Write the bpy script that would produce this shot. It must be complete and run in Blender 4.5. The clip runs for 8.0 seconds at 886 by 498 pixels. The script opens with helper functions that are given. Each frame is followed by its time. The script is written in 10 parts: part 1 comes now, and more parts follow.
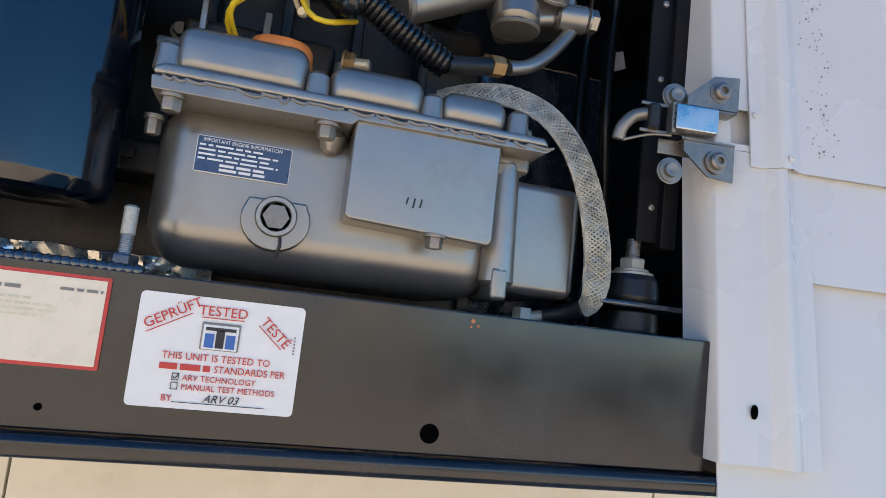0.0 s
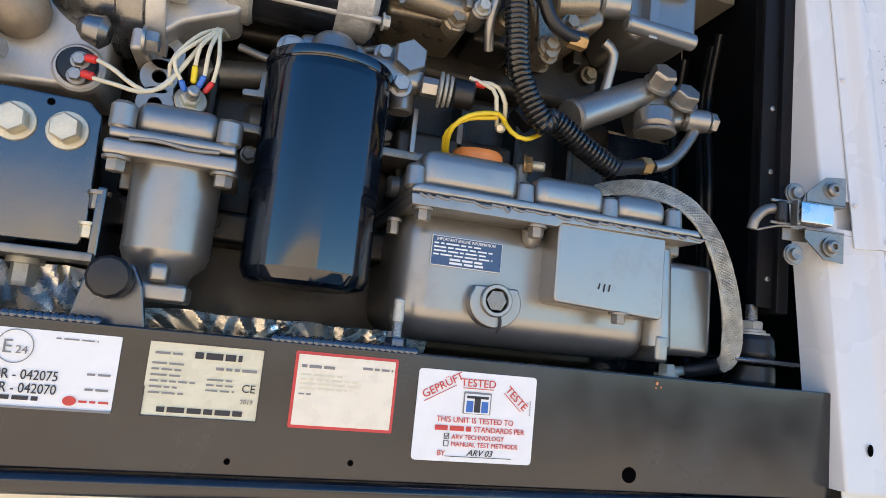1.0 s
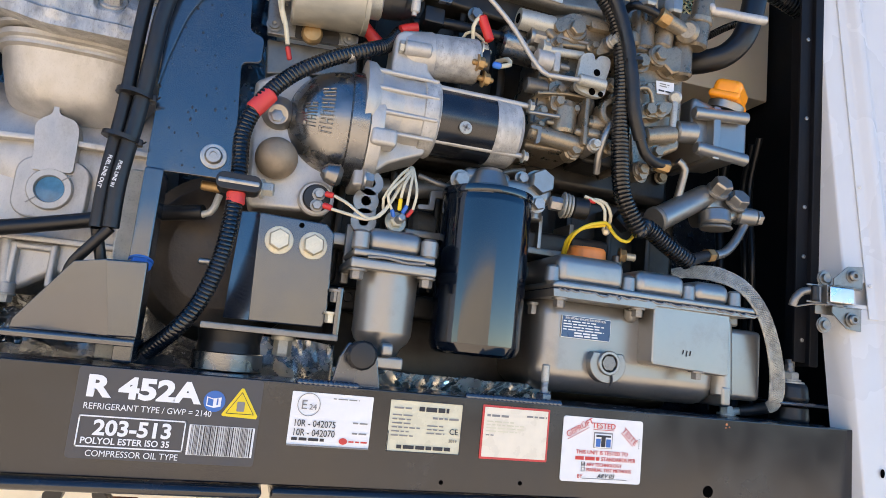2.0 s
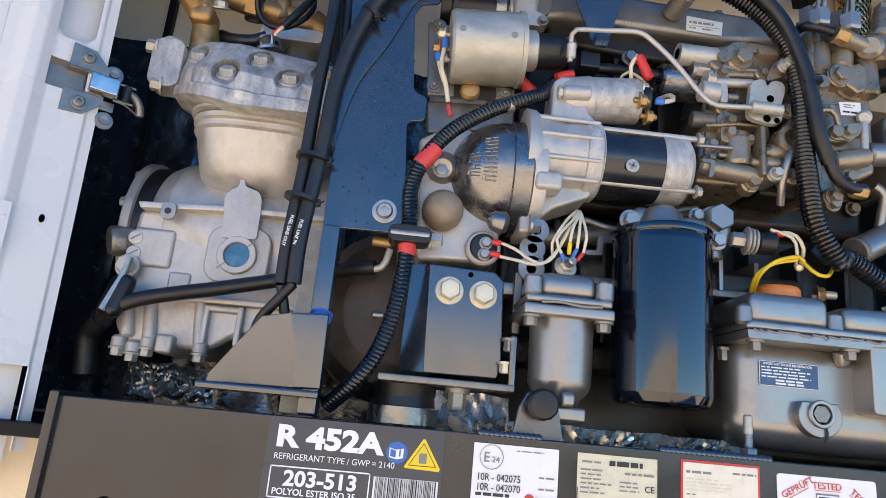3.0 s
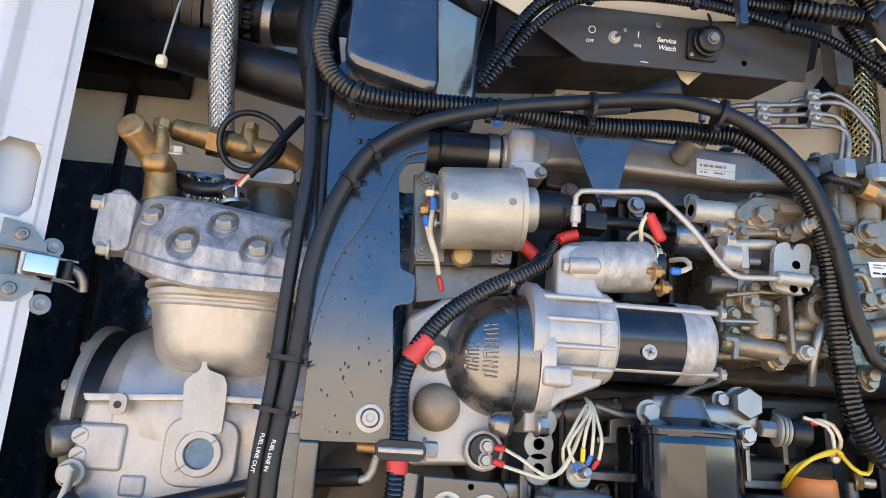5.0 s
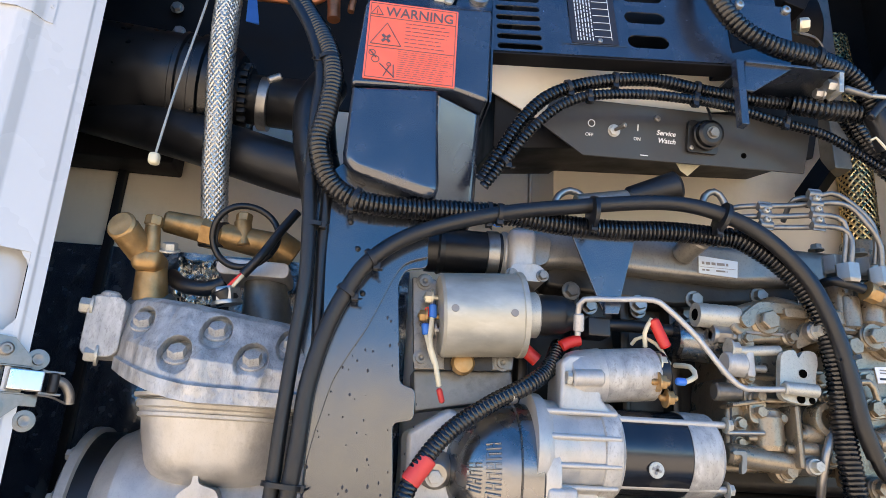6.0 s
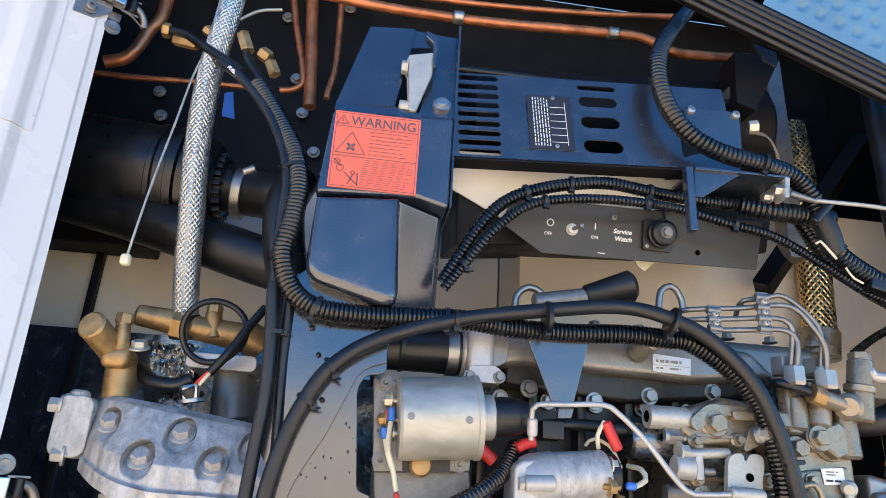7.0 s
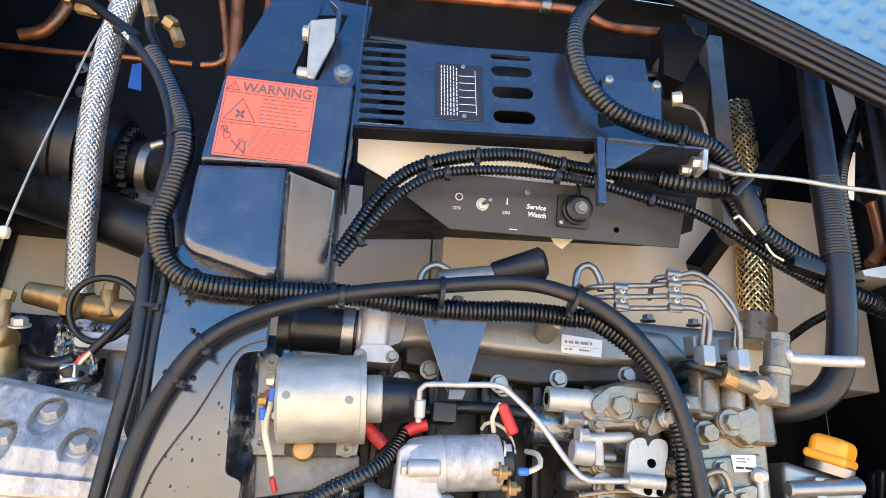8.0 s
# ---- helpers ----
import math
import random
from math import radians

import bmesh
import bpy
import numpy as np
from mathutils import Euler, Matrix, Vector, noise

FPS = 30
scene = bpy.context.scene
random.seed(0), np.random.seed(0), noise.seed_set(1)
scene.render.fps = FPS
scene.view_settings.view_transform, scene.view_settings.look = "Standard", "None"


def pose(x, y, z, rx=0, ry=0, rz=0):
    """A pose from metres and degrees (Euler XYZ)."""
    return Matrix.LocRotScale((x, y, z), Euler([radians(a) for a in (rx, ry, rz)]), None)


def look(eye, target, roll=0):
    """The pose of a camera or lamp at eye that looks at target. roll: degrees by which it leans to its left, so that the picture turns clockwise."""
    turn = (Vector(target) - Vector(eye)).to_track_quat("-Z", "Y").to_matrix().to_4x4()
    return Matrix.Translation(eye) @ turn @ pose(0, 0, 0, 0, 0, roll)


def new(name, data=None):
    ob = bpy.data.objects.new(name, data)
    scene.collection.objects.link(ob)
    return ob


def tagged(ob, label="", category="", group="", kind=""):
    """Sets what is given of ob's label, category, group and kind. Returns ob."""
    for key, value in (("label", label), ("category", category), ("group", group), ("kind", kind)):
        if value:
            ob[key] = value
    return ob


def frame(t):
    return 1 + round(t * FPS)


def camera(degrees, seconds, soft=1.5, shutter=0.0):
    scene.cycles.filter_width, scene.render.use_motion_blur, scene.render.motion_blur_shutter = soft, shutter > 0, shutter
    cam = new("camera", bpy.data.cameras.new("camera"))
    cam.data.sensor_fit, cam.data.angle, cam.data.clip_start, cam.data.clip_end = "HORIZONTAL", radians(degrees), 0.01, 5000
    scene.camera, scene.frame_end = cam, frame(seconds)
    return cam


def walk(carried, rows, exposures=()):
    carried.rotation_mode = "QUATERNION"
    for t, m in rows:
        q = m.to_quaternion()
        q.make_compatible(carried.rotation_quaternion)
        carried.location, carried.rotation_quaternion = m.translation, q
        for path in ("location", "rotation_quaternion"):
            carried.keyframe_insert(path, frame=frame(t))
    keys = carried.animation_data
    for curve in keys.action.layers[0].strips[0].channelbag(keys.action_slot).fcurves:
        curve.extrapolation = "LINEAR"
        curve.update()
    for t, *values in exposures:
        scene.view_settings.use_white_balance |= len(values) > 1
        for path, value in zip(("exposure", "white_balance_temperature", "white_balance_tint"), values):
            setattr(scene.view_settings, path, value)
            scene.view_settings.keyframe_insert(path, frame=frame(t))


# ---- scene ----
cam = camera(67.4, 8.0, 0.30)
PATH = [
    (0, (0.0741, -0.437, 1.8614), (0.5588, 1.4882, 2.1037), 6.46),
    (0.5, (-0.0093, -0.428, 1.8717), (0.4915, 1.4939, 2.1076), 6.55),
    (1, (-0.1345, -0.5020, 1.8860), (0.4101, 1.4022, 2.1646), 5.79),
    (1.5, (-0.2702, -0.6080, 1.8941), (0.3340, 1.2772, 2.1787), 5.85),
    (2, (-0.3446, -0.6714, 1.9218), (0.1919, 1.2319, 2.2209), 5.96),
    (2.1, (-0.3514, -0.6763, 1.9230), (0.1281, 1.2404, 2.2330), 5.91),
    (2.2, (-0.3652, -0.6713, 1.9220), (0.0439, 1.2632, 2.2227), 6.45),
    (3.3, (-0.3746, -0.634, 1.8763), (-0.2827, 1.2875, 2.4233), 4.97),
    (3.5, (-0.3655, -0.632, 1.9066), (-0.2556, 1.2886, 2.4535), 4.57),
    (4, (-0.3725, -0.626, 1.9684), (-0.2419, 1.29, 2.5268), 4.17),
    (4.5, (-0.3942, -0.596, 2.0237), (-0.2308, 1.316, 2.5871), 3.87),
    (4.7, (-0.3981, -0.593, 2.0516), (-0.2234, 1.3212, 2.6042), 3.76),
    (5.8, (-0.4253, -0.601, 2.1538), (-0.2101, 1.3135, 2.6907), 3.36),
    (6, (-0.424, -0.602, 2.1749), (-0.208, 1.291, 2.783), 3.28),
    (6.5, (-0.4244, -0.624, 2.2189), (-0.2126, 1.2325, 2.9321), 3.41),
    (7, (-0.3962, -0.658, 2.2448), (-0.1739, 1.204, 2.9401), 3.4),
    (7.5, (-0.3625, -0.67, 2.2548), (-0.1402, 1.192, 2.9502), 3.4),
    (8, (-0.2699, -0.626, 2.2367), (-0.0567, 1.2357, 2.9357), 3.71),
]
walk(cam, [(t, look(eye, target, roll)) for t, eye, target, roll in PATH], [(0.0, 1.27, 7650, 11), (0.5, 1.57, 7700, 12), (1.0, 1.64, 7800, 12), (2.0, 1.70, 7650, 13), (3.5, 1.76, 7750, 14), (4.0, 1.93, 7750, 14), (4.5, 2.00, 7850, 14), (6.0, 1.96, 7550, 13), (7.0, 2.04, 7550, 13), (8.0, 2.44, 7950, 14)])

# ---- daylight: the unit stands in the shade of its trailer, under a clear sky ----
SUN_UP, SUN_TURN = radians(52), radians(-38)
world = bpy.data.worlds.new("sky")
scene.world = world
world.use_nodes = True
wn = world.node_tree
sky = wn.nodes.new("ShaderNodeTexSky")
sky.sky_type, sky.sun_disc, sky.sun_elevation, sky.sun_rotation = "NISHITA", False, SUN_UP, SUN_TURN
sky.air_density, sky.dust_density, sky.ozone_density = 0.7, 0.0, 5.0
wn.nodes["Background"].inputs["Strength"].default_value = 0.14
deep = wn.nodes.new("ShaderNodeHueSaturation")
deep.inputs["Saturation"].default_value = 1.28
wn.links.new(sky.outputs["Color"], deep.inputs["Color"])
wn.links.new(deep.outputs["Color"], wn.nodes["Background"].inputs["Color"])
sun = new("sun", bpy.data.lights.new("sun", "SUN"))
sun.data.energy, sun.data.angle, sun.data.color = 5.0, radians(0.5), (1.0, 0.93, 0.82)
sun.matrix_world = look((0, 0, 0), (-math.sin(SUN_TURN) * math.cos(SUN_UP), -math.cos(SUN_TURN) * math.cos(SUN_UP), -math.sin(SUN_UP)))


# ---- materials ----
def mat(name, color, rough=0.5, metal=0.0, vary=0.15, scale=40.0, bump=0.15, fine=600.0, ior=1.5, coat=0.0, dirt=None, dirt_amount=0.0, dirt_scale=12.0, rough_vary=0.12, spread=0.0, pits=0.0, pit_scale=260.0, stretch=None):
    """A surface with patchy tone at one scale, grain at a finer one, and optional dirt."""
    m = bpy.data.materials.new(name)
    m.use_nodes = True
    t = m.node_tree
    b = t.nodes["Principled BSDF"]
    b.inputs["Metallic"].default_value = metal
    b.inputs["IOR"].default_value = ior
    b.inputs["Coat Weight"].default_value = coat
    b.inputs["Coat Roughness"].default_value = 0.12
    co = t.nodes.new("ShaderNodeTexCoord")
    runs = co.outputs["Object"]
    if stretch:
        sm = t.nodes.new("ShaderNodeVectorMath")
        sm.operation = "MULTIPLY"
        sm.inputs[1].default_value = stretch
        t.links.new(runs, sm.inputs[0])
        runs = sm.outputs["Vector"]
    big, small = t.nodes.new("ShaderNodeTexNoise"), t.nodes.new("ShaderNodeTexNoise")
    for n, s, d in ((big, scale, 4.0), (small, fine, 3.0)):
        n.inputs["Scale"].default_value, n.inputs["Detail"].default_value = s, d
        t.links.new(runs, n.inputs["Vector"])
    ramp = t.nodes.new("ShaderNodeMapRange")
    ramp.inputs["From Min"].default_value, ramp.inputs["From Max"].default_value = 0.3, 0.7
    ramp.inputs["To Min"].default_value, ramp.inputs["To Max"].default_value = 1 - vary, 1 + vary
    t.links.new(big.outputs["Fac"], ramp.inputs["Value"])
    tone = t.nodes.new("ShaderNodeVectorMath")
    tone.operation = "SCALE"
    tone.inputs[0].default_value = color
    t.links.new(ramp.outputs["Result"], tone.inputs["Scale"])
    last = tone.outputs["Vector"]
    if spread:
        info = t.nodes.new("ShaderNodeObjectInfo")
        sp = t.nodes.new("ShaderNodeMapRange")
        sp.inputs["To Min"].default_value, sp.inputs["To Max"].default_value = 1 - spread, 1 + spread
        t.links.new(info.outputs["Random"], sp.inputs["Value"])
        v = t.nodes.new("ShaderNodeVectorMath")
        v.operation = "SCALE"
        t.links.new(last, v.inputs[0])
        t.links.new(sp.outputs["Result"], v.inputs["Scale"])
        last = v.outputs["Vector"]
    if dirt:
        d = t.nodes.new("ShaderNodeTexNoise")
        d.inputs["Scale"].default_value, d.inputs["Detail"].default_value, d.inputs["Roughness"].default_value = dirt_scale, 8.0, 0.7
        t.links.new(runs, d.inputs["Vector"])
        dr = t.nodes.new("ShaderNodeMapRange")
        dr.inputs["From Min"].default_value, dr.inputs["From Max"].default_value = 0.52, 0.72
        dr.inputs["To Max"].default_value = dirt_amount
        t.links.new(d.outputs["Fac"], dr.inputs["Value"])
        mix = t.nodes.new("ShaderNodeMix")
        mix.data_type = "RGBA"
        mix.inputs["B"].default_value = (*dirt, 1)
        t.links.new(dr.outputs["Result"], mix.inputs["Factor"])
        t.links.new(last, mix.inputs["A"])
        last = mix.outputs["Result"]
    if pits:
        d = t.nodes.new("ShaderNodeTexNoise")
        d.inputs["Scale"].default_value, d.inputs["Detail"].default_value, d.inputs["Roughness"].default_value = pit_scale, 3.0, 0.65
        t.links.new(runs, d.inputs["Vector"])
        dr = t.nodes.new("ShaderNodeMapRange")
        dr.inputs["From Min"].default_value, dr.inputs["From Max"].default_value = 0.54, 0.68
        dr.inputs["To Min"].default_value, dr.inputs["To Max"].default_value = 1.0, 1.0 - pits
        t.links.new(d.outputs["Fac"], dr.inputs["Value"])
        v = t.nodes.new("ShaderNodeVectorMath")
        v.operation = "SCALE"
        t.links.new(last, v.inputs[0])
        t.links.new(dr.outputs["Result"], v.inputs["Scale"])
        last = v.outputs["Vector"]
    t.links.new(last, b.inputs["Base Color"])
    rr = t.nodes.new("ShaderNodeMapRange")
    rr.inputs["From Min"].default_value, rr.inputs["From Max"].default_value = 0.3, 0.7
    rr.inputs["To Min"].default_value, rr.inputs["To Max"].default_value = max(0.03, rough - rough_vary), min(1, rough + rough_vary)
    t.links.new(big.outputs["Fac"], rr.inputs["Value"])
    t.links.new(rr.outputs["Result"], b.inputs["Roughness"])
    if bump:
        bp = t.nodes.new("ShaderNodeBump")
        bp.inputs["Strength"].default_value, bp.inputs["Distance"].default_value = bump, 0.0006
        t.links.new(small.outputs["Fac"], bp.inputs["Height"])
        t.links.new(bp.outputs["Normal"], b.inputs["Normal"])
    return m


BLACK_GLOSS = mat("black_gloss_paint", (0.020, 0.026, 0.040), 0.24, 0, 0.25, 25, 0.04, 900, ior=2.0, dirt=(0.10, 0.09, 0.075), dirt_amount=0.10, dirt_scale=30, rough_vary=0.07)
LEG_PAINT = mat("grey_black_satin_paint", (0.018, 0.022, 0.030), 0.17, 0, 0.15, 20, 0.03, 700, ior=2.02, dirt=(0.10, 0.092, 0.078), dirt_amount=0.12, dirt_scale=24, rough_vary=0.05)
BEAM_PAINT = mat("worn_black_beam_paint", (0.010, 0.011, 0.014), 0.20, 0, 0.3, 14, 0.03, 700, ior=1.6, dirt=(0.085, 0.075, 0.06), dirt_amount=0.16, dirt_scale=16, rough_vary=0.08)
FILTER_PAINT = mat("black_filter_enamel", (0.003, 0.005, 0.010), 0.10, 0, 0.2, 12, 0.0, 500, ior=1.7, rough_vary=0.03)
GUN = mat("silver_grey_engine_paint", (0.325, 0.310, 0.288), 0.35, 0.8, 0.05, 30, 0.08, 500, dirt=(0.11, 0.09, 0.068), dirt_amount=0.22, dirt_scale=26, rough_vary=0.05, spread=0.05)
GUN_DARK = mat("dull_grey_engine_casting", (0.22, 0.21, 0.19), 0.42, 0.6, 0.2, 35, 0.3, 350, dirt=(0.06, 0.048, 0.032), dirt_amount=0.5, dirt_scale=30, spread=0.15)
# BLOCK base is darkened for shade deep in the bay; patches are dirt
BLOCK = mat("shade_dark_casting", (0.040, 0.035, 0.030), 0.40, 0.5, 0.35, 30, 0.35, 300, dirt=(0.015, 0.012, 0.009), dirt_amount=0.7, dirt_scale=28)
# BRONZE dirt also darkened to put in the shade of gaps between parts
BRONZE = mat("tan_grey_pump_casting", (0.285, 0.235, 0.172), 0.34, 0.6, 0.25, 45, 0.35, 350, dirt=(0.05, 0.038, 0.026), dirt_amount=0.5, dirt_scale=48, spread=0.2, pits=0.25, pit_scale=420)
ALU = mat("raw_cast_aluminium", (0.50, 0.48, 0.45), 0.48, 0.5, 0.14, 45, 0.5, 260, dirt=(0.22, 0.19, 0.15), dirt_amount=0.5, dirt_scale=24, spread=0.05, pits=0.10, pit_scale=700, stretch=(1.0, 1.0, 0.6))
ALU_CORR = mat("corroded_cast_aluminium", (0.46, 0.45, 0.43), 0.55, 0.45, 0.3, 70, 1.0, 300, dirt=(0.20, 0.18, 0.155), dirt_amount=0.7, dirt_scale=60, pits=0.25, pit_scale=500, stretch=(1.0, 1.0, 0.45))
ZINC = mat("dull_zinc_plating", (0.47, 0.46, 0.41), 0.5, 0.55, 0.14, 60, 0.3, 300, dirt=(0.34, 0.33, 0.29), dirt_amount=0.5, dirt_scale=70, pits=0.25, pit_scale=600)
LATCH_BOX = mat("polished_stainless", (0.58, 0.57, 0.55), 0.30, 1.0, 0.08, 60, 0.05, 400)
LATCH = mat("weathered_stainless_plate", (0.25, 0.235, 0.215), 0.40, 0.75, 0.25, 50, 0.2, 300, dirt=(0.13, 0.11, 0.085), dirt_amount=0.6, dirt_scale=60)
GUN_DOME = mat("dark_gunmetal_paint", (0.24, 0.235, 0.23), 0.27, 0.9, 0.12, 40, 0.12, 400, dirt=(0.06, 0.05, 0.04), dirt_amount=0.3, dirt_scale=30)
GUN_SATIN = mat("satin_grey_casting", (0.255, 0.240, 0.218), 0.42, 0.65, 0.12, 30, 0.2, 350, dirt=(0.10, 0.082, 0.06), dirt_amount=0.35, dirt_scale=24, pits=0.25, pit_scale=400)
GALVANISED = mat("streaked_zinc_can", (0.43, 0.415, 0.36), 0.44, 0.55, 0.14, 60, 0.2, 300, dirt=(0.58, 0.56, 0.50), dirt_amount=0.55, dirt_scale=45, rough_vary=0.10, stretch=(0.6, 1.0, 1.3))
BRASS_BRAID = mat("tarnished_bronze_braid", (0.85, 0.61, 0.29), 0.30, 0.9, 0.15, 60, 0.1, 400)
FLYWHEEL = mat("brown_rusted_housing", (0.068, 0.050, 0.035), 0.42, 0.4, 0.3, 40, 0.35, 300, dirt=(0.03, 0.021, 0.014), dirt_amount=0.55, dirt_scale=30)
RUSTY = mat("rusty_tan_casting", (0.30, 0.235, 0.165), 0.6, 0.3, 0.25, 60, 0.5, 250, dirt=(0.14, 0.09, 0.05), dirt_amount=0.5, dirt_scale=60)
STEEL = mat("dulled_bright_steel", (0.40, 0.385, 0.36), 0.40, 0.9, 0.2, 90, 0.2, 500, dirt=(0.16, 0.14, 0.11), dirt_amount=0.4, dirt_scale=120, spread=0.15)
GOLD_ZINC = mat("yellow_zinc_bolt", (0.66, 0.60, 0.46), 0.42, 0.6, 0.2, 60, 0.15, 500, dirt=(0.40, 0.34, 0.22), dirt_amount=0.4, dirt_scale=90)
BRASS = mat("aged_brass", (0.40, 0.245, 0.105), 0.46, 0.7, 0.3, 60, 0.3, 400, dirt=(0.42, 0.33, 0.20), dirt_amount=0.6, dirt_scale=45)
COPPER = mat("dulled_copper_pipe", (0.52, 0.185, 0.085), 0.42, 0.75, 0.3, 40, 0.15, 400, dirt=(0.20, 0.07, 0.035), dirt_amount=0.7, dirt_scale=24)
RUBBER = mat("black_rubber", (0.0085, 0.0085, 0.0095), 0.40, 0, 0.25, 40, 0.2, 500, dirt=(0.045, 0.041, 0.035), dirt_amount=0.10, dirt_scale=30)
PLASTIC = mat("black_plastic", (0.007, 0.007, 0.008), 0.36, 0, 0.25, 40, 0.1, 500)
CONDUIT = mat("black_corrugated_conduit", (0.006, 0.006, 0.007), 0.25, 0, 0.2, 30, 0.1, 400, ior=1.6, dirt=(0.05, 0.047, 0.04), dirt_amount=0.08, dirt_scale=20)
MATT_BLACK = mat("matt_black_panel", (0.0065, 0.0065, 0.008), 0.55, 0, 0.3, 20, 0.2, 300, ior=1.3)
PANEL = mat("dark_grey_panel_paint", (0.034, 0.033, 0.033), 0.40, 0, 0.15, 30, 0.1, 500, dirt=(0.08, 0.07, 0.06), dirt_amount=0.15, dirt_scale=25)
# WHITE_PAINT is tinted warm to stand for light bounced off the ground
WHITE_PAINT = mat("white_door_paint", (0.65, 0.645, 0.63), 0.28, 0, 0.03, 6, 0.03, 300, dirt=(0.53, 0.50, 0.44), dirt_amount=0.14, dirt_scale=9)
# BEIGE is lightened to make up for light lost behind the machinery
BEIGE = mat("cream_bulkhead_paint", (0.80, 0.71, 0.57), 0.5, 0, 0.06, 5, 0.08, 200, dirt=(0.42, 0.34, 0.24), dirt_amount=0.3, dirt_scale=6)
# MAT_BLACK is lifted towards blue to carry blue light on the mat
MAT_BLACK = mat("black_bitumen_mat", (0.020, 0.028, 0.045), 0.2, 0, 0.4, 60, 1.0, 110, ior=2.2, dirt=(0.09, 0.10, 0.12), dirt_amount=0.4, dirt_scale=70)
FOIL = mat("crumpled_foil", (0.74, 0.71, 0.64), 0.24, 0.9, 0.15, 60, 0.5, 120, dirt=(0.16, 0.14, 0.10), dirt_amount=0.35, dirt_scale=40)
RED = mat("red_plastic", (0.62, 0.035, 0.03), 0.4, 0, 0.1)
RED_TAPE = mat("red_heat_shrink", (0.60, 0.05, 0.045), 0.5, 0, 0.12, 60)
WHITE_WIRE = mat("cream_wire", (0.66, 0.60, 0.44), 0.4, 0, 0.1, 80)
YELLOW = mat("yellow_wire", (0.75, 0.52, 0.03), 0.4, 0, 0.1)
BLUE = mat("blue_terminal", (0.03, 0.16, 0.55), 0.35, 0, 0.1)
ORANGE = mat("orange_plastic_cap", (1.0, 0.34, 0.02), 0.38, 0, 0.06, 60, 0.1)
ORANGE_DULL = mat("faded_orange_cap", (0.90, 0.28, 0.07), 0.5, 0, 0.1, 60, 0.1)
BRAID = mat("steel_braid", (0.54, 0.525, 0.48), 0.36, 0.9, 0.1, 60, 0.1, 400)
STRAP = mat("tinned_braid_strap", (0.44, 0.42, 0.36), 0.5, 0.5, 0.3, 120, 1.0, 260)
FOAM = mat("blue_dimpled_liner", (0.070, 0.205, 0.345), 0.45, 0, 0.08, 20, 0.1, 300, dirt=(0.05, 0.12, 0.20), dirt_amount=0.4, dirt_scale=14)
GROUND = mat("pale_concrete_yard", (0.50, 0.43, 0.34), 0.85, 0, 0.12, 0.4, 0.3, 20, dirt=(0.26, 0.22, 0.17), dirt_amount=0.6, dirt_scale=0.7)
ASPHALT = mat("grey_asphalt", (0.07, 0.068, 0.066), 0.9, 0, 0.2, 0.5, 0.4, 30)
FACADE = mat("tan_warehouse_cladding", (0.72, 0.64, 0.51), 0.7, 0, 0.05, 0.5, 0.2, 10)
TRAILER = mat("trailer_white_panel", (0.70, 0.70, 0.68), 0.4, 0, 0.05, 2, 0.05, 60)
# HOLE blackens thin discs to paint the dark inside openings
HOLE = mat("painted_hole_dark", (0.002, 0.002, 0.002), 0.95, 0, 0.1, 60, 0, ior=1.05)
PAPER = mat("white_label", (0.80, 0.79, 0.77), 0.4, 0, 0.03, 60, 0.05)
CREAM = mat("cream_label", (0.66, 0.61, 0.44), 0.3, 0, 0.06, 60, 0.05)
PEACH = mat("pale_peach_label", (0.78, 0.70, 0.56), 0.3, 0, 0.05, 60, 0.05)
LABEL_GREY = mat("charcoal_label", (0.055, 0.055, 0.06), 0.4, 0, 0.06, 60, 0.05)
LABEL_RED = mat("red_orange_label", (0.90, 0.15, 0.085), 0.4, 0, 0.05, 60, 0.05)
LABEL_YELLOW = mat("yellow_label", (0.80, 0.58, 0.02), 0.4, 0, 0.05, 60, 0.05)
LABEL_BLUE = mat("blue_label", (0.02, 0.13, 0.42), 0.4, 0, 0.05, 60, 0.05)
INK_RED = mat("red_ink", (0.60, 0.05, 0.04), 0.5, 0, 0.05)
INK = mat("black_ink", (0.02, 0.02, 0.025), 0.5, 0, 0.05)
INK_GREY = mat("grey_ink", (0.22, 0.21, 0.20), 0.5, 0, 0.05)
WHITE_INK = mat("white_ink", (0.80, 0.80, 0.80), 0.45, 0, 0.03)
NAVY_PLATE = mat("navy_data_plate", (0.045, 0.085, 0.16), 0.3, 0.3, 0.1, 60, 0.05)
INK_FADED = mat("faded_black_ink", (0.115, 0.085, 0.085), 0.5, 0, 0.1)
DATA_LABEL = mat("pale_blue_label", (0.60, 0.68, 0.74), 0.3, 0, 0.04, 60, 0.05)
GLASS_BLUE = mat("sight_glass", (0.05, 0.16, 0.26), 0.08, 0, 0.3, 80, 0.05, 200, ior=1.6)


# ---- mesh helpers ----
def V(p):
    return Vector(p)


def box(x0, x1, y0, y1, z0, z1, bev=0.003, seg=2, bm=None, turn=None):
    """A box with rounded edges; turn: a matrix about its centre."""
    b = bmesh.new()
    c = V(((x0 + x1) / 2, (y0 + y1) / 2, (z0 + z1) / 2))
    bmesh.ops.create_cube(b, size=1, matrix=Matrix.Diagonal((abs(x1 - x0), abs(y1 - y0), abs(z1 - z0), 1)))
    if bev:
        bmesh.ops.bevel(b, geom=b.edges[:], offset=min(bev, 0.45 * min(abs(x1 - x0), abs(y1 - y0), abs(z1 - z0))), segments=seg, affect="EDGES", profile=0.5)
    b.transform(Matrix.Translation(c) @ (turn or Matrix()))
    return join(bm, b)


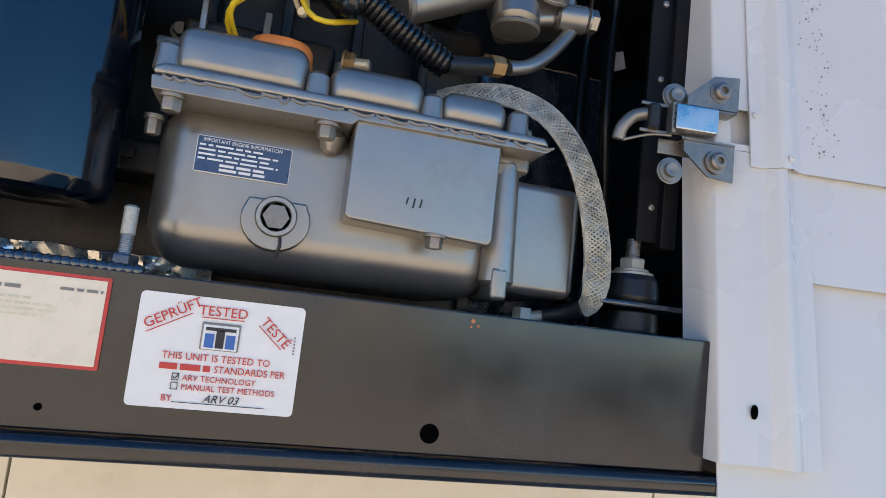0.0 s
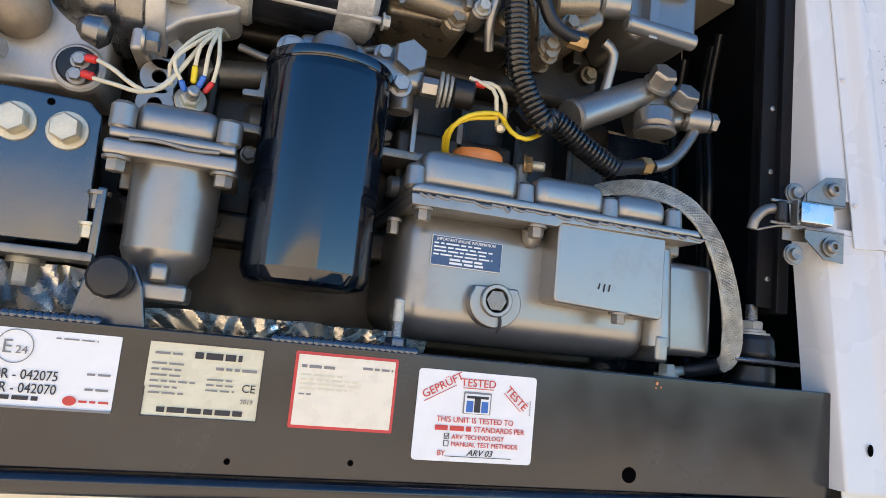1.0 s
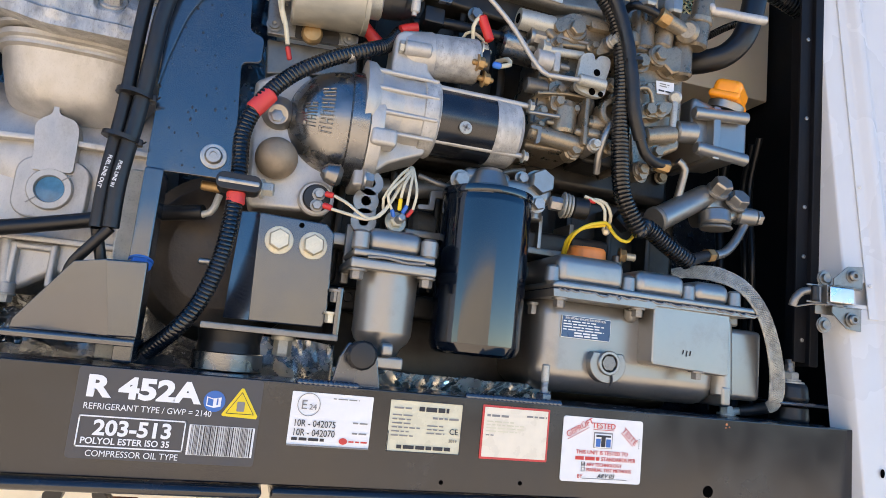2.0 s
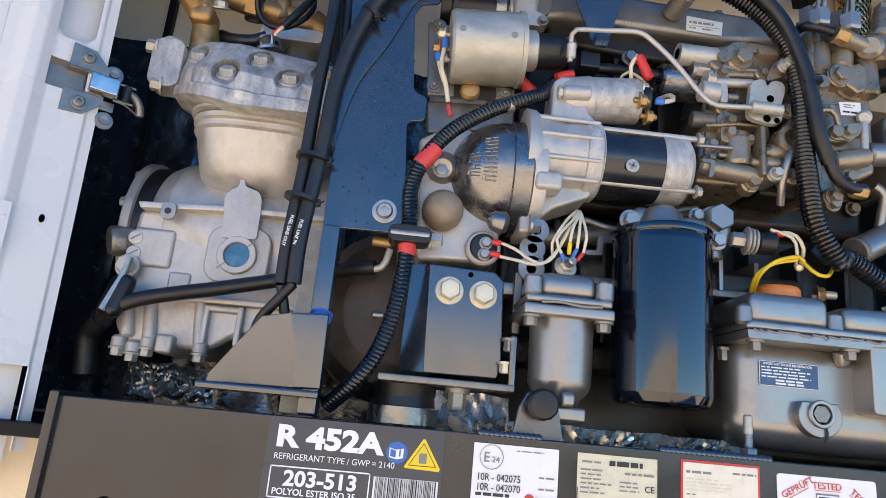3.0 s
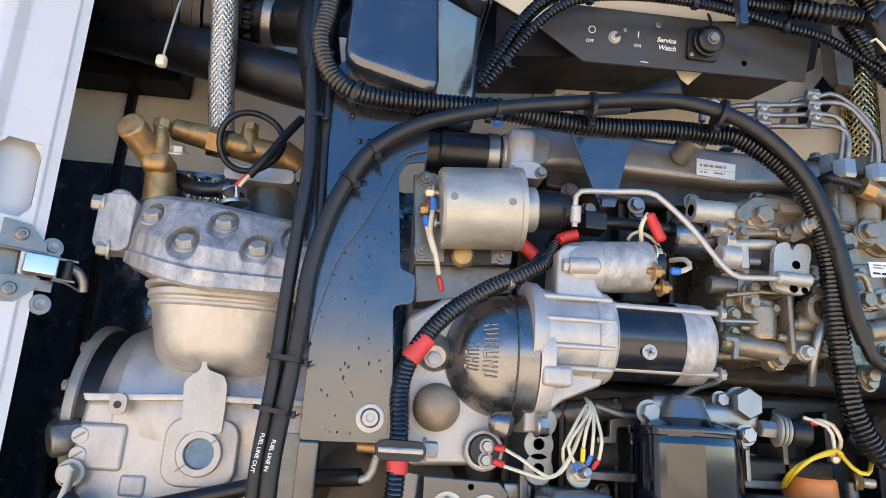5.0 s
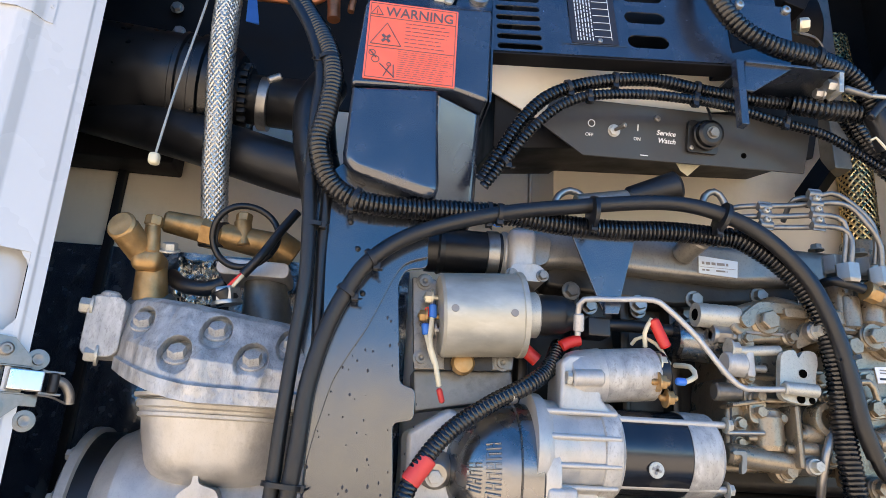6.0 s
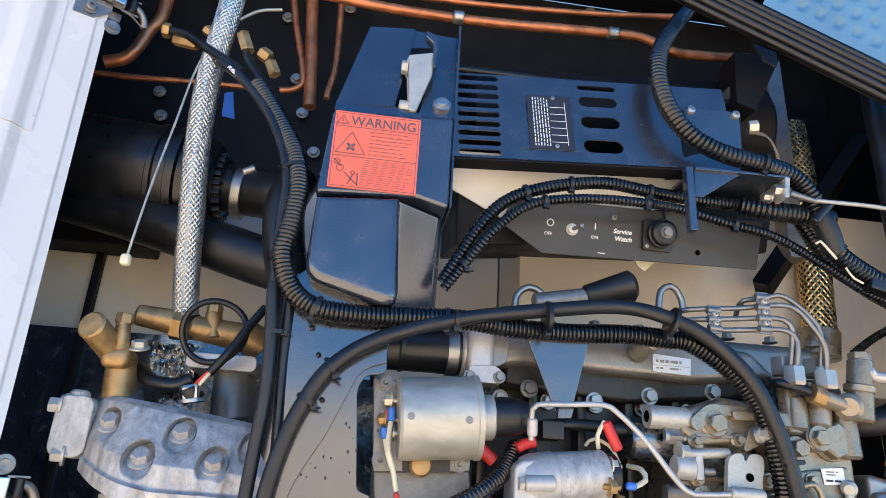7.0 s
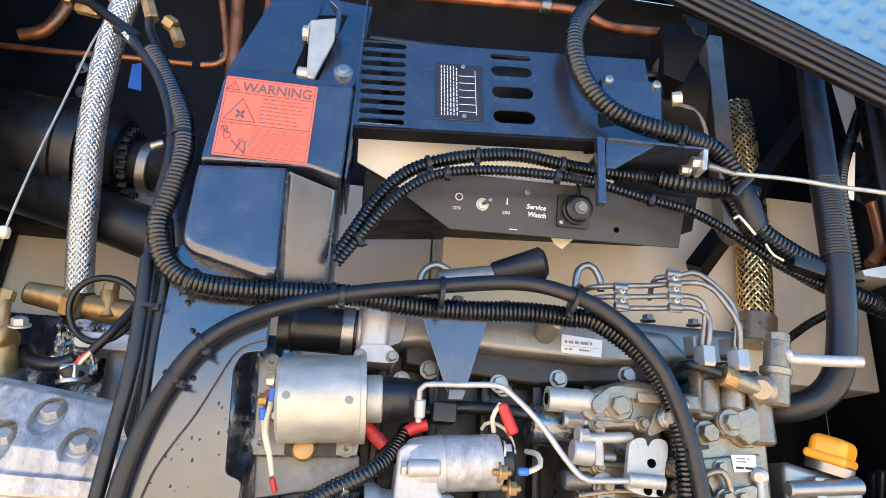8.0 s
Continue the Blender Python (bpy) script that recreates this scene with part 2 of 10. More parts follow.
def join(bm, b):
    """Adds b to bm, or gives b when there is none."""
    if bm is None:
        return b
    me = bpy.data.meshes.new("join")
    b.to_mesh(me)
    b.free()
    bm.from_mesh(me)
    bpy.data.meshes.remove(me)
    return bm


def aim(p, d):
    """The matrix that takes z to the direction d, at p."""
    return Matrix.Translation(V(p)) @ V(d).normalized().to_track_quat("Z", "Y").to_matrix().to_4x4()


def lathe(p, d, prof, n=28, bm=None, squash=1.0):
    """A turned body: prof gives (way along d from p, radius)."""
    full = [prof[0]]
    for (s0, r0), (s1, r1) in zip(prof, prof[1:]):
        way = math.hypot(s1 - s0, r1 - r0)
        if way > 0.012:
            full += [(s0 + (s1 - s0) * k, r0 + (r1 - r0) * k) for k in (0.0015 / way, 1 - 0.0015 / way)]
        full.append((s1, r1))
    b = bmesh.new()
    rows = []
    for s, r in full:
        if r < 1e-6:
            rows.append([b.verts.new((0, 0, s))])
        else:
            rows.append([b.verts.new((r * math.cos(2 * math.pi * i / n), squash * r * math.sin(2 * math.pi * i / n), s)) for i in range(n)])
    for a, c in zip(rows, rows[1:]):
        for i in range(n):
            j = (i + 1) % n
            if len(a) == 1 and len(c) > 1:
                b.faces.new((a[0], c[j], c[i]))
            elif len(c) == 1 and len(a) > 1:
                b.faces.new((a[i], a[j], c[0]))
            elif len(a) > 1:
                b.faces.new((a[i], a[j], c[j], c[i]))
    if len(rows[0]) > 1:
        b.faces.new(rows[0][::-1])
    if len(rows[-1]) > 1:
        b.faces.new(rows[-1])
    b.transform(aim(p, d))
    bmesh.ops.recalc_face_normals(b, faces=b.faces[:])
    return join(bm, b)


def rod(p, q, r, r2=None, n=20, bev=0.0015, bm=None):
    """A round bar from p to q with softened rims."""
    r2 = r if r2 is None else r2
    h = (V(q) - V(p)).length
    e = min(bev, 0.4 * h, 0.5 * r, 0.5 * r2)
    return lathe(p, V(q) - V(p), [(0, r - e), (e, r), (h - e, r2), (h, r2 - e)], n, bm)


def plate(pts, y0, y1, bev=0.002, bm=None, seg=2):
    """An upright plate: the outline pts in (x, z), from y0 (front) to y1."""
    b = bmesh.new()
    f = b.faces.new([b.verts.new((x, y0, z)) for x, z in pts])
    g = bmesh.ops.extrude_face_region(b, geom=[f])
    bmesh.ops.translate(b, verts=[v for v in g["geom"] if isinstance(v, bmesh.types.BMVert)], vec=(0, y1 - y0, 0))
    bmesh.ops.recalc_face_normals(b, faces=b.faces[:])
    if bev:
        bmesh.ops.bevel(b, geom=b.edges[:], offset=bev, segments=seg, affect="EDGES", profile=0.5, clamp_overlap=True)
    return join(bm, b)


def soften(pts, r, n=5):
    """An outline with its corners rounded by about r."""
    out = []
    for i, p in enumerate(pts):
        a, c = Vector(pts[i - 1]), Vector(pts[(i + 1) % len(pts)])
        p = Vector(p)
        s, e = p + (a - p).normalized() * min(r, (a - p).length * 0.45), p + (c - p).normalized() * min(r, (c - p).length * 0.45)
        for k in range(n + 1):
            t = k / n
            out.append(tuple(s * (1 - t) ** 2 + p * 2 * t * (1 - t) + e * t * t))
    return out


def pillow(pts, y0, y1, r, n=6):
    """A sheet pressing with soft front edges of radius r: the outline pts in (x, z), front at y0, back at y1."""
    c = sum((Vector(p) for p in pts), Vector((0, 0))) / len(pts)
    area = sum(p[0] * q[1] - q[0] * p[1] for p, q in zip(pts, pts[1:] + pts[:1]))
    norm = []
    for i, p in enumerate(pts):
        d = Vector(pts[(i + 1) % len(pts)]) - Vector(pts[i - 1])
        m = Vector((d.y, -d.x)).normalized() * (1 if area > 0 else -1)
        norm.append(m)
    b = bmesh.new()
    rows = [[b.verts.new((p[0], y1, p[1])) for p in pts]]
    for k in range(n + 1):
        a = math.pi / 2 * k / n
        rows.append([b.verts.new((p[0] - m.x * r * (1 - math.cos(a)), y0 + r * (1 - math.sin(a)), p[1] - m.y * r * (1 - math.cos(a)))) for p, m in zip(pts, norm)])
    for s, t in zip(rows, rows[1:]):
        for i in range(len(s)):
            j = (i + 1) % len(s)
            b.faces.new((s[i], s[j], t[j], t[i]))
    for k in (0.75, 0.4):
        mid = [b.verts.new((c.x + (v.co.x - c.x) * k, y0, c.y + (v.co.z - c.y) * k)) for v in rows[n + 1]]
        for i in range(len(mid)):
            j = (i + 1) % len(mid)
            b.faces.new((rows[-1][i], rows[-1][j], mid[j], mid[i]))
        rows.append(mid)
    tip = b.verts.new((c.x, y0, c.y))
    for i in range(len(mid)):
        b.faces.new((mid[i], mid[(i + 1) % len(mid)], tip))
    bmesh.ops.recalc_face_normals(b, faces=b.faces[:])
    return b


def xz(*ps):
    return [(p[0], p[2]) for p in ps]


def rounded(x0, x1, z0, z1, r, n=4):
    """The outline of a rectangle with round corners."""
    out = []
    for cx, cz, a in ((x1 - r, z0 + r, -90), (x1 - r, z1 - r, 0), (x0 + r, z1 - r, 90), (x0 + r, z0 + r, 180)):
        out += [(cx + r * math.cos(radians(a + 90 * i / n)), cz + r * math.sin(radians(a + 90 * i / n))) for i in range(n + 1)]
    return out


def spline(ps, step):
    """Evenly spaced points on a smooth line through ps."""
    ps = [V(p) for p in ps]
    ps = [2 * ps[0] - ps[1]] + ps + [2 * ps[-1] - ps[-2]]
    fine = []
    for a, b, c, d in zip(ps, ps[1:], ps[2:], ps[3:]):
        for i in range(24):
            t = i / 24
            fine.append(0.5 * (2 * b + (c - a) * t + (2 * a - 5 * b + 4 * c - d) * t * t + (3 * b - a - 3 * c + d) * t ** 3))
    fine.append(ps[-2])
    out, left = [fine[0]], step
    for p, q in zip(fine, fine[1:]):
        length = (q - p).length
        while length > left:
            p = p + (q - p) * (left / length)
            out.append(p)
            length = (q - p).length
            left = step
        left -= length
    out.append(fine[-1])
    return out


def tube(ps, r, n=12, rib=0.0, pitch=0.0045, step=0.008, bm=None, flat=1.0):
    """A hose or wire along ps; with rib, a corrugated one."""
    b = bmesh.new()
    line = spline(ps, pitch / 4 if rib else step)
    if rib:
        line = line[: len(line) // 4 * 4 + 1]
    d = (line[1] - line[0]).normalized()
    u = d.orthogonal().normalized()
    rings = []
    for k, p in enumerate(line):
        e = (line[min(k + 1, len(line) - 1)] - line[max(k - 1, 0)]).normalized()
        u = (u - e * u.dot(e)).normalized()
        w = e.cross(u)
        rk = r - (rib * (0, 0.04, 0.25, 0.9)[k % 4] if rib else 0)
        rings.append([b.verts.new(p + rk * (u * math.cos(2 * math.pi * i / n) + flat * w * math.sin(2 * math.pi * i / n))) for i in range(n)])
    for a, c in zip(rings, rings[1:]):
        for i in range(n):
            b.faces.new((a[i], a[(i + 1) % n], c[(i + 1) % n], c[i]))
    b.faces.new(rings[0][::-1])
    b.faces.new(rings[-1])
    return join(bm, b)


def hexagon(p, d, r, h, washer=1.35, bm=None, spin=0.0):
    """A hexagon head with its washer, standing on p along d."""
    b = lathe((0, 0, 0), (0, 0, 1), [(0, r * washer), (h * 0.18, r * washer), (h * 0.22, r * washer * 0.97)], 20) if washer else bmesh.new()
    c = lathe((0, 0, h * 0.2), (0, 0, 1), [(0, r), (h * 0.68, r), (h * 0.8, r * 0.88)], 6)
    c.transform(Matrix.Rotation(spin, 4, "Z"))
    b = join(b, c)
    b.transform(aim(p, d))
    return join(bm, b)


def part(name, bm, material, parent=None, label="", smooth=38):
    """Links a bmesh as one mesh object under a thing or a part."""
    me = bpy.data.meshes.new(name)
    lo = [min(v.co[i] for v in bm.verts) for i in range(3)]
    hi = [max(v.co[i] for v in bm.verts) for i in range(3)]
    c = V([(a + b) / 2 for a, b in zip(lo, hi)])
    bm.transform(Matrix.Translation(-c))
    bm.to_mesh(me)
    bm.free()
    me.materials.append(material)
    me.shade_smooth()
    me.set_sharp_from_angle(angle=radians(smooth))
    ob = new(name, me)
    if len(me.polygons) < 20000:
        even = ob.modifiers.new("even_shading", "WEIGHTED_NORMAL")
        even.keep_sharp, even.weight = True, 90
    if parent is not None:
        ob.parent = parent
        ob.location = c - V(parent["at"])
    else:
        ob.location = c
    ob["at"] = c
    if label:
        tagged(ob, label)
    return ob


def thing(name, at, label, category, group="", kind=""):
    ob = new(name)
    ob.empty_display_size = 0.01
    ob.location = V(at)
    ob["at"] = V(at)
    return tagged(ob, label, category, group, kind)


def whole(name, bm, material, label, category, group="", kind="", smooth=38):
    """A thing of one mesh."""
    return tagged(part(name, bm, material, None, "", smooth), label, category, group, kind)


def bolt(parent, p, r=0.008, h=0.008, d=(0, -1, 0), material=None, washer=1.35, spin=0.3, name="bolt"):
    return part(name, hexagon(p, d, r, h, washer, spin=spin), material or STEEL, parent)


def screw(parent, p, r=0.006, h=0.004, d=(0, -1, 0), material=None, name="screw"):
    """A round head with a recess."""
    b = lathe(p, d, [(0, r), (h * 0.5, r), (h * 0.85, r * 0.85), (h, r * 0.5), (h, r * 0.4), (h * 0.4, r * 0.35), (h * 0.4, 0)], 16)
    return part(name, b, material or STEEL, parent)


def text(parent, words, size, x, y, z, material, slope=0.0, bold=0.0, align="LEFT", lean=0.0, name="lettering", turn=None, squeeze=1.0):
    """Lettering that faces the front, with its base line at x, z."""
    cu = bpy.data.curves.new("words", "FONT")
    cu.body, cu.size, cu.align_x, cu.offset, cu.shear, cu.extrude, cu.resolution_u = words, size, align, bold * size, lean, 0.0002, 3
    ob = bpy.data.objects.new("words", cu)
    scene.collection.objects.link(ob)
    me = bpy.data.meshes.new_from_object(ob)
    bpy.data.objects.remove(ob)
    bpy.data.curves.remove(cu)
    bm = bmesh.new()
    bm.from_mesh(me)
    bpy.data.meshes.remove(me)
    bm.transform(Matrix.Translation((x, y, z)) @ (turn or (Matrix.Rotation(-radians(slope), 4, "Y") @ Matrix.Rotation(radians(90), 4, "X"))) @ Matrix.Diagonal((squeeze, 1, 1, 1)))
    return part(name, bm, material, parent)


def bars(parent, x0, x1, z0, z1, y, rows, material, name="print_line", fill=0.5, rag=0.35, rng=None):
    """Rows of plain bars in place of small print."""
    rng = rng or random.Random(int(1000 * abs(x0)) + rows)
    h = (z1 - z0) / rows
    b = bmesh.new()
    for i in range(rows):
        end = x1 - (x1 - x0) * rag * rng.random()
        x = x0
        while x < end - 0.0005:
            w = min(end - x, rng.uniform(0.003, 0.012))
            zc = z1 - h * (i + 0.5)
            vs = [b.verts.new(q) for q in ((x, y, zc - h * fill / 2), (x + w, y, zc - h * fill / 2), (x + w, y, zc + h * fill / 2), (x, y, zc + h * fill / 2))]
            b.faces.new(vs)
            x += w + 0.0016
    return part(name, b, material, parent)


def strip(x0, x1, z0, z1, y, bm=None, t=0.0006):
    """A thin sticker or printed patch."""
    return box(x0, x1, y, y + t, z0, z1, 0, 1, bm)


# ---- the yard and the trailer behind ----
def setting(name, bm, material, label, category):
    return whole(name, bm, material, label, category, kind="structure")


g = bmesh.new()
bmesh.ops.create_grid(g, x_segments=1, y_segments=1, size=400)
setting("ground", g, ASPHALT, "grey asphalt yard", "ground")
slab = [(14, 30), (12, 0), (11, -8), (9, -14), (-4, -25), (-60, -31), (-60, 30)]
g = bmesh.new()
f = g.faces.new([g.verts.new((x, y, 0.004)) for x, y in slab])
low = bmesh.ops.extrude_face_region(g, geom=[f])["geom"]
bmesh.ops.translate(g, verts=[v for v in low if isinstance(v, bmesh.types.BMVert)], vec=(0, 0, 0.016))
bmesh.ops.recalc_face_normals(g, faces=g.faces[:])
setting("pavement", g, GROUND, "pale sunlit concrete slab in front of the trailer", "pavement")
setting("backdrop", box(-60, 8, -33, -32, 0.021, 6.4, 0.01), FACADE, "plain tan warehouse wall across the yard", "wall")
setting("wall_trailer", box(-1.25, 1.25, 0.46, 4.0, 1.1, 4.0, 0.02), TRAILER, "white front of the refrigerated trailer", "trailer")
# bulkhead behind the machinery, with its seams
for i, (a, b) in enumerate(((-1.02, -0.173), (-0.170, 0.62), (0.623, 0.9))):
    setting("wall_back", box(a, b, 0.40, 0.42, 1.2, 2.72, 0.001), BEIGE, "cream painted bulkhead sheet behind the machinery", "wall")
# added step brings the cream wall forward, where more light reaches it
setting("wall_back_step", box(-0.168, 0.495, 0.27, 0.398, 2.42, 2.72, 0.003), BEIGE, "cream painted bulkhead step, added behind the motor to catch more light", "wall")
setting("wall_back_upper", box(-1.02, 0.9, 0.40, 0.42, 2.722, 3.2, 0.002), MATT_BLACK, "matt black upper bulkhead", "wall")
setting("wall_left", box(-0.96, -0.93, 0.0, 0.40, 1.75, 3.2, 0.002), MATT_BLACK, "black inner side wall of the unit", "wall")
setting("wall_right", box(0.50, 0.53, 0.06, 0.40, 1.75, 3.2, 0.002), MATT_BLACK, "black inner side wall of the unit", "wall")
setting("ceiling", box(-0.96, 0.53, 0.02, 0.40, 3.2, 3.23, 0.002), MATT_BLACK, "black underside of the unit's hood", "ceiling")
setting("floor", box(-0.93, 0.50, 0.09, 0.40, 1.83, 1.845, 0.002), MATT_BLACK, "black sheet floor under the engine", "floor")


def mat_sheet(x0, x1, z0, z1, name, label, seed, material=None):
    """A creased insulating sheet on the bulkhead."""
    b = bmesh.new()
    bmesh.ops.create_grid(b, x_segments=40, y_segments=40, size=0.5)
    for v in b.verts:
        x, z = x0 + (v.co.x + 0.5) * (x1 - x0), z0 + (v.co.y + 0.5) * (z1 - z0)
        v.co = (x, 0.392 - 0.006 * noise.noise((x * 60, seed, z * 7)) - 0.004 * noise.noise((x * 25, z * 25, seed)), z)
    bmesh.ops.recalc_face_normals(b, faces=b.faces[:])
    b.normal_update()
    bmesh.ops.solidify(b, geom=b.faces[:], thickness=0.004)
    return whole(name, b, material or MAT_BLACK, label, "insulation")


mat_sheet(-0.925, -0.36, 1.85, 2.45, "insulation_mat", "creased glossy black insulation mat on the bulkhead", 3.1)
mat_sheet(-0.10, 0.495, 1.85, 2.235, "insulation_mat", "creased glossy black insulation mat beside the engine", 8.7)
mat_sheet(-0.165, 0.495, 2.240, 2.415, "insulation_mat", "creased dull black insulation mat in the corner of the bay", 5.3, MATT_BLACK)


def crumple(b, name, label, flat=30, material=None):
    b.normal_update()
    bmesh.ops.solidify(b, geom=b.faces[:], thickness=0.0012)
    return whole(name, b, material or FOIL, label, "insulation", smooth=flat)


def foil_scrap(x0, x1, y0, z0, z1, seed, material=None):
    b = bmesh.new()
    bmesh.ops.create_grid(b, x_segments=90, y_segments=24, size=0.5)
    for v in b.verts:
        x, z = x0 + (v.co.x + 0.5) * (x1 - x0), z0 + (v.co.y + 0.5) * (z1 - z0)
        v.co = (x, y0 + 0.012 * noise.noise((x * 40, seed, z * 60)) + 0.005 * noise.noise((x * 160, z * 160, seed)), z + 0.006 * noise.noise((x * 60, seed, 1)))
    return crumple(b, "foil_blanket", "crumpled foil blanket behind the compressor", material=material)


def foil_sheet(x0, x1, seed):
    """A crinkled foil blanket standing behind the beam."""
    rng = random.Random(seed)
    folds = [(rng.uniform(x0, x1), rng.uniform(0.0, 1.0), rng.uniform(-1.6, 1.6), rng.uniform(0.0006, 0.0026)) for _ in range(60)]
    b = bmesh.new()
    bmesh.ops.create_grid(b, x_segments=200, y_segments=16, size=0.5)
    for v in b.verts:
        x, t = x0 + (v.co.x + 0.5) * (x1 - x0), v.co.y + 0.5
        y = 0.106 - 0.012 * t
        for fx, ft, fk, fh in folds:
            d = abs((x - fx) + fk * 0.02 * (t - ft))
            y -= fh * max(0.0, 1 - d / 0.009)
        v.co = (x, y, 1.872 + (0.044 if x < -0.245 else 0.019) * t + 0.004 * noise.noise((x * 30, seed, 2)) * t)
    return crumple(b, "foil_blanket", "crinkled silver foil blanket standing behind the beam", 12)


foil_sheet(-0.372, 0.03, 3)
foil_scrap(-0.690, -0.585, 0.20, 1.880, 1.920, 5.0, GUN_DOME)
foil_scrap(-0.693, -0.628, 0.35, 2.365, 2.431, 9.0)

# ---- front beam with its stickers ----
beam = thing("frame_beam", (-0.16, 0, 1.775), "glossy black painted steel beam with stickers", "beam")
b = box(-0.676, 0.40, 0.0, 0.004, 1.779, 1.876, 0.0015)
part("web", b, BEAM_PAINT, beam)
part("top_flange", box(-0.676, 0.40, 0.0045, 0.085, 1.870, 1.8755, 0.002), BLACK_GLOSS, beam)
part("lower_lip", box(-0.300, 0.42, -0.010, 0.05, 1.764, 1.7785, 0.005, 3), BEAM_PAINT, beam)
part("lower_lip", box(-0.690, -0.308, -0.014, 0.05, 1.768, 1.7785, 0.005, 3), BEAM_PAINT, beam)
part("end_bracket", box(-0.676, -0.667, -0.006, 0.07, 1.782, 1.880, 0.002), BEAM_PAINT, beam)
for p, r in (((0.189, 0, 1.793), 0.0065), ((-0.132, 0, 1.789), 0.0022), ((-0.045, 0, 1.792), 0.0022), ((-0.612, 0, 1.786), 0.008)):
    part("bolt_hole", lathe((p[0], -0.0006, p[2]), (0, 1, 0), [(0, r), (0.0008, r)], 18), HOLE, beam)
for p, r in (((0.211, 0, 1.87), 0.0016), ((0.215, 0, 1.867), 0.0010), ((0.21, 0, 1.866), 0.0008)):
    part("rust_chip", lathe((p[0], -0.0006, p[2]), (0, 1, 0), [(0, r), (0.0008, r)], 7), COPPER, beam)
# welded tabs along the top edge
for x, w in ((-0.075, 0.035), (-0.255, 0.03), (-0.02, 0.02)):
    b = bmesh.new()
    for i in range(int(w * 2 / 0.005)):
        bmesh.ops.create_uvsphere(b, u_segments=8, v_segments=5, radius=0.0042, matrix=Matrix.Translation((x - w + i * 0.005, 0.004, 1.8765)))
    part("weld_seam", b, BLACK_GLOSS, beam)


def sticker(name, x0, x1, z0, z1, material, label, r=0.003, border=None, slope=0.0):
    st = part(name, plate(rounded(x0, x1, z0, z1, r), -0.0012, -0.0002, 0), border or material, beam, label)
    if border:
        part("field", plate(rounded(x0 + 0.0022, x1 - 0.0022, z0 + 0.0022, z1 - 0.0022, r * 0.5), -0.0016, -0.0011, 0), material, st)
    return st


Y0 = -0.0019
# charcoal refrigerant label
x0, x1, z0, z1 = -0.480, -0.319, 1.795, 1.875
st = sticker("refrigerant_label", x0, x1, z0, z1, LABEL_GREY, "charcoal refrigerant label with white lettering")
w, h = x1 - x0, z1 - z0
text(st, "R 452A", 0.0255, x0 + 0.05 * w, Y0, z1 - 0.315 * h, WHITE_INK, bold=0.045, squeeze=1.24)
text(st, "REFRIGERANT TYPE / GWP = 2140", 0.0078, x0 + 0.05 * w, Y0, z1 - 0.46 * h, WHITE_INK, squeeze=0.93)
b = strip(x0 + 0.04 * w, x0 + 0.60 * w, z0 + 0.455 * h, z0 + 0.47 * h, Y0)
for a in ((0.04, 0.60, 0.125, 0.14), (0.04, 0.047, 0.125, 0.47), (0.593, 0.60, 0.125, 0.47)):
    strip(x0 + a[0] * w, x0 + a[1] * w, z0 + a[2] * h, z0 + a[3] * h, Y0, b)
part("frame_line", b, WHITE_INK, st)
text(st, "203-513", 0.0185, x0 + 0.12 * w, Y0, z0 + 0.265 * h, WHITE_INK, bold=0.03, squeeze=1.08)
text(st, "POLYOL ESTER ISO 35", 0.0078, x0 + 0.065 * w, Y0, z0 + 0.165 * h, WHITE_INK, bold=0.02, squeeze=0.98)
text(st, "COMPRESSOR OIL TYPE", 0.0078, x0 + 0.10 * w, Y0, z0 + 0.03 * h, WHITE_INK, squeeze=0.94)
part("barcode_field", strip(x0 + 0.62 * w, x0 + 0.985 * w, z0 + 0.10 * h, z0 + 0.44 * h, Y0 + 0.0004), WHITE_INK, st)
rng = random.Random(4)
b, xx = None, x0 + 0.632 * w
while xx < x0 + 0.97 * w:
    ww = rng.choice((0.0004, 0.0006, 0.0011))
    b = strip(xx, xx + ww, z0 + 0.105 * h, z0 + 0.435 * h, Y0 - 0.0003, b)
    xx += ww + rng.choice((0.0006, 0.0008, 0.0013))
part("barcode", b, INK, st)
part("manual_sign", lathe((x0 + 0.735 * w, Y0 + 0.0003, z0 + 0.72 * h), (0, -1, 0), [(0, 0.0098), (0.0004, 0.0098)], 24), LABEL_BLUE, st, "blue read-the-manual sign")
cx, cz = x0 + 0.735 * w, z0 + 0.72 * h
part("book", plate([(cx - 0.007, cz + 0.004), (cx - 0.0012, cz + 0.0025), (cx + 0.006, cz + 0.004), (cx + 0.006, cz - 0.0045), (cx, cz - 0.006), (cx - 0.007, cz - 0.0045)], Y0 - 0.0006, Y0 - 0.0002, 0), WHITE_INK, st)
part("book_page", plate([(cx - 0.006, cz + 0.003), (cx - 0.001, cz + 0.0015), (cx - 0.001, cz - 0.0045), (cx - 0.006, cz - 0.0035)], Y0 - 0.0009, Y0 - 0.0007, 0), LABEL_BLUE, st)
text(st, "i", 0.009, cx + 0.0018, Y0 - 0.0009, cz - 0.003, LABEL_BLUE, bold=0.03)
tx, tz = x0 + 0.885 * w, z0 + 0.56 * h
part("warning_triangle", plate([(tx - 0.0155, tz), (tx + 0.0155, tz - 0.001), (tx + 0.0165, tz + 0.0015), (tx + 0.001, tz + 0.0265), (tx - 0.001, tz + 0.0265), (tx - 0.0165, tz + 0.0015)], Y0 + 0.0001, Y0 + 0.0005, 0), LABEL_YELLOW, st, "yellow warning triangle")
b = None
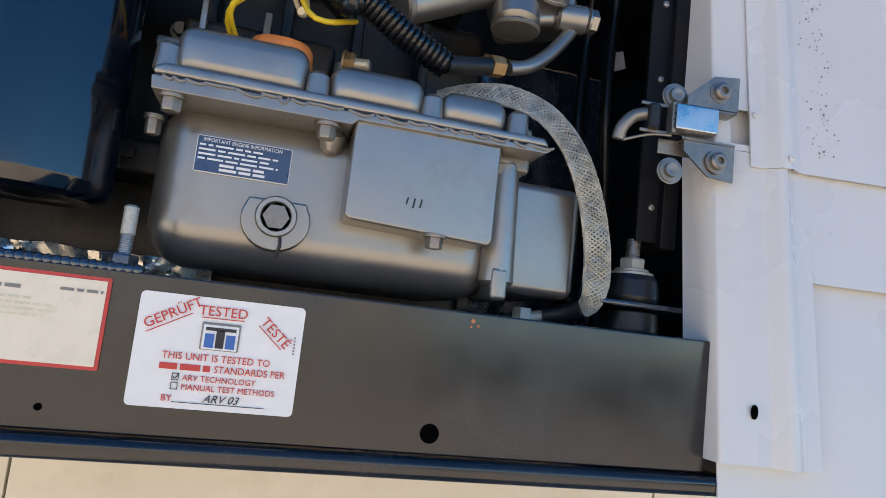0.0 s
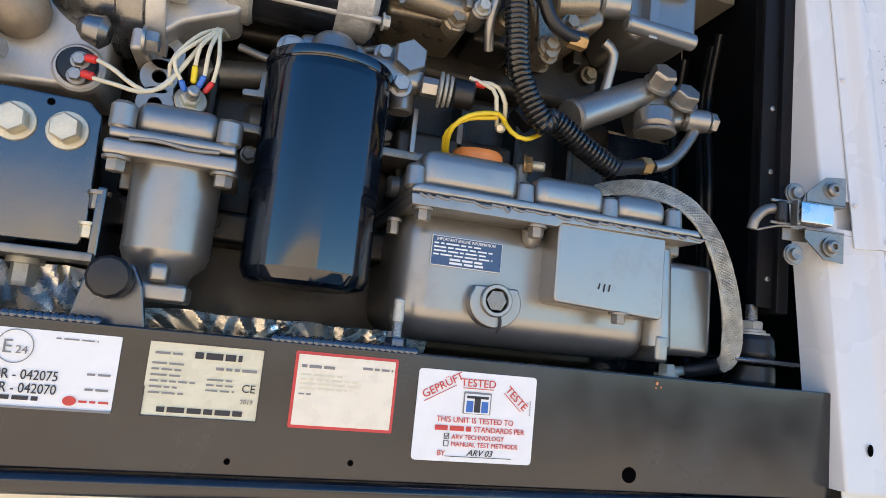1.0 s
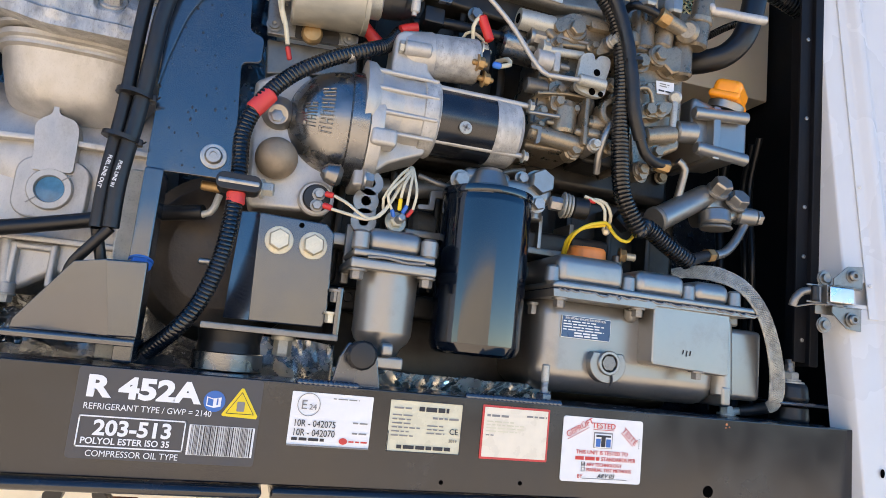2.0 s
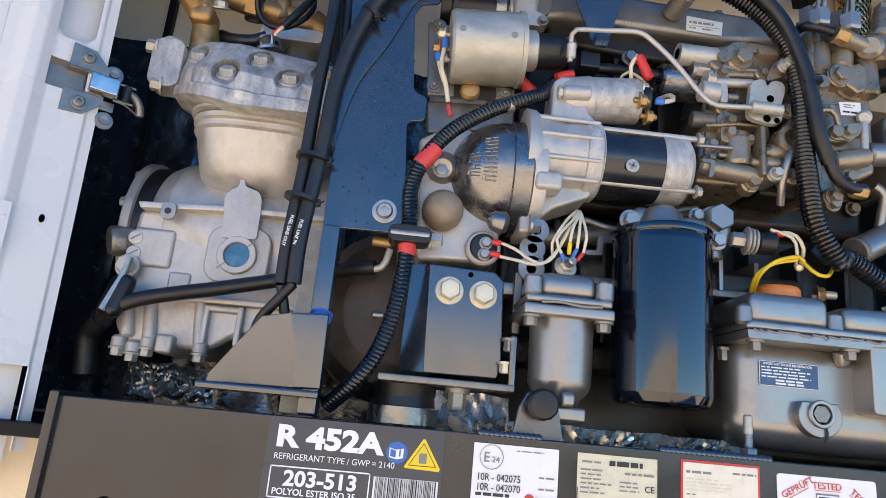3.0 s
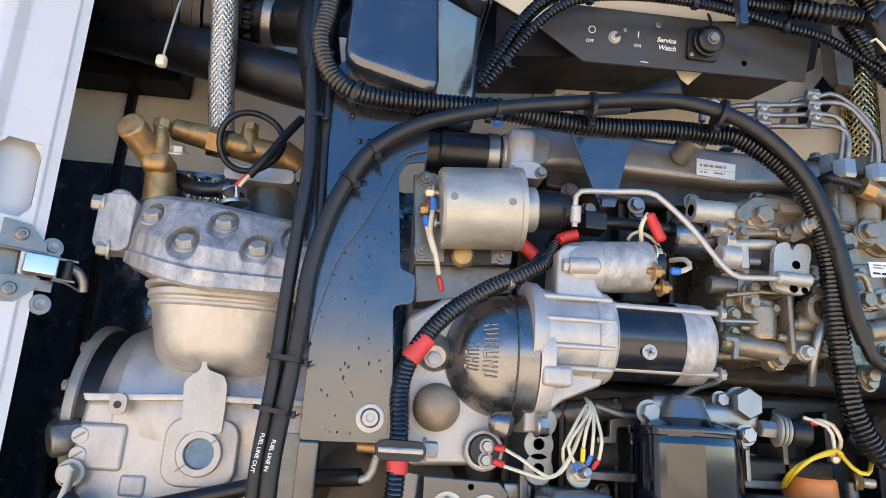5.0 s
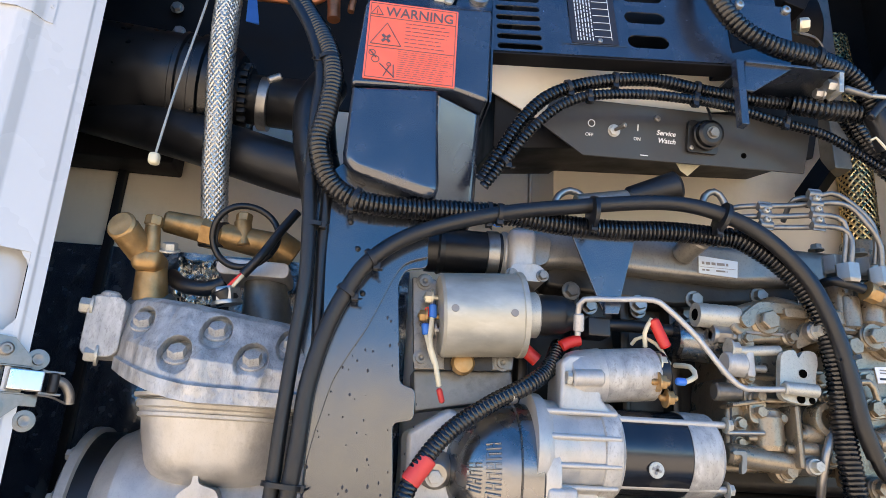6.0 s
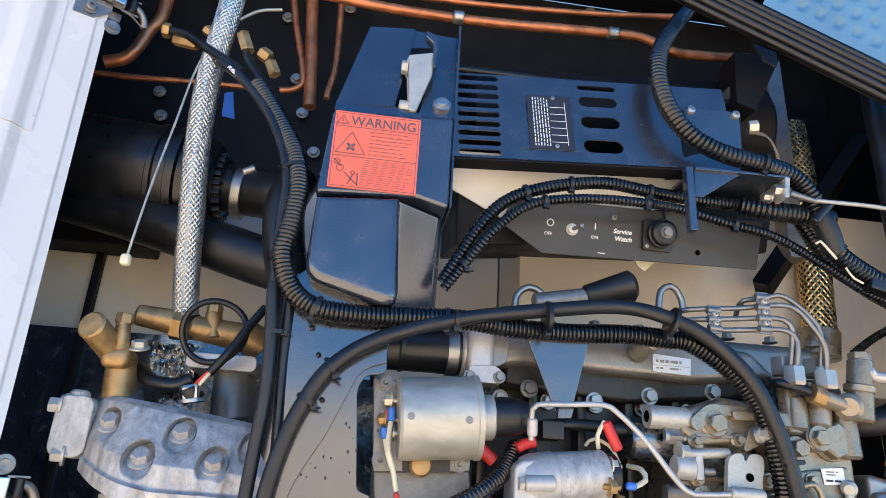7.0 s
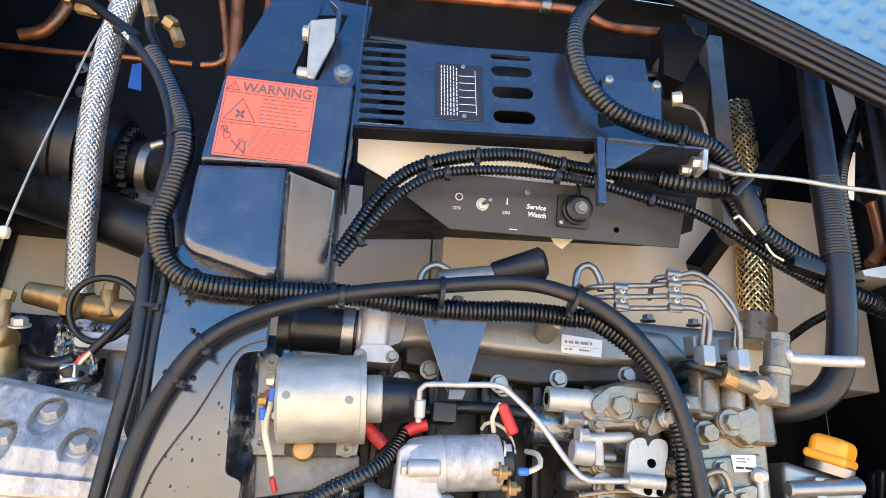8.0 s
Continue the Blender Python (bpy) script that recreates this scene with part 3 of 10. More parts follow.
for a, c in (((-0.0125, 0.0028), (0.0125, 0.0028)), ((0.0125, 0.0028), (0, 0.0228)), ((0, 0.0228), (-0.0125, 0.0028))):
    b = rod((tx + a[0], Y0, tz + a[1]), (tx + c[0], Y0, tz + c[1]), 0.0003, n=6, bev=0, bm=b)
part("triangle_line", b, INK, st)
part("can_picture", plate(rounded(tx - 0.0035, tx + 0.0035, tz + 0.005, tz + 0.014, 0.001), Y0 - 0.0003, Y0, 0), INK_GREY, st)

# white approval label
x0, x1, z0, z1 = -0.291, -0.211, 1.818, 1.869
st = sticker("approval_label", x0, x1, z0, z1 - 0.001, PAPER, "white type approval label, curling at the edge", 0.001)
part("dirty_edge", box(x0, x1, -0.0022, -0.0002, z0 - 0.0012, z0 + 0.0002, 0), INK_GREY, st)
w, h = x1 - x0, z1 - z0
ring = [(x0 + 0.21 * w + 0.135 * w * math.cos(i * math.pi / 14), Y0, z1 - 0.25 * h + 0.135 * w * math.sin(i * math.pi / 14)) for i in range(29)]
part("ring", tube(ring, 0.0003, 5, step=0.002), INK_GREY, st)
text(st, "E", 0.0125, x0 + 0.115 * w, Y0, z1 - 0.34 * h, INK_GREY)
text(st, "24", 0.0075, x0 + 0.215 * w, Y0, z1 - 0.34 * h, INK_GREY)
text(st, "10R - 042075", 0.18 * h, x0 + 0.05 * w, Y0, z1 - 0.66 * h, INK, squeeze=0.82)
text(st, "10R - 042070", 0.18 * h, x0 + 0.05 * w, Y0, z1 - 0.83 * h, INK, squeeze=0.82)
bars(st, x0 + 0.062, x0 + 0.078, z0 + 0.022, z0 + 0.025, Y0, 1, INK_GREY, rag=0.1)
bars(st, x0 + 0.062, x0 + 0.078, z0 + 0.012, z0 + 0.015, Y0, 1, INK_GREY, rag=0.1)
bars(st, x0 + 0.040, x0 + 0.068, z1 - 0.0075, z1 - 0.0035, Y0, 1, INK_GREY, fill=0.25, rag=0.1)
bars(st, x0 + 0.004, x0 + 0.036, z0 + 0.003, z0 + 0.008, Y0, 1, INK, rag=0.02, fill=0.55)
part("round_mark", lathe((x0 + 0.054, Y0 + 0.0002, z0 + 0.0055), (0, -1, 0), [(0, 0.0042), (0.0003, 0.0042)], 16, squash=0.75), INK_RED, st)
bars(st, x0 + 0.0595, x0 + 0.078, z0 + 0.004, z0 + 0.007, Y0, 1, INK_RED, rag=0.05)

# cream serial plate
x0, x1, z0, z1 = -0.193, -0.116, 1.817, 1.868
st = sticker("serial_plate", x0, x1, z0, z1, CREAM, "yellowed cream serial plate, worn at the edges", 0.001)
bars(st, x0 + 0.004, x0 + 0.022, z1 - 0.010, z1 - 0.006, Y0, 1, INK_GREY, rag=0.1, fill=0.4)
bars(st, x0 + 0.030, x0 + 0.062, z1 - 0.011, z1 - 0.0045, Y0, 1, INK, rag=0.02, fill=0.7)
bars(st, x0 + 0.045, x0 + 0.074, z1 - 0.018, z1 - 0.014, Y0, 1, INK_GREY, rag=0.1, fill=0.5)
bars(st, x0 + 0.003, x0 + 0.035, z0 + 0.014, z1 - 0.013, Y0, 6, INK_GREY, rag=0.5, fill=0.34)
bars(st, x0 + 0.040, x0 + 0.060, z0 + 0.018, z1 - 0.022, Y0, 3, INK_GREY, rag=0.3, fill=0.34)
text(st, "CE", 0.008, x1 - 0.013, Y0, z0 + 0.020, INK)
text(st, "2019", 0.0045, x1 - 0.013, Y0, z0 + 0.012, INK_GREY)
bars(st, x0 + 0.010, x1 - 0.010, z0 + 0.002, z0 + 0.008, Y0, 1, INK, rag=0.02, fill=0.6)
b = strip(x0, x1, z0, z0 + 0.0007, Y0)
for a in ((x0, x0 + 0.0007, z0, z0 + 0.02), (x1 - 0.0007, x1, z0, z1), (x0, x1, z1 - 0.0005, z1)):
    strip(*a, Y0, b)
part("worn_rim", b, INK, st)

# peach label with a red border
x0, x1, z0, z1 = -0.094, -0.017, 1.815, 1.870
st = sticker("options_label", x0, x1, z0, z1, PEACH, "pale peach label with a red border", 0.001, RED_TAPE)
bars(st, x0 + 0.005, x0 + 0.030, z1 - 0.013, z1 - 0.008, Y0, 1, INK_GREY, rag=0.1, fill=0.45)
bars(st, x0 + 0.050, x0 + 0.074, z1 - 0.011, z1 - 0.007, Y0, 1, INK_GREY, rag=0.1, fill=0.45)
bars(st, x0 + 0.005, x0 + 0.055, z1 - 0.028, z1 - 0.015, Y0, 4, CREAM, rag=0.4, fill=0.4)
bars(st, x0 + 0.005, x0 + 0.014, z1 - 0.032, z1 - 0.029, Y0, 1, INK_GREY, rag=0.1, fill=0.4)

# white test label with red print
x0, x1, z0, z1 = 0.0, 0.0985, 1.797, 1.8655
st = sticker("test_label", x0, x1, z0, z1, PAPER, "white test label with red print and a handwritten mark", 0.003)
text(st, "TESTED", 0.0086, 0.049, Y0, 1.8545, INK_RED, align="CENTER")
text(st, "GEPR\u00dcFT", 0.0086, 0.0055, Y0, 1.8430, INK_RED, slope=29)
text(st, "TEST\u00c9", 0.0086, 0.0715, Y0, 1.8535, INK_RED, slope=-42)
b = strip(0.0365, 0.062, 1.8528, 1.8533, Y0)
part("underline", b, INK_RED, st)
part("underline", rod((0.006, Y0, 1.841), (0.031, Y0, 1.8548), 0.0003, n=5, bev=0), INK_RED, st)
part("underline", rod((0.071, Y0, 1.8515), (0.086, Y0, 1.838), 0.0003, n=5, bev=0), INK_RED, st)
part("emblem_frame", plate(rounded(0.0375, 0.0605, 1.8335, 1.8505, 0.0008), Y0, Y0 + 0.0003, 0), INK_GREY, st)
part("emblem_field", plate(rounded(0.0385, 0.0595, 1.8340, 1.8490, 0.0005), Y0 - 0.0004, Y0 - 0.0001, 0), PAPER, st)
b = strip(0.040, 0.058, 1.8455, 1.8475, Y0 - 0.0008)
strip(0.0465, 0.0515, 1.835, 1.8460, Y0 - 0.0008, b)
part("emblem_bar", b, INK, st)
b = strip(0.0400, 0.0455, 1.835, 1.8435, Y0 - 0.0008)
strip(0.0525, 0.0580, 1.835, 1.8435, Y0 - 0.0008, b)
part("emblem_bar", b, LABEL_BLUE, st)
text(st, "THIS UNIT IS TESTED TO", 0.0061, 0.049, Y0, 1.8265, INK_RED, align="CENTER", squeeze=0.95)
bars(st, 0.0165, 0.0460, 1.8195, 1.8245, Y0, 1, INK_RED, rag=0.01, fill=0.75)
text(st, "STANDARDS PER", 0.0061, 0.0480, Y0, 1.8200, INK_RED, squeeze=0.92)
for z, words in ((1.8140, "ARV TECHNOLOGY"), (1.8085, "MANUAL TEST METHODS")):
    text(st, words, 0.0051, 0.0305, Y0, z, INK_RED, squeeze=0.95)
    b = strip(0.0245, 0.0285, z - 0.0003, z, Y0)
    for a in ((0.0245, 0.0285, z + 0.0037, z + 0.004), (0.0245, 0.0248, z, z + 0.004), (0.0282, 0.0285, z, z + 0.004)):
        strip(*a, Y0, b)
    part("tick_box", b, INK, st)
part("tick", tube([(0.0252, Y0, 1.816), (0.0262, Y0, 1.8148), (0.0282, Y0, 1.8175)], 0.0003, 5, step=0.001), INK, st)
text(st, "BY", 0.0055, 0.020, Y0, 1.8012, INK_RED)
part("signature_line", strip(0.0265, 0.081, 1.8007, 1.8010, Y0), INK, st)
text(st, "ARV 03", 0.0066, 0.044, Y0, 1.8019, INK, lean=0.35)
bars(st, 0.0935, 0.0945, 1.835, 1.847, Y0, 6, INK_GREY, rag=0, fill=0.6)

# things on the beam's top edge
bp = thing("rubber_buffer", ((-0.227, 0, 1.908)[0], 0.01, 1.876), "black rubber buffer on a navy welded bracket", "buffer")
c = (-0.227, 0, 1.908)
part("bracket", plate([(c[0] - 0.026, 1.874), (c[0] + 0.026, 1.874), (c[0] + 0.02, 1.905), (c[0] + 0.012, c[2] + 0.012), (c[0] - 0.012, c[2] + 0.012), (c[0] - 0.02, 1.905)], 0.022, 0.028, 0.002), BLACK_GLOSS, bp)
part("pad", lathe((c[0], 0.022, c[2]), (0, -1, 0), [(0, 0.012), (0.004, 0.0150), (0.02, 0.0152), (0.0225, 0.013), (0.0232, 0.006), (0.0232, 0)], 12), RUBBER, bp)
part("core", lathe((c[0], 0.004, c[2]), (0, -1, 0), [(0, 0.0065), (0.0002, 0.0065), (0.0002, 0.004), (0.003, 0.003), (0.003, 0)], 18), GUN_DARK, bp)
sd = (-0.017, 0.018, 1.91)
ob = thing("threaded_stud", (sd[0], 0.018, 1.876), "threaded steel stud with a navy nut", "stud")
part("shank", tube([(sd[0], 0.018, 1.874), (sd[0], 0.018, sd[2])], 0.0042, 10, 0.0004, 0.0015), STEEL, ob)
part("tip", rod((sd[0], 0.018, sd[2] - 0.012), (sd[0], 0.018, sd[2] + 0.008), 0.0045), ZINC, ob)
part("nut", hexagon((sd[0], 0.018, 1.8755), (0, 0, 1), 0.009, 0.011, 1.5), BLACK_GLOSS, ob)

# ---- the white doors, standing open ----
def door(hinge, out, right, label, z0, lean=0.0, tilt=0.0):
    """A door leaf seen from inside. Gives the thing, its way out, its way to the viewer, a point finder and a sheet folder."""
    d = thing("unit_door", (hinge[0], hinge[1], z0), label, "door")
    u = V((math.cos(out), math.sin(out), 0)) if right else V((-math.cos(out), math.sin(out), 0))
    n = V((0, 0, 1)).cross(u) if not right else u.cross(V((0, 0, 1)))

    def at(a, k, z):
        return V((hinge[0] + tilt * (z - z0), hinge[1] + lean * (z - z0), z)) + u * a + n * k

    def leaf(ps, za, zb, thick=0.0016):
        b = bmesh.new()
        rows = [[b.verts.new(at(a, k, z)) for z in (za, zb)] for a, k in ps]
        for r, s in zip(rows, rows[1:]):
            b.faces.new((r[0], s[0], s[1], r[1]))
        bmesh.ops.recalc_face_normals(b, faces=b.faces[:])
        b.normal_update()
        bmesh.ops.solidify(b, geom=b.faces[:], thickness=thick)
        bmesh.ops.bevel(b, geom=[e for e in b.edges if e.calc_face_angle(0) < 1.0 and e.calc_face_angle(0) > 0.1], offset=0.0025, segments=3, affect="EDGES", profile=0.5, clamp_overlap=True)
        return b
    return d, u, n, at, leaf


rd, ru, rn, rat, leaf = door((0.397, 0.018, 0), radians(-6), True, "open white painted metal door with a folded frame", 1.79, 0.12)
FR = [(0, -0.004), (0.001, 0.0), (0.006, 0.036), (0.048, 0.036), (0.057, 0.045), (0.063, 0.045), (0.072, 0.037), (0.088, 0.035)]
part("frame_sheet", leaf(FR, 1.790, 2.030), WHITE_PAINT, rd)
part("frame_sheet", leaf(FR[:4], 2.0305, 2.036), WHITE_PAINT, rd)
part("frame_sheet", leaf([(0, -0.004), (0.001, 0.0), (0.006, 0.036), (0.020, 0.036)], 2.036, 2.066), WHITE_PAINT, rd)
part("frame_sheet", leaf([(0, -0.004), (0.001, 0.0), (0.006, 0.036), (0.048, 0.036), (0.057, 0.045), (0.063, 0.045)], 2.066, 3.0), WHITE_PAINT, rd)
# pocket back coloured dark to carry the dark reflection in the recess
part("pocket", leaf([(0.004, 0.020), (0.050, 0.020)], 2.030, 2.072), BLOCK, rd)
part("inner_skin", leaf([(0.036, 0.0385), (0.049, 0.0385), (0.058, 0.0475), (0.066, 0.0475), (0.078, 0.0400), (0.6, 0.0400)], 2.018, 3.0), WHITE_PAINT, rd)
part("inner_skin", leaf([(0.086, 0.0345), (0.6, 0.0345)], 1.93, 2.03), WHITE_PAINT, rd)
part("outer_skin", leaf([(0.010, 0.026), (0.6, 0.026)], 1.762, 3.0), WHITE_PAINT, rd)
part("slot_hole", lathe(rat(0.033, 0.0375, 1.828), rn, [(0, 0.0028), (0.0008, 0.0028)], 14, squash=1.9), HOLE, rd)
for a, z in ((0.040, 2.062), (0.040, 2.20), (0.064, 2.026)):
    screw(rd, rat(a, 0.0402 if a < 0.05 else 0.0492, z), 0.0024, 0.0012, rn, WHITE_PAINT, "rivet")
# old water blisters in the paint
rng = random.Random(11)
b = bmesh.new()
for i in range(150):
    bmesh.ops.create_uvsphere(b, u_segments=7, v_segments=5, radius=rng.uniform(0.0002, 0.0007) * (1 if i % 9 else 1.5), matrix=Matrix.Translation(rat(0.098 + rng.gauss(0, 0.008), 0.0418, rng.uniform(2.03, 2.25))))
blisters = part("paint_blisters", b, INK_GREY, rd, "small dirty blisters in the paint")
tagged(blisters, kind="stuff")

ld, lu, ln, lat, leaf = door((-0.745, 0.112, 0), radians(-33), False, "open white painted metal door with a slotted frame", 1.815, 0.0, -0.022)
FL = [(0, -0.012), (0, 0), (0.010, 0.001), (0.012, 0.004), (0.055, 0.004), (0.068, 0.012), (0.080, 0.012), (0.092, 0.004), (0.105, 0.002)]
part("frame_sheet", leaf(FL, 1.90, 2.211), WHITE_PAINT, ld)
part("frame_sheet", leaf(FL[:4], 1.815, 1.90), WHITE_PAINT, ld)
part("frame_sheet", leaf(FL[:4] + [(0.0165, 0.004)], 2.211, 2.356), WHITE_PAINT, ld)
part("frame_sheet", leaf([(0.0575, 0.0056)] + FL[5:], 2.211, 2.356), WHITE_PAINT, ld)
part("frame_sheet", leaf([(0.0165, 0.004), (0.055, 0.004), (0.0575, 0.0056)], 2.246, 2.274), WHITE_PAINT, ld)
part("frame_sheet", leaf(FL, 2.356, 3.05), WHITE_PAINT, ld)
part("outer_skin", leaf([(0.015, -0.016), (0.6, -0.016)], 1.79, 3.05), WHITE_PAINT, ld)
# pocket back in dark casting: the dimness of the recess is coloured in
part("pocket", leaf([(0.018, -0.006), (0.056, -0.006)], 2.208, 2.242), GUN_DARK, ld)
for sa, sz in ((1, 1), (1, -1), (-1, 1), (-1, -1)):
    a0, z0 = (0.0165 if sa > 0 else 0.0575), (2.274 if sz > 0 else 2.356)
    b = bmesh.new()
    f = b.faces.new([b.verts.new(lat(a0 + sa * u, 0.0036, z0 + sz * v)) for u, v in ((0, 0), (0.0085, 0), (0.0065, 0.004), (0.0025, 0.008), (0, 0.014))])
    b.normal_update()
    bmesh.ops.solidify(b, geom=[f], thickness=0.0014)
    bmesh.ops.recalc_face_normals(b, faces=b.faces[:])
    part("slot_corner", b, WHITE_PAINT, ld)
part("inner_skin", leaf([(0.1055, 0.0), (0.6, 0.0)], 1.93, 2.58), WHITE_PAINT, ld)
part("inner_skin", leaf([(0.046, 0.006), (0.056, 0.006), (0.068, 0.0145), (0.082, 0.0145), (0.096, 0.0065), (0.6, 0.0065)], 2.615, 3.05), WHITE_PAINT, ld)
part("cover_plate", leaf([(0.060, 0.0155), (0.082, 0.0155), (0.098, 0.0085), (0.6, 0.0085)], 2.01, 2.066), WHITE_PAINT, ld)
for a, z in ((0.050, 2.635), (0.050, 2.665), (0.065, 2.02), (0.065, 2.05)):
    screw(ld, lat(a, 0.0075 if a < 0.06 else 0.017, z), 0.0022, 0.0012, ln, WHITE_PAINT, "rivet")
part("slot_hole", lathe(lat(0.030, 0.0055, 2.058), ln, [(0, 0.003), (0.0008, 0.003)], 14, squash=1.6), HOLE, ld)


def latch(at, u, n, label, w=1.0):
    """A stainless slam latch: two bracket plates, the box, a roller and a striker arm. u points out along the door."""
    la = thing("door_latch", at, label, "latch", "door latches")
    up = V((0, 0, 1))
    m = Matrix((( -u.x, n.x, 0, 0), (-u.y, n.y, 0, 0), (0, 0, 1, 0), (0, 0, 0, 1)))  # local x into the bay, y to the viewer
    base = Matrix.Translation(V(at)) @ m

    def put(bm):
        bm.transform(base)
        bmesh.ops.recalc_face_normals(bm, faces=bm.faces[:])
        return bm
    for s in (1, -1):
        b = bmesh.new()
        pts = [(-0.022 / w, 0.014), (0.020 * w, 0.014), (0.020 * w, 0.022), (0.002, 0.040), (-0.022 / w, 0.042)]
        f = b.faces.new([b.verts.new((x, 0.002, s * z)) for x, z in pts])
        b.normal_update()
        bmesh.ops.solidify(b, geom=[f], thickness=0.0018)
        box(-0.022 / w, 0.020 * w, -0.012, 0.003, s * 0.013 - 0.0009, s * 0.013 + 0.0009, 0.0004, 1, b)
        part("bracket_plate", put(b), LATCH, la)
        b = lathe((-0.004, 0.003, s * 0.028), (0, 1, 0), [(0, 0.0095), (0.0015, 0.0095), (0.0016, 0.0066), (0.005, 0.0066), (0.0064, 0.005), (0.0064, 0.003), (0.003, 0.0028), (0.003, 0)], 20)
        part("bolt", put(b), LATCH, la)
        b = lathe((0.026 * w, -0.004, s * 0.030 - 0.008), (0, 1, 0), [(0, 0.009), (0.0014, 0.009), (0.0015, 0.006), (0.005, 0.0055), (0.005, 0.003), (0.003, 0)], 18)
        part("screw", put(b), LATCH, la)
        part("screw_tab", put(lathe((0.026 * w, -0.0055, s * 0.030 - 0.008), (0, 1, 0), [(0, 0.0105), (0.0014, 0.0105), (0.0016, 0.010)], 20)), LATCH, la)
    part("latch_box", put(box(0.002, 0.032 * w, -0.002, 0.014, -0.010, 0.010, 0.0015)), LATCH_BOX, la, "polished steel latch box")
    b = box(0.030 * w, 0.052 * w, 0.000, 0.0022, -0.012, -0.0095, 0.0005)
    box(0.030 * w, 0.052 * w, 0.000, 0.0022, 0.0095, 0.012, 0.0005, 2, b)
    box(0.030 * w, 0.033 * w, 0.000, 0.010, -0.012, 0.012, 0.0005, 2, b)
    part("cage", put(b), LATCH, la)
    part("roller", put(rod((0.043 * w, 0.003, -0.010), (0.043 * w, 0.003, 0.010), 0.005)), RUBBER, la)
    part("striker", put(tube([(0.044 * w, -0.002, 0.004), (0.054 * w, -0.004, 0.001), (0.061 * w, -0.006, -0.008), (0.063 * w, -0.008, -0.018)], 0.0050, 14, step=0.003)), LATCH, la)
    part("spring_leg", put(tube([(0.030 * w, 0.003, -0.0125), (0.044 * w, 0.001, -0.0135), (0.060 * w, -0.006, -0.0185)], 0.0012, 8, step=0.003)), LATCH, la)
    part("keeper", put(box(0.012, 0.034 * w, -0.010, -0.0085, -0.024, -0.012, 0.001)), LATCH, la)
    return la


latch((0.388, 0.000, 2.041), ru, rn, "stainless spring latch on the white door edge", 1.15)
latch(lat(0.016, 0.006, 2.228), lu, ln, "stainless spring latch on the white door edge")
latch(lat(0.016, 0.006, 2.835), lu, ln, "stainless spring latch on the white door edge")

# ---- parts under the front beam ----
ub = thing("lower_bracket", (-0.474, 0.1, 1.728), "rust-red plate and black brackets under the beam", "bracket")
part("rust_plate", plate(xz((-0.452, 0.1, 1.739), (-0.425, 0.1, 1.739), (-0.42, 0.1, 1.696), (-0.447, 0.1, 1.696)), 0.10, 0.106, 0.001), COPPER, ub)
part("plate_bolt", hexagon((-0.444, 0.1, 1.723), (0, -1, 0), 0.0075, 0.007), GUN_DARK, ub)
part("black_arm", plate(soften(xz((-0.469, 0.09, 1.748), (-0.456, 0.09, 1.746), (-0.441, 0.09, 1.731), (-0.433, 0.09, 1.699), (-0.447, 0.09, 1.699)), 0.006, 3), 0.088, 0.105, 0.002), PLASTIC, ub)
part("black_arm", plate(soften(xz((-0.512, 0.09, 1.746), (-0.492, 0.09, 1.746), (-0.497, 0.09, 1.732), (-0.509, 0.09, 1.728)), 0.006, 3), 0.088, 0.105, 0.002), PLASTIC, ub)
dh = thing("drain_hose", (-0.359, 0.1, 1.737), "cream drain tube with a black hose end", "hose")
part("tube", rod((-0.354, 0.1, 1.75), (-0.363, 0.1, 1.73), 0.0095, bev=0.002), CREAM, dh)
part("hose_end", rod((-0.362, 0.1, 1.731), (-0.362, 0.1, 1.697), 0.0075, bev=0.001), RUBBER, dh)
# ---- engine: sump and covers ----
sump = thing("engine_sump", (0.12, 0.12, 1.88), "silver-grey cast engine sump box with a flanged lid", "engine part")
zf = 1.9985
part("flange", plate([(-0.012, zf - 0.008), (0.118, zf - 0.008), (0.122, zf - 0.004), (0.262, zf - 0.003), (0.267, zf + 0.000), (0.266, zf + 0.0012), (-0.013, zf + 0.0012)], 0.012, 0.20, 0.002, None, 3), GUN, sump)
part("lid_flange", plate([(-0.013, zf + 0.0026), (0.266, zf + 0.0022), (0.262, zf + 0.0095), (-0.006, zf + 0.0115), (-0.013, zf + 0.008)], 0.0135, 0.20, 0.003, None, 3), GUN, sump)
for x0, x1, z1 in ((-0.004, 0.085, 2.044), (0.100, 0.170, 2.038), (0.182, 0.235, 2.035)):
    part("lid_dome", box(x0, x1, 0.022, 0.19, zf + 0.008, z1, 0.012, 4), GUN, sump)
for x in (-0.008, 0.092, 0.176, 0.244):
    part("lid_boss", rod((x, 0.030, zf + 0.008), (x, 0.030, zf + 0.030), 0.009, 0.008, bev=0.003), GUN, sump)
rng = random.Random(21)
b, x = bmesh.new(), -0.006
while x < 0.256:
    wide = rng.uniform(0.004, 0.022)
    drop = rng.uniform(0.0008, 0.0030) * (1.6 if rng.random() < 0.25 else 1.0)
    tube([(x, 0.0125, zf + 0.0019), (x + wide * 0.3, 0.0112, zf + 0.0019 - drop * 0.7), (x + wide * 0.7, 0.0110, zf + 0.0019 - drop), (x + wide, 0.0125, zf + 0.0019)], 0.0011, 6, step=0.002, bm=b)
    x += wide * rng.uniform(0.6, 1.3)
tagged(part("gasket", b, INK_GREY, sump, "dark ragged sealant bead"), kind="stuff")
part("seam_fill", plate([(-0.011, zf + 0.0008), (0.264, zf + 0.0008), (0.264, zf + 0.0030), (-0.011, zf + 0.0030)], 0.0155, 0.19, 0), INK, sump)
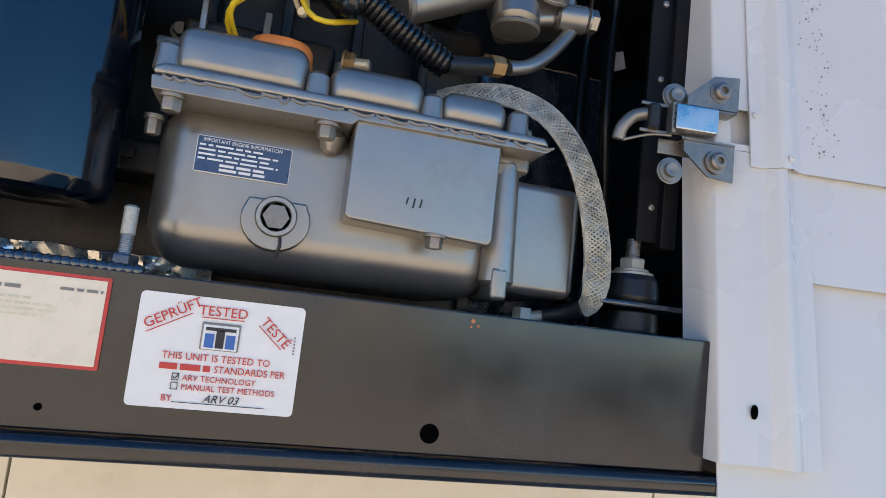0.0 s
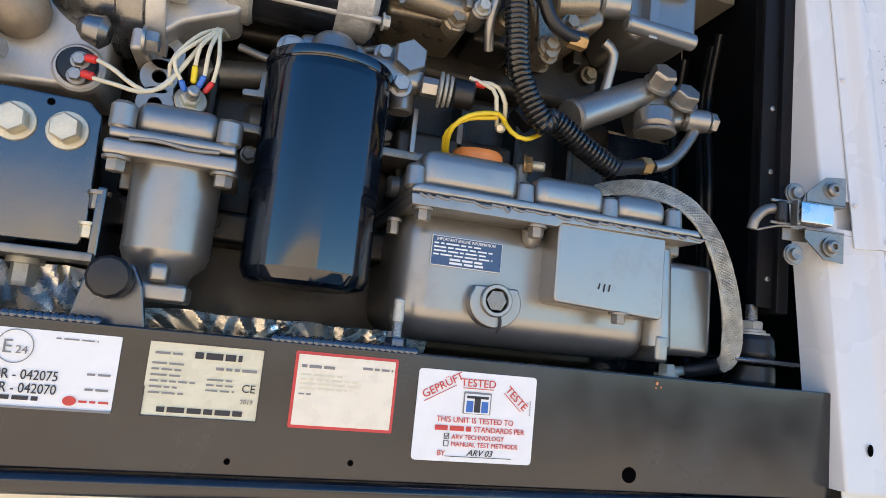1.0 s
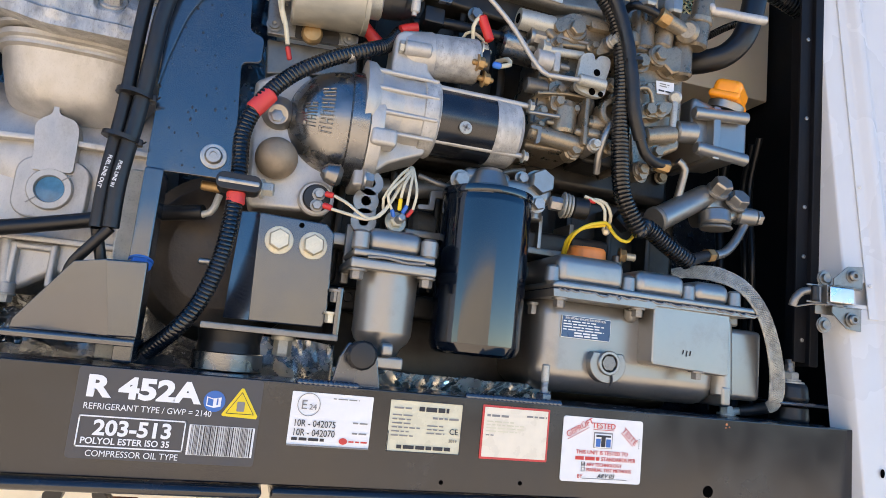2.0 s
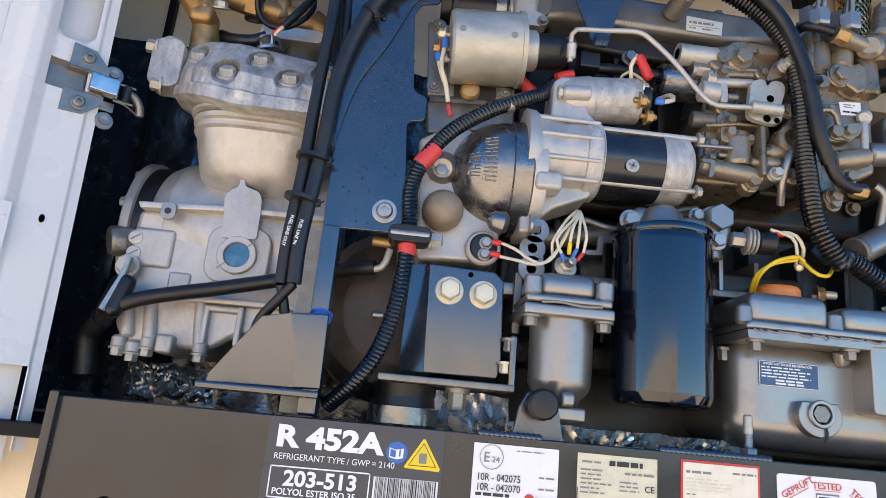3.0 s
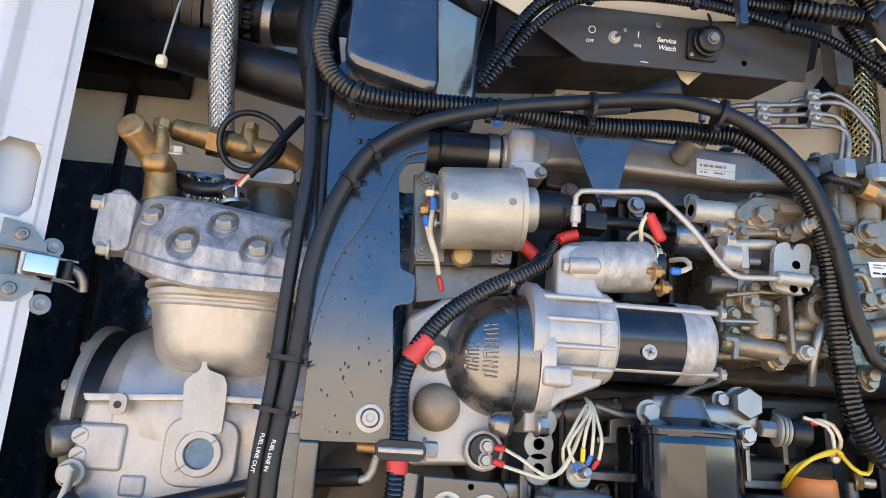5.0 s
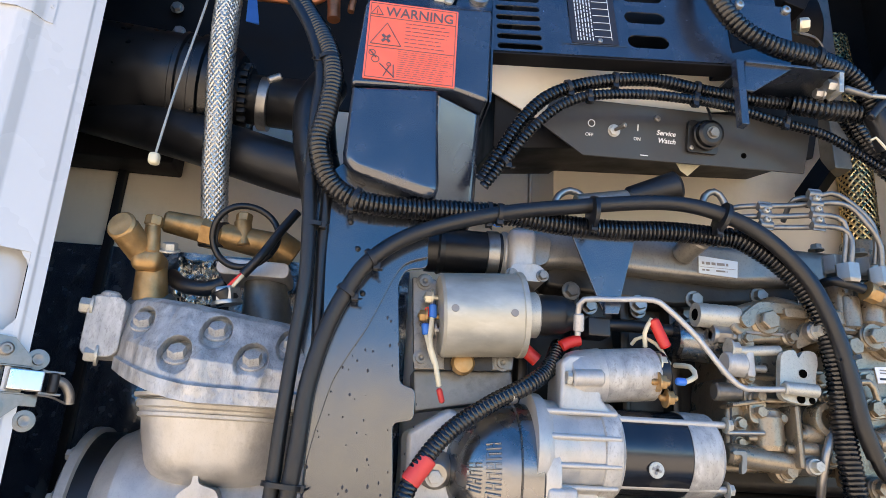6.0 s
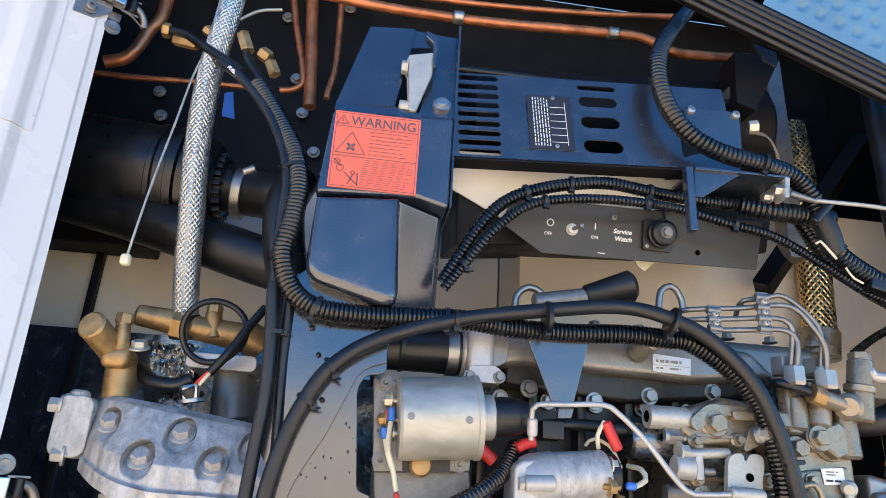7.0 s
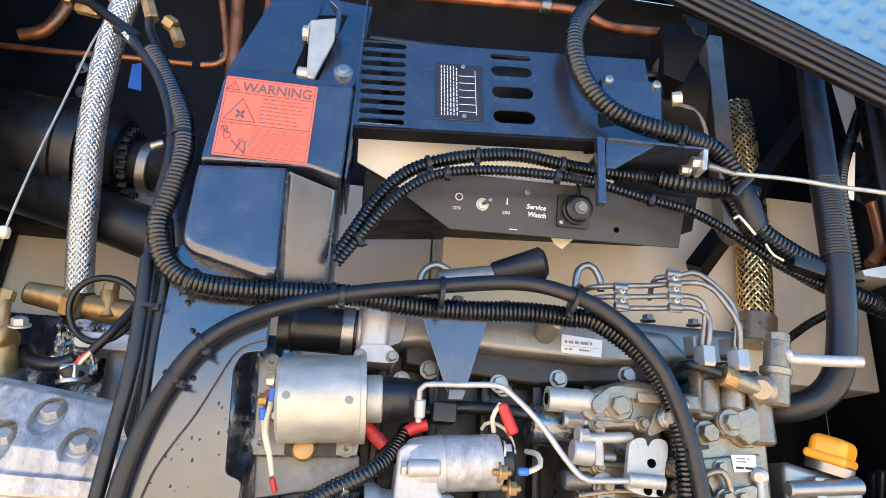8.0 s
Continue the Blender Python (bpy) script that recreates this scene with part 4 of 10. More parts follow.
part("body", box(-0.012, 0.247, 0.0465, 0.22, 1.882, zf + 0.004, 0.030, 9), GUN, sump)
part("pad", plate([(0.121, 1.929), (0.124, 1.926), (0.226, 1.921), (0.229, 1.925), (0.229, 1.996), (0.121, 1.997)], 0.016, 0.06, 0.004, None, 3), GUN, sump)
part("column", rod((0.246, 0.050, 1.895), (0.244, 0.050, zf - 0.004), 0.014, 0.012, bev=0.004), GUN, sump)
part("column", rod((0.108, 0.046, 1.975), (0.108, 0.040, zf - 0.006), 0.008, 0.010, bev=0.004), GUN, sump)
part("end_box", box(0.250, 0.318, 0.060, 0.20, 1.893, 1.985, 0.008, 3), GUN, sump)
part("end_wall", box(0.232, 0.262, 0.040, 0.10, 1.985, 2.022, 0.004, 3), GUN_DARK, sump)
part("foot", box(0.238, 0.252, 0.036, 0.10, 1.884, 1.91, 0.004, 3), GUN, sump)
# drain plug on its boss
c = (0.0765, 0.046, 1.9225)
part("drain_boss", plate([(c[0] + 0.024 * math.cos(radians(a)), c[2] - 0.002 + 0.022 * math.sin(radians(a))) for a in range(150, 391, 15)] + [(c[0] + 0.02, c[2] + 0.012), (c[0] - 0.02, c[2] + 0.012)], 0.036, 0.06, 0.003, None, 3), GUN, sump)
part("drain_plug", lathe((c[0], 0.036, c[2]), (0, -1, 0), [(0, 0.0145), (0.002, 0.0145), (0.0032, 0.0135), (0.0032, 0.0108), (0.0022, 0.0100), (-0.004, 0.0096)], 28), GUN, sump, "steel drain plug with an oil stain")
part("plug_socket", lathe((c[0], 0.0345, c[2]), (0, -1, 0), [(0, 0.0093), (0.0004, 0.0092), (0.0005, 0)], 6), GUN_SATIN, sump)
part("oil_run", tube([(c[0] + 0.004, 0.035, c[2] - 0.012), (c[0] + 0.005, 0.034, c[2] - 0.020), (c[0] + 0.003, 0.036, c[2] - 0.028)], 0.0012, 6, step=0.003), INK, sump)
for p in ((0.0, 0.022, zf - 0.008), (0.102, 0.022, zf - 0.008), (0.240, 0.045, zf - 0.006)):
    part("bolt", hexagon(p, (0, 0, -1), 0.0068, 0.011, 1.35, spin=0.25), LATCH, sump)
stx = thing("terminal_stud", (0.112, 0.09, 2.05), "brass terminal stud with a zinc nut beside the oil cap", "stud")
part("nut", hexagon((0.107, 0.088, 2.066), (0.9, -0.3, 0), 0.009, 0.009, 1.2), BRASS, stx)
part("shank", rod((0.112, 0.086, 2.066), (0.127, 0.080, 2.065), 0.005), GOLD_ZINC, stx)
part("foot", rod((0.106, 0.09, 2.036), (0.106, 0.09, 2.066), 0.007), GUN_DARK, stx)
part("bolt", hexagon((0.187, 0.021, 1.924), (0, 0, -1), 0.0066, 0.010, 1.35, spin=0.1), LATCH, sump)
part("bolt", hexagon((-0.016, 0.06, 1.985), (0, 0, -1), 0.0055, 0.014, 1.3), LATCH, sump)
b = None
for i, x in enumerate((0.163, 0.168, 0.173)):
    b = rod((x, 0.0154, 1.942 - 0.002 * i % 0.003), (x + 0.001, 0.0154, 1.947), 0.0006, n=5, bev=0, bm=b)
part("scratch_mark", b, INK, sump)
# engine data plate
x0, x1, z0, z1 = 0.0165, 0.0815, 1.9475, 1.9735
dp = part("data_plate", plate(rounded(x0, x1, z0, z1, 0.001), 0.0448, 0.0458, 0), PAPER, sump, "navy engine data plate with white print")
part("field", strip(x0 + 0.0006, x1 - 0.0006, z0 + 0.0006, z1 - 0.0006, 0.0443, t=0.0004), NAVY_PLATE, dp)
text(dp, "IMPORTANT ENGINE INFORMATION", 0.0038, x0 + 0.004, 0.0440, z1 - 0.0042, WHITE_INK, squeeze=0.86)
bars(dp, x0 + 0.002, x1 - 0.003, z0 + 0.008, z1 - 0.005, 0.0440, 4, WHITE_INK, rag=0.3, fill=0.42)
bars(dp, x0 + 0.017, x1 - 0.016, z0 + 0.0015, z0 + 0.0078, 0.0440, 2, WHITE_INK, rag=0.1, fill=0.6)
part("oil_cap", lathe(((0.062, 0.09, 2.068)[0], 0.085, 2.042), (0, -0.1, 1), [(0, 0.0255), (0.006, 0.026), (0.020, 0.0245), (0.023, 0.022), (0.023, 0)], 14), ORANGE_DULL, sump, "faded orange oil filler cap")
sump.location += V((-0.005, 0, 0.004))
# engine block behind
blk = thing("engine_block", (0.0, 0.28, 1.90), "dull grey cast engine block", "engine")
# block and head use near-black BLOCK, with the bay's shade in the colour
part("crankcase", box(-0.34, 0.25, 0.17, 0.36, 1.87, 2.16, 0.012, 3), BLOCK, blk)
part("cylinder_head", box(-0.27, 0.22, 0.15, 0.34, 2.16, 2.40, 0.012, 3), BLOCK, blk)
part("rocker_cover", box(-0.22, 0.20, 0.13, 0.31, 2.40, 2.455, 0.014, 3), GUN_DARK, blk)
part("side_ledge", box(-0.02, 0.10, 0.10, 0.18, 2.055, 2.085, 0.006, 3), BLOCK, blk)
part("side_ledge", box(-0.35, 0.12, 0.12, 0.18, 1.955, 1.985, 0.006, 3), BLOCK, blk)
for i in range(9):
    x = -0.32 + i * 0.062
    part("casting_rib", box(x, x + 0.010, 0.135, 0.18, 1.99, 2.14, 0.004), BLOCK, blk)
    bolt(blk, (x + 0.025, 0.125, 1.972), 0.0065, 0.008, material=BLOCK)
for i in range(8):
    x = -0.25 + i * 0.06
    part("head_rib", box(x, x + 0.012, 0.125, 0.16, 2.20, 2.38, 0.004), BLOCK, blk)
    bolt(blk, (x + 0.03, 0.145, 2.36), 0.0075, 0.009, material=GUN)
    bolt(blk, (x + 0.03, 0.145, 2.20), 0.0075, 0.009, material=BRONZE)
    part("rocker_bolt", hexagon((x + 0.03, 0.14, 2.457), (0, 0, 1), 0.007, 0.008), GUN_DARK, blk)

part("angle_bracket", plate(soften([(-0.163, 2.095), (-0.149, 2.096), (-0.148, 2.114), (-0.129, 2.116), (-0.118, 2.116), (-0.118, 2.108), (-0.141, 2.106), (-0.142, 2.090), (-0.163, 2.089)], 0.002, 2), 0.106, 0.114, 0.001), GUN, blk)
part("side_rail", box(-0.178, -0.120, 0.095, 0.16, 2.052, 2.061, 0.002), GUN_DARK, blk)
part("side_rail", box(-0.036, 0.060, 0.095, 0.16, 2.053, 2.062, 0.002), GUN_DARK, blk)
part("side_rail", box(-0.262, -0.232, 0.100, 0.16, 2.030, 2.045, 0.003), GUN, blk)
part("side_plate", box(-0.007, -0.002, 0.092, 0.15, 2.060, 2.103, 0.001), GUN, blk)
part("side_plate", box(0.040, 0.046, 0.100, 0.15, 2.060, 2.100, 0.001), GUN_DARK, blk)
part("water_jacket", rod((-0.160, 0.150, 2.075), (-0.125, 0.150, 2.077), 0.020, 0.018, bev=0.006), GUN_DARK, blk)
part("water_jacket", rod((-0.215, 0.150, 2.115), (-0.120, 0.145, 2.128), 0.014, 0.012, bev=0.004), GUN_DARK, blk)
part("oil_gallery", rod((-0.020, 0.120, 2.030), (0.130, 0.120, 2.036), 0.011, bev=0.003), GUN_DARK, blk)
for q in ((-0.215, 2.040), (-0.150, 2.040), (-0.025, 2.080), (0.020, 2.080)):
    bolt(blk, (q[0], 0.128, q[1]), 0.0062, 0.008, material=GUN_DARK)
part("thin_pipe", tube([(-0.170, 0.09, 2.126), (-0.140, 0.085, 2.118), (-0.110, 0.09, 2.122), (-0.060, 0.095, 2.150), (-0.030, 0.1, 2.160)], 0.0035, 10), GUN_DARK, blk)

# ---- oil filter ----
fc, fr = (-0.091, 0.056, 2.013), 0.1051 / 2
ft = (-0.103, 0.056, 2.109)[2]
fb = (-0.094, 0.03, 1.918)[2]
of = thing("oil_filter", (fc[0], 0.056, fb), "glossy black spin-on oil filter canister", "oil filter")
part("can", lathe((fc[0], 0.056, fb), (0, 0, 1), [(0, 0), (0.002, fr * 0.55), (0.001, fr * 0.80), (0.004, fr * 0.93), (0.012, fr), (ft - fb - 0.016, fr), (ft - fb - 0.010, fr * 0.985), (ft - fb - 0.008, fr * 1.01)], 48), FILTER_PAINT, of)
part("rim", lathe((fc[0], 0.056, ft - 0.009), (0, 0, 1), [(0, fr * 1.02), (0.004, fr * 1.035), (0.008, fr * 1.02), (0.010, fr * 0.9), (0.016, fr * 0.55)], 48), FILTER_PAINT, of)
fh = thing("filter_head", (fc[0], 0.08, ft), "grey cast oil filter head with fittings", "engine part")
part("neck", rod((fc[0], 0.058, ft + 0.004), (fc[0], 0.058, ft + 0.030), fr * 0.5, fr * 0.35, bev=0.004), GUN, fh)
part("arm", box(fc[0], fc[0] + 0.085, 0.06, 0.11, ft + 0.000, ft + 0.026, 0.008, 3), GUN, fh)
part("arm", box(fc[0] - 0.03, fc[0] + 0.03, 0.06, 0.15, ft + 0.012, ft + 0.032, 0.008, 3), GUN, fh)
hx = (-0.023, 0.051, 2.136)
part("hex_cap", hexagon((hx[0], 0.075, hx[2]), (0, -1, 0), 0.0165, 0.024, 1.1, spin=0.5), GUN, fh, "large grey hexagon cap")
part("port", rod((hx[0], 0.08, hx[2] - 0.01), (hx[0], 0.08, hx[2] - 0.045), 0.012), GUN, fh)
bolt(fh, (-0.031, 0.05, 2.105), 0.008, 0.010)
bolt(fh, (-0.126, 0.06, 2.121), 0.0095, 0.010)
bolt(fh, (-0.045, 0.07, 2.139), 0.007, 0.009)
# oil pressure switch and wires
ps = thing("pressure_switch", (0.011, 0.06, 2.115), "oil pressure switch with ribbed steel body", "sensor")
a, c = V((-0.01, 0.06, 2.113)), V((0.022, 0.055, 2.111))
part("body", rod(a, a + (c - a) * 0.5, 0.009, n=6), STEEL, ps)
for k in range(3):
    part("rib", rod(a + (c - a) * (0.5 + k * 0.14), a + (c - a) * (0.59 + k * 0.14), 0.0165 - k * 0.001), ZINC, ps)
part("plug", rod(a + (c - a) * 0.9, a + (c - a) * 1.5, 0.0135), PLASTIC, ps)
part("terminal", rod((0.036, 0.05, 2.122), (0.048, 0.05, 2.122), 0.0035), RED, ps)
part("wire", tube([(0.045, 0.05, 2.124), (0.058, 0.045, 2.121), (0.067, 0.045, 2.106), (0.072, 0.06, 2.093)], 0.0022), WHITE_WIRE, ps)
part("wire", tube([(0.032, 0.05, 2.126), (0.055, 0.045, 2.117), (0.059, 0.045, 2.098), (0.066, 0.06, 2.09)], 0.0020), WHITE_WIRE, ps)
part("wire", tube([(0.026, 0.08, 2.058), (0.019, 0.05, 2.073), (0.032, 0.04, 2.087), (0.061, 0.045, 2.096), (0.071, 0.05, 2.09)], 0.0022), YELLOW, ps)
part("wire", tube([(0.023, 0.08, 2.057), (0.017, 0.055, 2.072), (0.031, 0.045, 2.085), (0.062, 0.05, 2.094)], 0.0022), YELLOW, ps)
part("wire", tube([(0.068, 0.05, 2.093), (0.076, 0.04, 2.078), (0.089, 0.04, 2.076), (0.11, 0.06, 2.09)], 0.0022), YELLOW, ps)
part("eyelet", rod((0.071, 0.062, 2.089), (0.068, 0.056, 2.087), 0.0045), GOLD_ZINC, ps)
part("connector", box((0.084, 0.07, 2.107)[0], (0.109, 0.07, 2.112)[0], 0.055, 0.075, (0.096, 0.07, 2.097)[2], (0.094, 0.07, 2.119)[2], 0.003, 2, None, Matrix.Rotation(radians(40), 4, "Y")), PLASTIC, ps)

# ---- fuel separator ----
sx, sz = (-0.237 + -0.166) / 2, 1.991 + 0.004
fs = thing("fuel_separator", (sx, 0.06, 1.92), "silver-grey cast fuel water separator", "fuel separator")
part("flange", box(sx - 0.047, sx + 0.047, 0.016, 0.11, sz + 0.002, sz + 0.014, 0.003, 3), GUN, fs)
part("lid_flange", box(sx - 0.045, sx + 0.045, 0.018, 0.11, sz + 0.0155, sz + 0.024, 0.003, 3), GUN, fs)
part("lid", box(sx - 0.031, sx + 0.031, 0.024, 0.10, sz + 0.022, sz + 0.050, 0.011, 4), GUN, fs)
for x in (sx - 0.038, sx + 0.038):
    part("lid_boss", rod((x, 0.026, sz + 0.022), (x, 0.026, sz + 0.044), 0.0095, bev=0.003), GUN, fs)
    part("bolt", hexagon((x, 0.026, sz + 0.002), (0, 0, -1), 0.0072, 0.011, 1.4, spin=0.3), LATCH, fs)
zb = (-0.191, 0.04, 1.903)[2]
part("bowl", lathe((sx + 0.002, 0.058, zb), (0, 0, 1), [(0, 0), (0, 0.017), (0.006, 0.019), (0.014, 0.022), (0.022, 0.030), (0.03, 0.033), (sz - zb + 0.004, 0.034)], 36), GUN, fs)
part("bowl_rib", box(sx - 0.004, sx + 0.010, 0.020, 0.05, zb + 0.006, zb + 0.02, 0.004, 3), GUN, fs)
part("bowl_foot", box(sx - 0.014, sx + 0.024, 0.030, 0.08, zb - 0.008, zb + 0.006, 0.003, 3), GUN, fs)
part("gasket", tube([(sx - 0.03, 0.016, sz + 0.015), (sx - 0.01, 0.0155, sz + 0.0165), (sx + 0.012, 0.0155, sz + 0.0140), (sx + 0.033, 0.016, sz + 0.0155)], 0.0015, 6), INK_GREY, fs)
part("bracket", plate([(sx - 0.046, sz - 0.01), (sx - 0.037, sz - 0.01), (sx - 0.037, sz + 0.06), (sx - 0.046, sz + 0.06)], 0.09, 0.10, 0.002), GUN_DARK, fs)
part("drain_nut", hexagon((sx - 0.052, 0.06, sz - 0.02), (0, 0, -1), 0.0065, 0.014), LATCH, fs)
part("drain_nut", hexagon((sx - 0.056, 0.06, sz - 0.045), (0, 0, -1), 0.0055, 0.012), GOLD_ZINC, fs)
# terminal on the lid with its wire bundle
te = thing("wire_bundle", (sx, 0.07, sz + 0.05), "cream wires with coloured crimp terminals", "wires")
part("washer", lathe((-0.199, 0.056, 2.058), (0.15, -1, 0.25), [(0, 0.0125), (0.0015, 0.0128), (0.003, 0.0118), (0.003, 0.006)], 22), GOLD_ZINC, te)
part("stud", hexagon((-0.199, 0.054, 2.058), (0.15, -1, 0.25), 0.0078, 0.007, 1.1), GOLD_ZINC, te)
part("stud_end", rod((-0.198, 0.050, 2.059), (-0.195, 0.036, 2.062), 0.0048), STEEL, te)
top = (-0.187, 0.06, 2.124)
ends = [((-0.203, 2.062), (-0.207, 2.070), (-0.213, 2.086), BLUE), ((-0.198, 2.070), (-0.198, 2.084), (-0.196, 2.100), LABEL_YELLOW), ((-0.194, 2.067), (-0.190, 2.077), (-0.189, 2.098), BLUE), ((-0.189, 2.064), (-0.183, 2.073), (-0.181, 2.092), RED)]
for i, (a, k, w, m) in enumerate(ends):
    part("crimp", rod((a[0], 0.046, a[1]), (k[0], 0.043, k[1]), 0.0024), m, te)
    part("wire", tube([(k[0], 0.043, k[1]), (w[0], 0.040, w[1]), (top[0] + 0.002 * i - 0.003, 0.05, 2.116), (top[0] + 0.001 * i, 0.062, 2.126), (top[0] + 0.006, 0.09, 2.133)], 0.0017), WHITE_WIRE, te)
part("wire", tube([(-0.214, 0.050, 2.066), (-0.217, 0.046, 2.080), (-0.211, 0.044, 2.094), (-0.199, 0.05, 2.113), (-0.189, 0.06, 2.124)], 0.0017), WHITE_WIRE, te)
part("wire", tube([(-0.270, 0.055, 2.077), (-0.256, 0.045, 2.069), (-0.241, 0.042, 2.059), (-0.227, 0.042, 2.056), (-0.212, 0.043, 2.072), (-0.200, 0.046, 2.096), (-0.190, 0.056, 2.120)], 0.0018), WHITE_WIRE, te)
part("wire", tube([(-0.271, 0.055, 2.062), (-0.252, 0.045, 2.057), (-0.234, 0.042, 2.054), (-0.218, 0.042, 2.062), (-0.206, 0.044, 2.084), (-0.192, 0.054, 2.116)], 0.0018), WHITE_WIRE, te)

# ---- mounting bracket with two yellow zinc bolts ----
mb = thing("engine_mount", (-0.30, 0.09, 1.876), "black engine mount bracket with two zinc bolts, rubber foot", "engine mount")
b = plate(xz((-0.346, 0.067, 2.049), (-0.273, 0.067, 2.047), (-0.263, 0.067, 2.037), (-0.260, 0.067, 1.944), (-0.264, 0.067, 1.932), (-0.342, 0.067, 1.931)), 0.067, 0.073, 0.002)
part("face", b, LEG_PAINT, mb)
e0, e1, e2, e3 = V((-0.346, 0.067, 2.049)), V((-0.365, 0.088, 2.050)), V((-0.368, 0.072, 1.932)), V((-0.342, 0.067, 1.932))
b = bmesh.new()
b.faces.new([b.verts.new(v) for v in (e0, e1, e2, e3)])
b.normal_update()
bmesh.ops.solidify(b, geom=b.faces[:], thickness=0.005)
bmesh.ops.recalc_face_normals(b, faces=b.faces[:])
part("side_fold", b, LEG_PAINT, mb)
a, c = (-0.366, 0.066, 1.924), (-0.25, 0.066, 1.923)
b = box(a[0] - 0.022, c[0] + 0.002, 0.045, 0.16, c[2] - 0.004, c[2] + 0.003, 0.0015)
part("base_plate", b, GUN_DARK, mb)
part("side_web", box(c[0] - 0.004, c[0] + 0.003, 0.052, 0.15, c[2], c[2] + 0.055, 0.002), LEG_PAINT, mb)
for p in ((-0.322, 0.067, 2.021), (-0.285, 0.067, 2.02)):
    part("washer", lathe(p, (0, -1, 0), [(0, 0.0155), (0.0015, 0.0155), (0.002, 0.015)], 26), GOLD_ZINC, mb)
    part("bolt", hexagon((p[0], 0.0652, p[2]), (0, -1, 0), 0.0118, 0.012, 0, spin=0.6), GOLD_ZINC, mb)
part("small_hole", lathe((-0.3, 0.0668, 2.041), (0, 1, 0), [(0, 0.003), (0.0004, 0.003)], 12), HOLE, mb)
ft0 = (-0.358, 0.09, 1.907)
part("rubber_foot", lathe((ft0[0], 0.10, 1.8765), (0, 0, 1), [(0, 0.034), (0.004, 0.036), (0.03, 0.033), (c[2] - 0.0045 - 1.8765, 0.035)], 32), RUBBER, mb)
part("foot_sleeve", lathe((ft0[0], 0.10, 1.8768), (0, 0, 1), [(0, 0.0372), (0.0005, 0.0378), (0.018, 0.0378), (0.019, 0.036)], 32), GUN_DOME, mb)
part("nut", hexagon(((-0.302, 0.09, 1.913)[0], 0.085, c[2] - 0.004), (0, 0, -1), 0.010, 0.022), ZINC, mb)

# ---- bell housing plate with ball, sensor and earth lugs ----
bh = thing("bell_housing", (-0.31, 0.12, 2.03), "silver-grey bell housing plate with a domed plug", "engine part")
b = plate(xz((-0.366, 0.085, 2.081), (-0.372, 0.085, 2.202), (-0.33, 0.085, 2.228), (-0.288, 0.085, 2.211), (-0.269, 0.085, 2.097), (-0.272, 0.085, 2.061), (-0.36, 0.085, 2.056)), 0.085, 0.16, 0.006, None, 3)
part("plate", b, ALU, bh)
p = (-0.337, 0.06, 2.113)
b = bmesh.new()
bmesh.ops.create_uvsphere(b, u_segments=32, v_segments=18, radius=0.0235, matrix=Matrix.Translation((p[0], 0.074, p[2])))
part("domed_plug", b, RUSTY, bh, "rusty tan domed plug")
part("boss", rod((-0.341, 0.09, 2.169), (-0.342, 0.07, 2.162), 0.02, 0.017, bev=0.006), GUN, bh)
part("boss_nut", hexagon((-0.343, 0.071, 2.16), (0, -1, 0), 0.007, 0.004), STEEL, bh)
s = (-0.288, 0.075, 2.075)
sn = thing("magnetic_sensor", s, "round black sensor with two red terminals", "sensor")
part("ring", lathe((s[0], 0.084, s[2]), (0, -1, 0), [(0, 0.020), (0.008, 0.020), (0.010, 0.018), (0.010, 0.015)], 28), ALU, sn)
part("face", rod((s[0], 0.080, s[2]), (s[0], 0.069, s[2]), 0.0155), PLASTIC, sn)
for q, e in (((-0.286, 0.062, 2.079), (-0.271, 0.055, 2.077)), ((-0.287, 0.062, 2.066), (-0.271, 0.055, 2.063))):
    part("terminal_nut", hexagon((q[0], 0.070, q[2]), (0, -1, 0), 0.0055, 0.007), STEEL, sn)
    part("red_sleeve", rod((q[0] + 0.006, 0.060, q[2]), e, 0.0034), RED, sn)
hg = thing("hanger_plate", (-0.235, 0.09, 2.091), "grey steel hanger strip with three holes", "bracket")
b = None
for q in ((-0.227, 0.09, 2.106), (-0.230, 0.09, 2.084), (-0.230, 0.09, 2.060)):
    b = lathe((q[0], 0.09, q[2]), (0, -1, 0), [(0, 0.0150), (0.004, 0.0150), (0.004, 0.0058), (0.0, 0.0058)], 24, b)
for z in (2.095, 2.072):
    box(-0.2395, -0.2165, 0.0862, 0.0898, z - 0.0045, z + 0.0045, 0.0008, 1, b)
part("strip", b, GUN, hg)

# ---- starter motor ----
A, Bq = V((-0.304, 0.08, 2.193)), V((-0.060, 0.08, 2.195))
ax = (Bq - A).normalized()
L = (Bq - A).length
st = thing("starter_motor", A + ax * (L * 0.6), "starter motor with cast drive housing and black body", "starter motor")


def along(px0, px1):
    return ((px0 - 845) / 417.0 * L, (px1 - 845) / 417.0 * L)


R = 0.0425
dome = thing("gear_dome", A, "dark silver cast dome housing with raised lettering", "engine part")
DC = V((-0.264, 0.1, 2.169))
dr = 0.1367 / 2
dlen = 0.070


def dome_radius(s):
    """Radius of the dome, s metres ahead of its flange."""
    return 0.955 * dr * max(0.0, 1 - (s / dlen) ** 2.2) ** 0.5


part("dome", lathe(DC, -ax, [(dlen * k / 22, dome_radius(dlen * k / 22)) for k in range(23)], 48), GUN_DOME, dome)
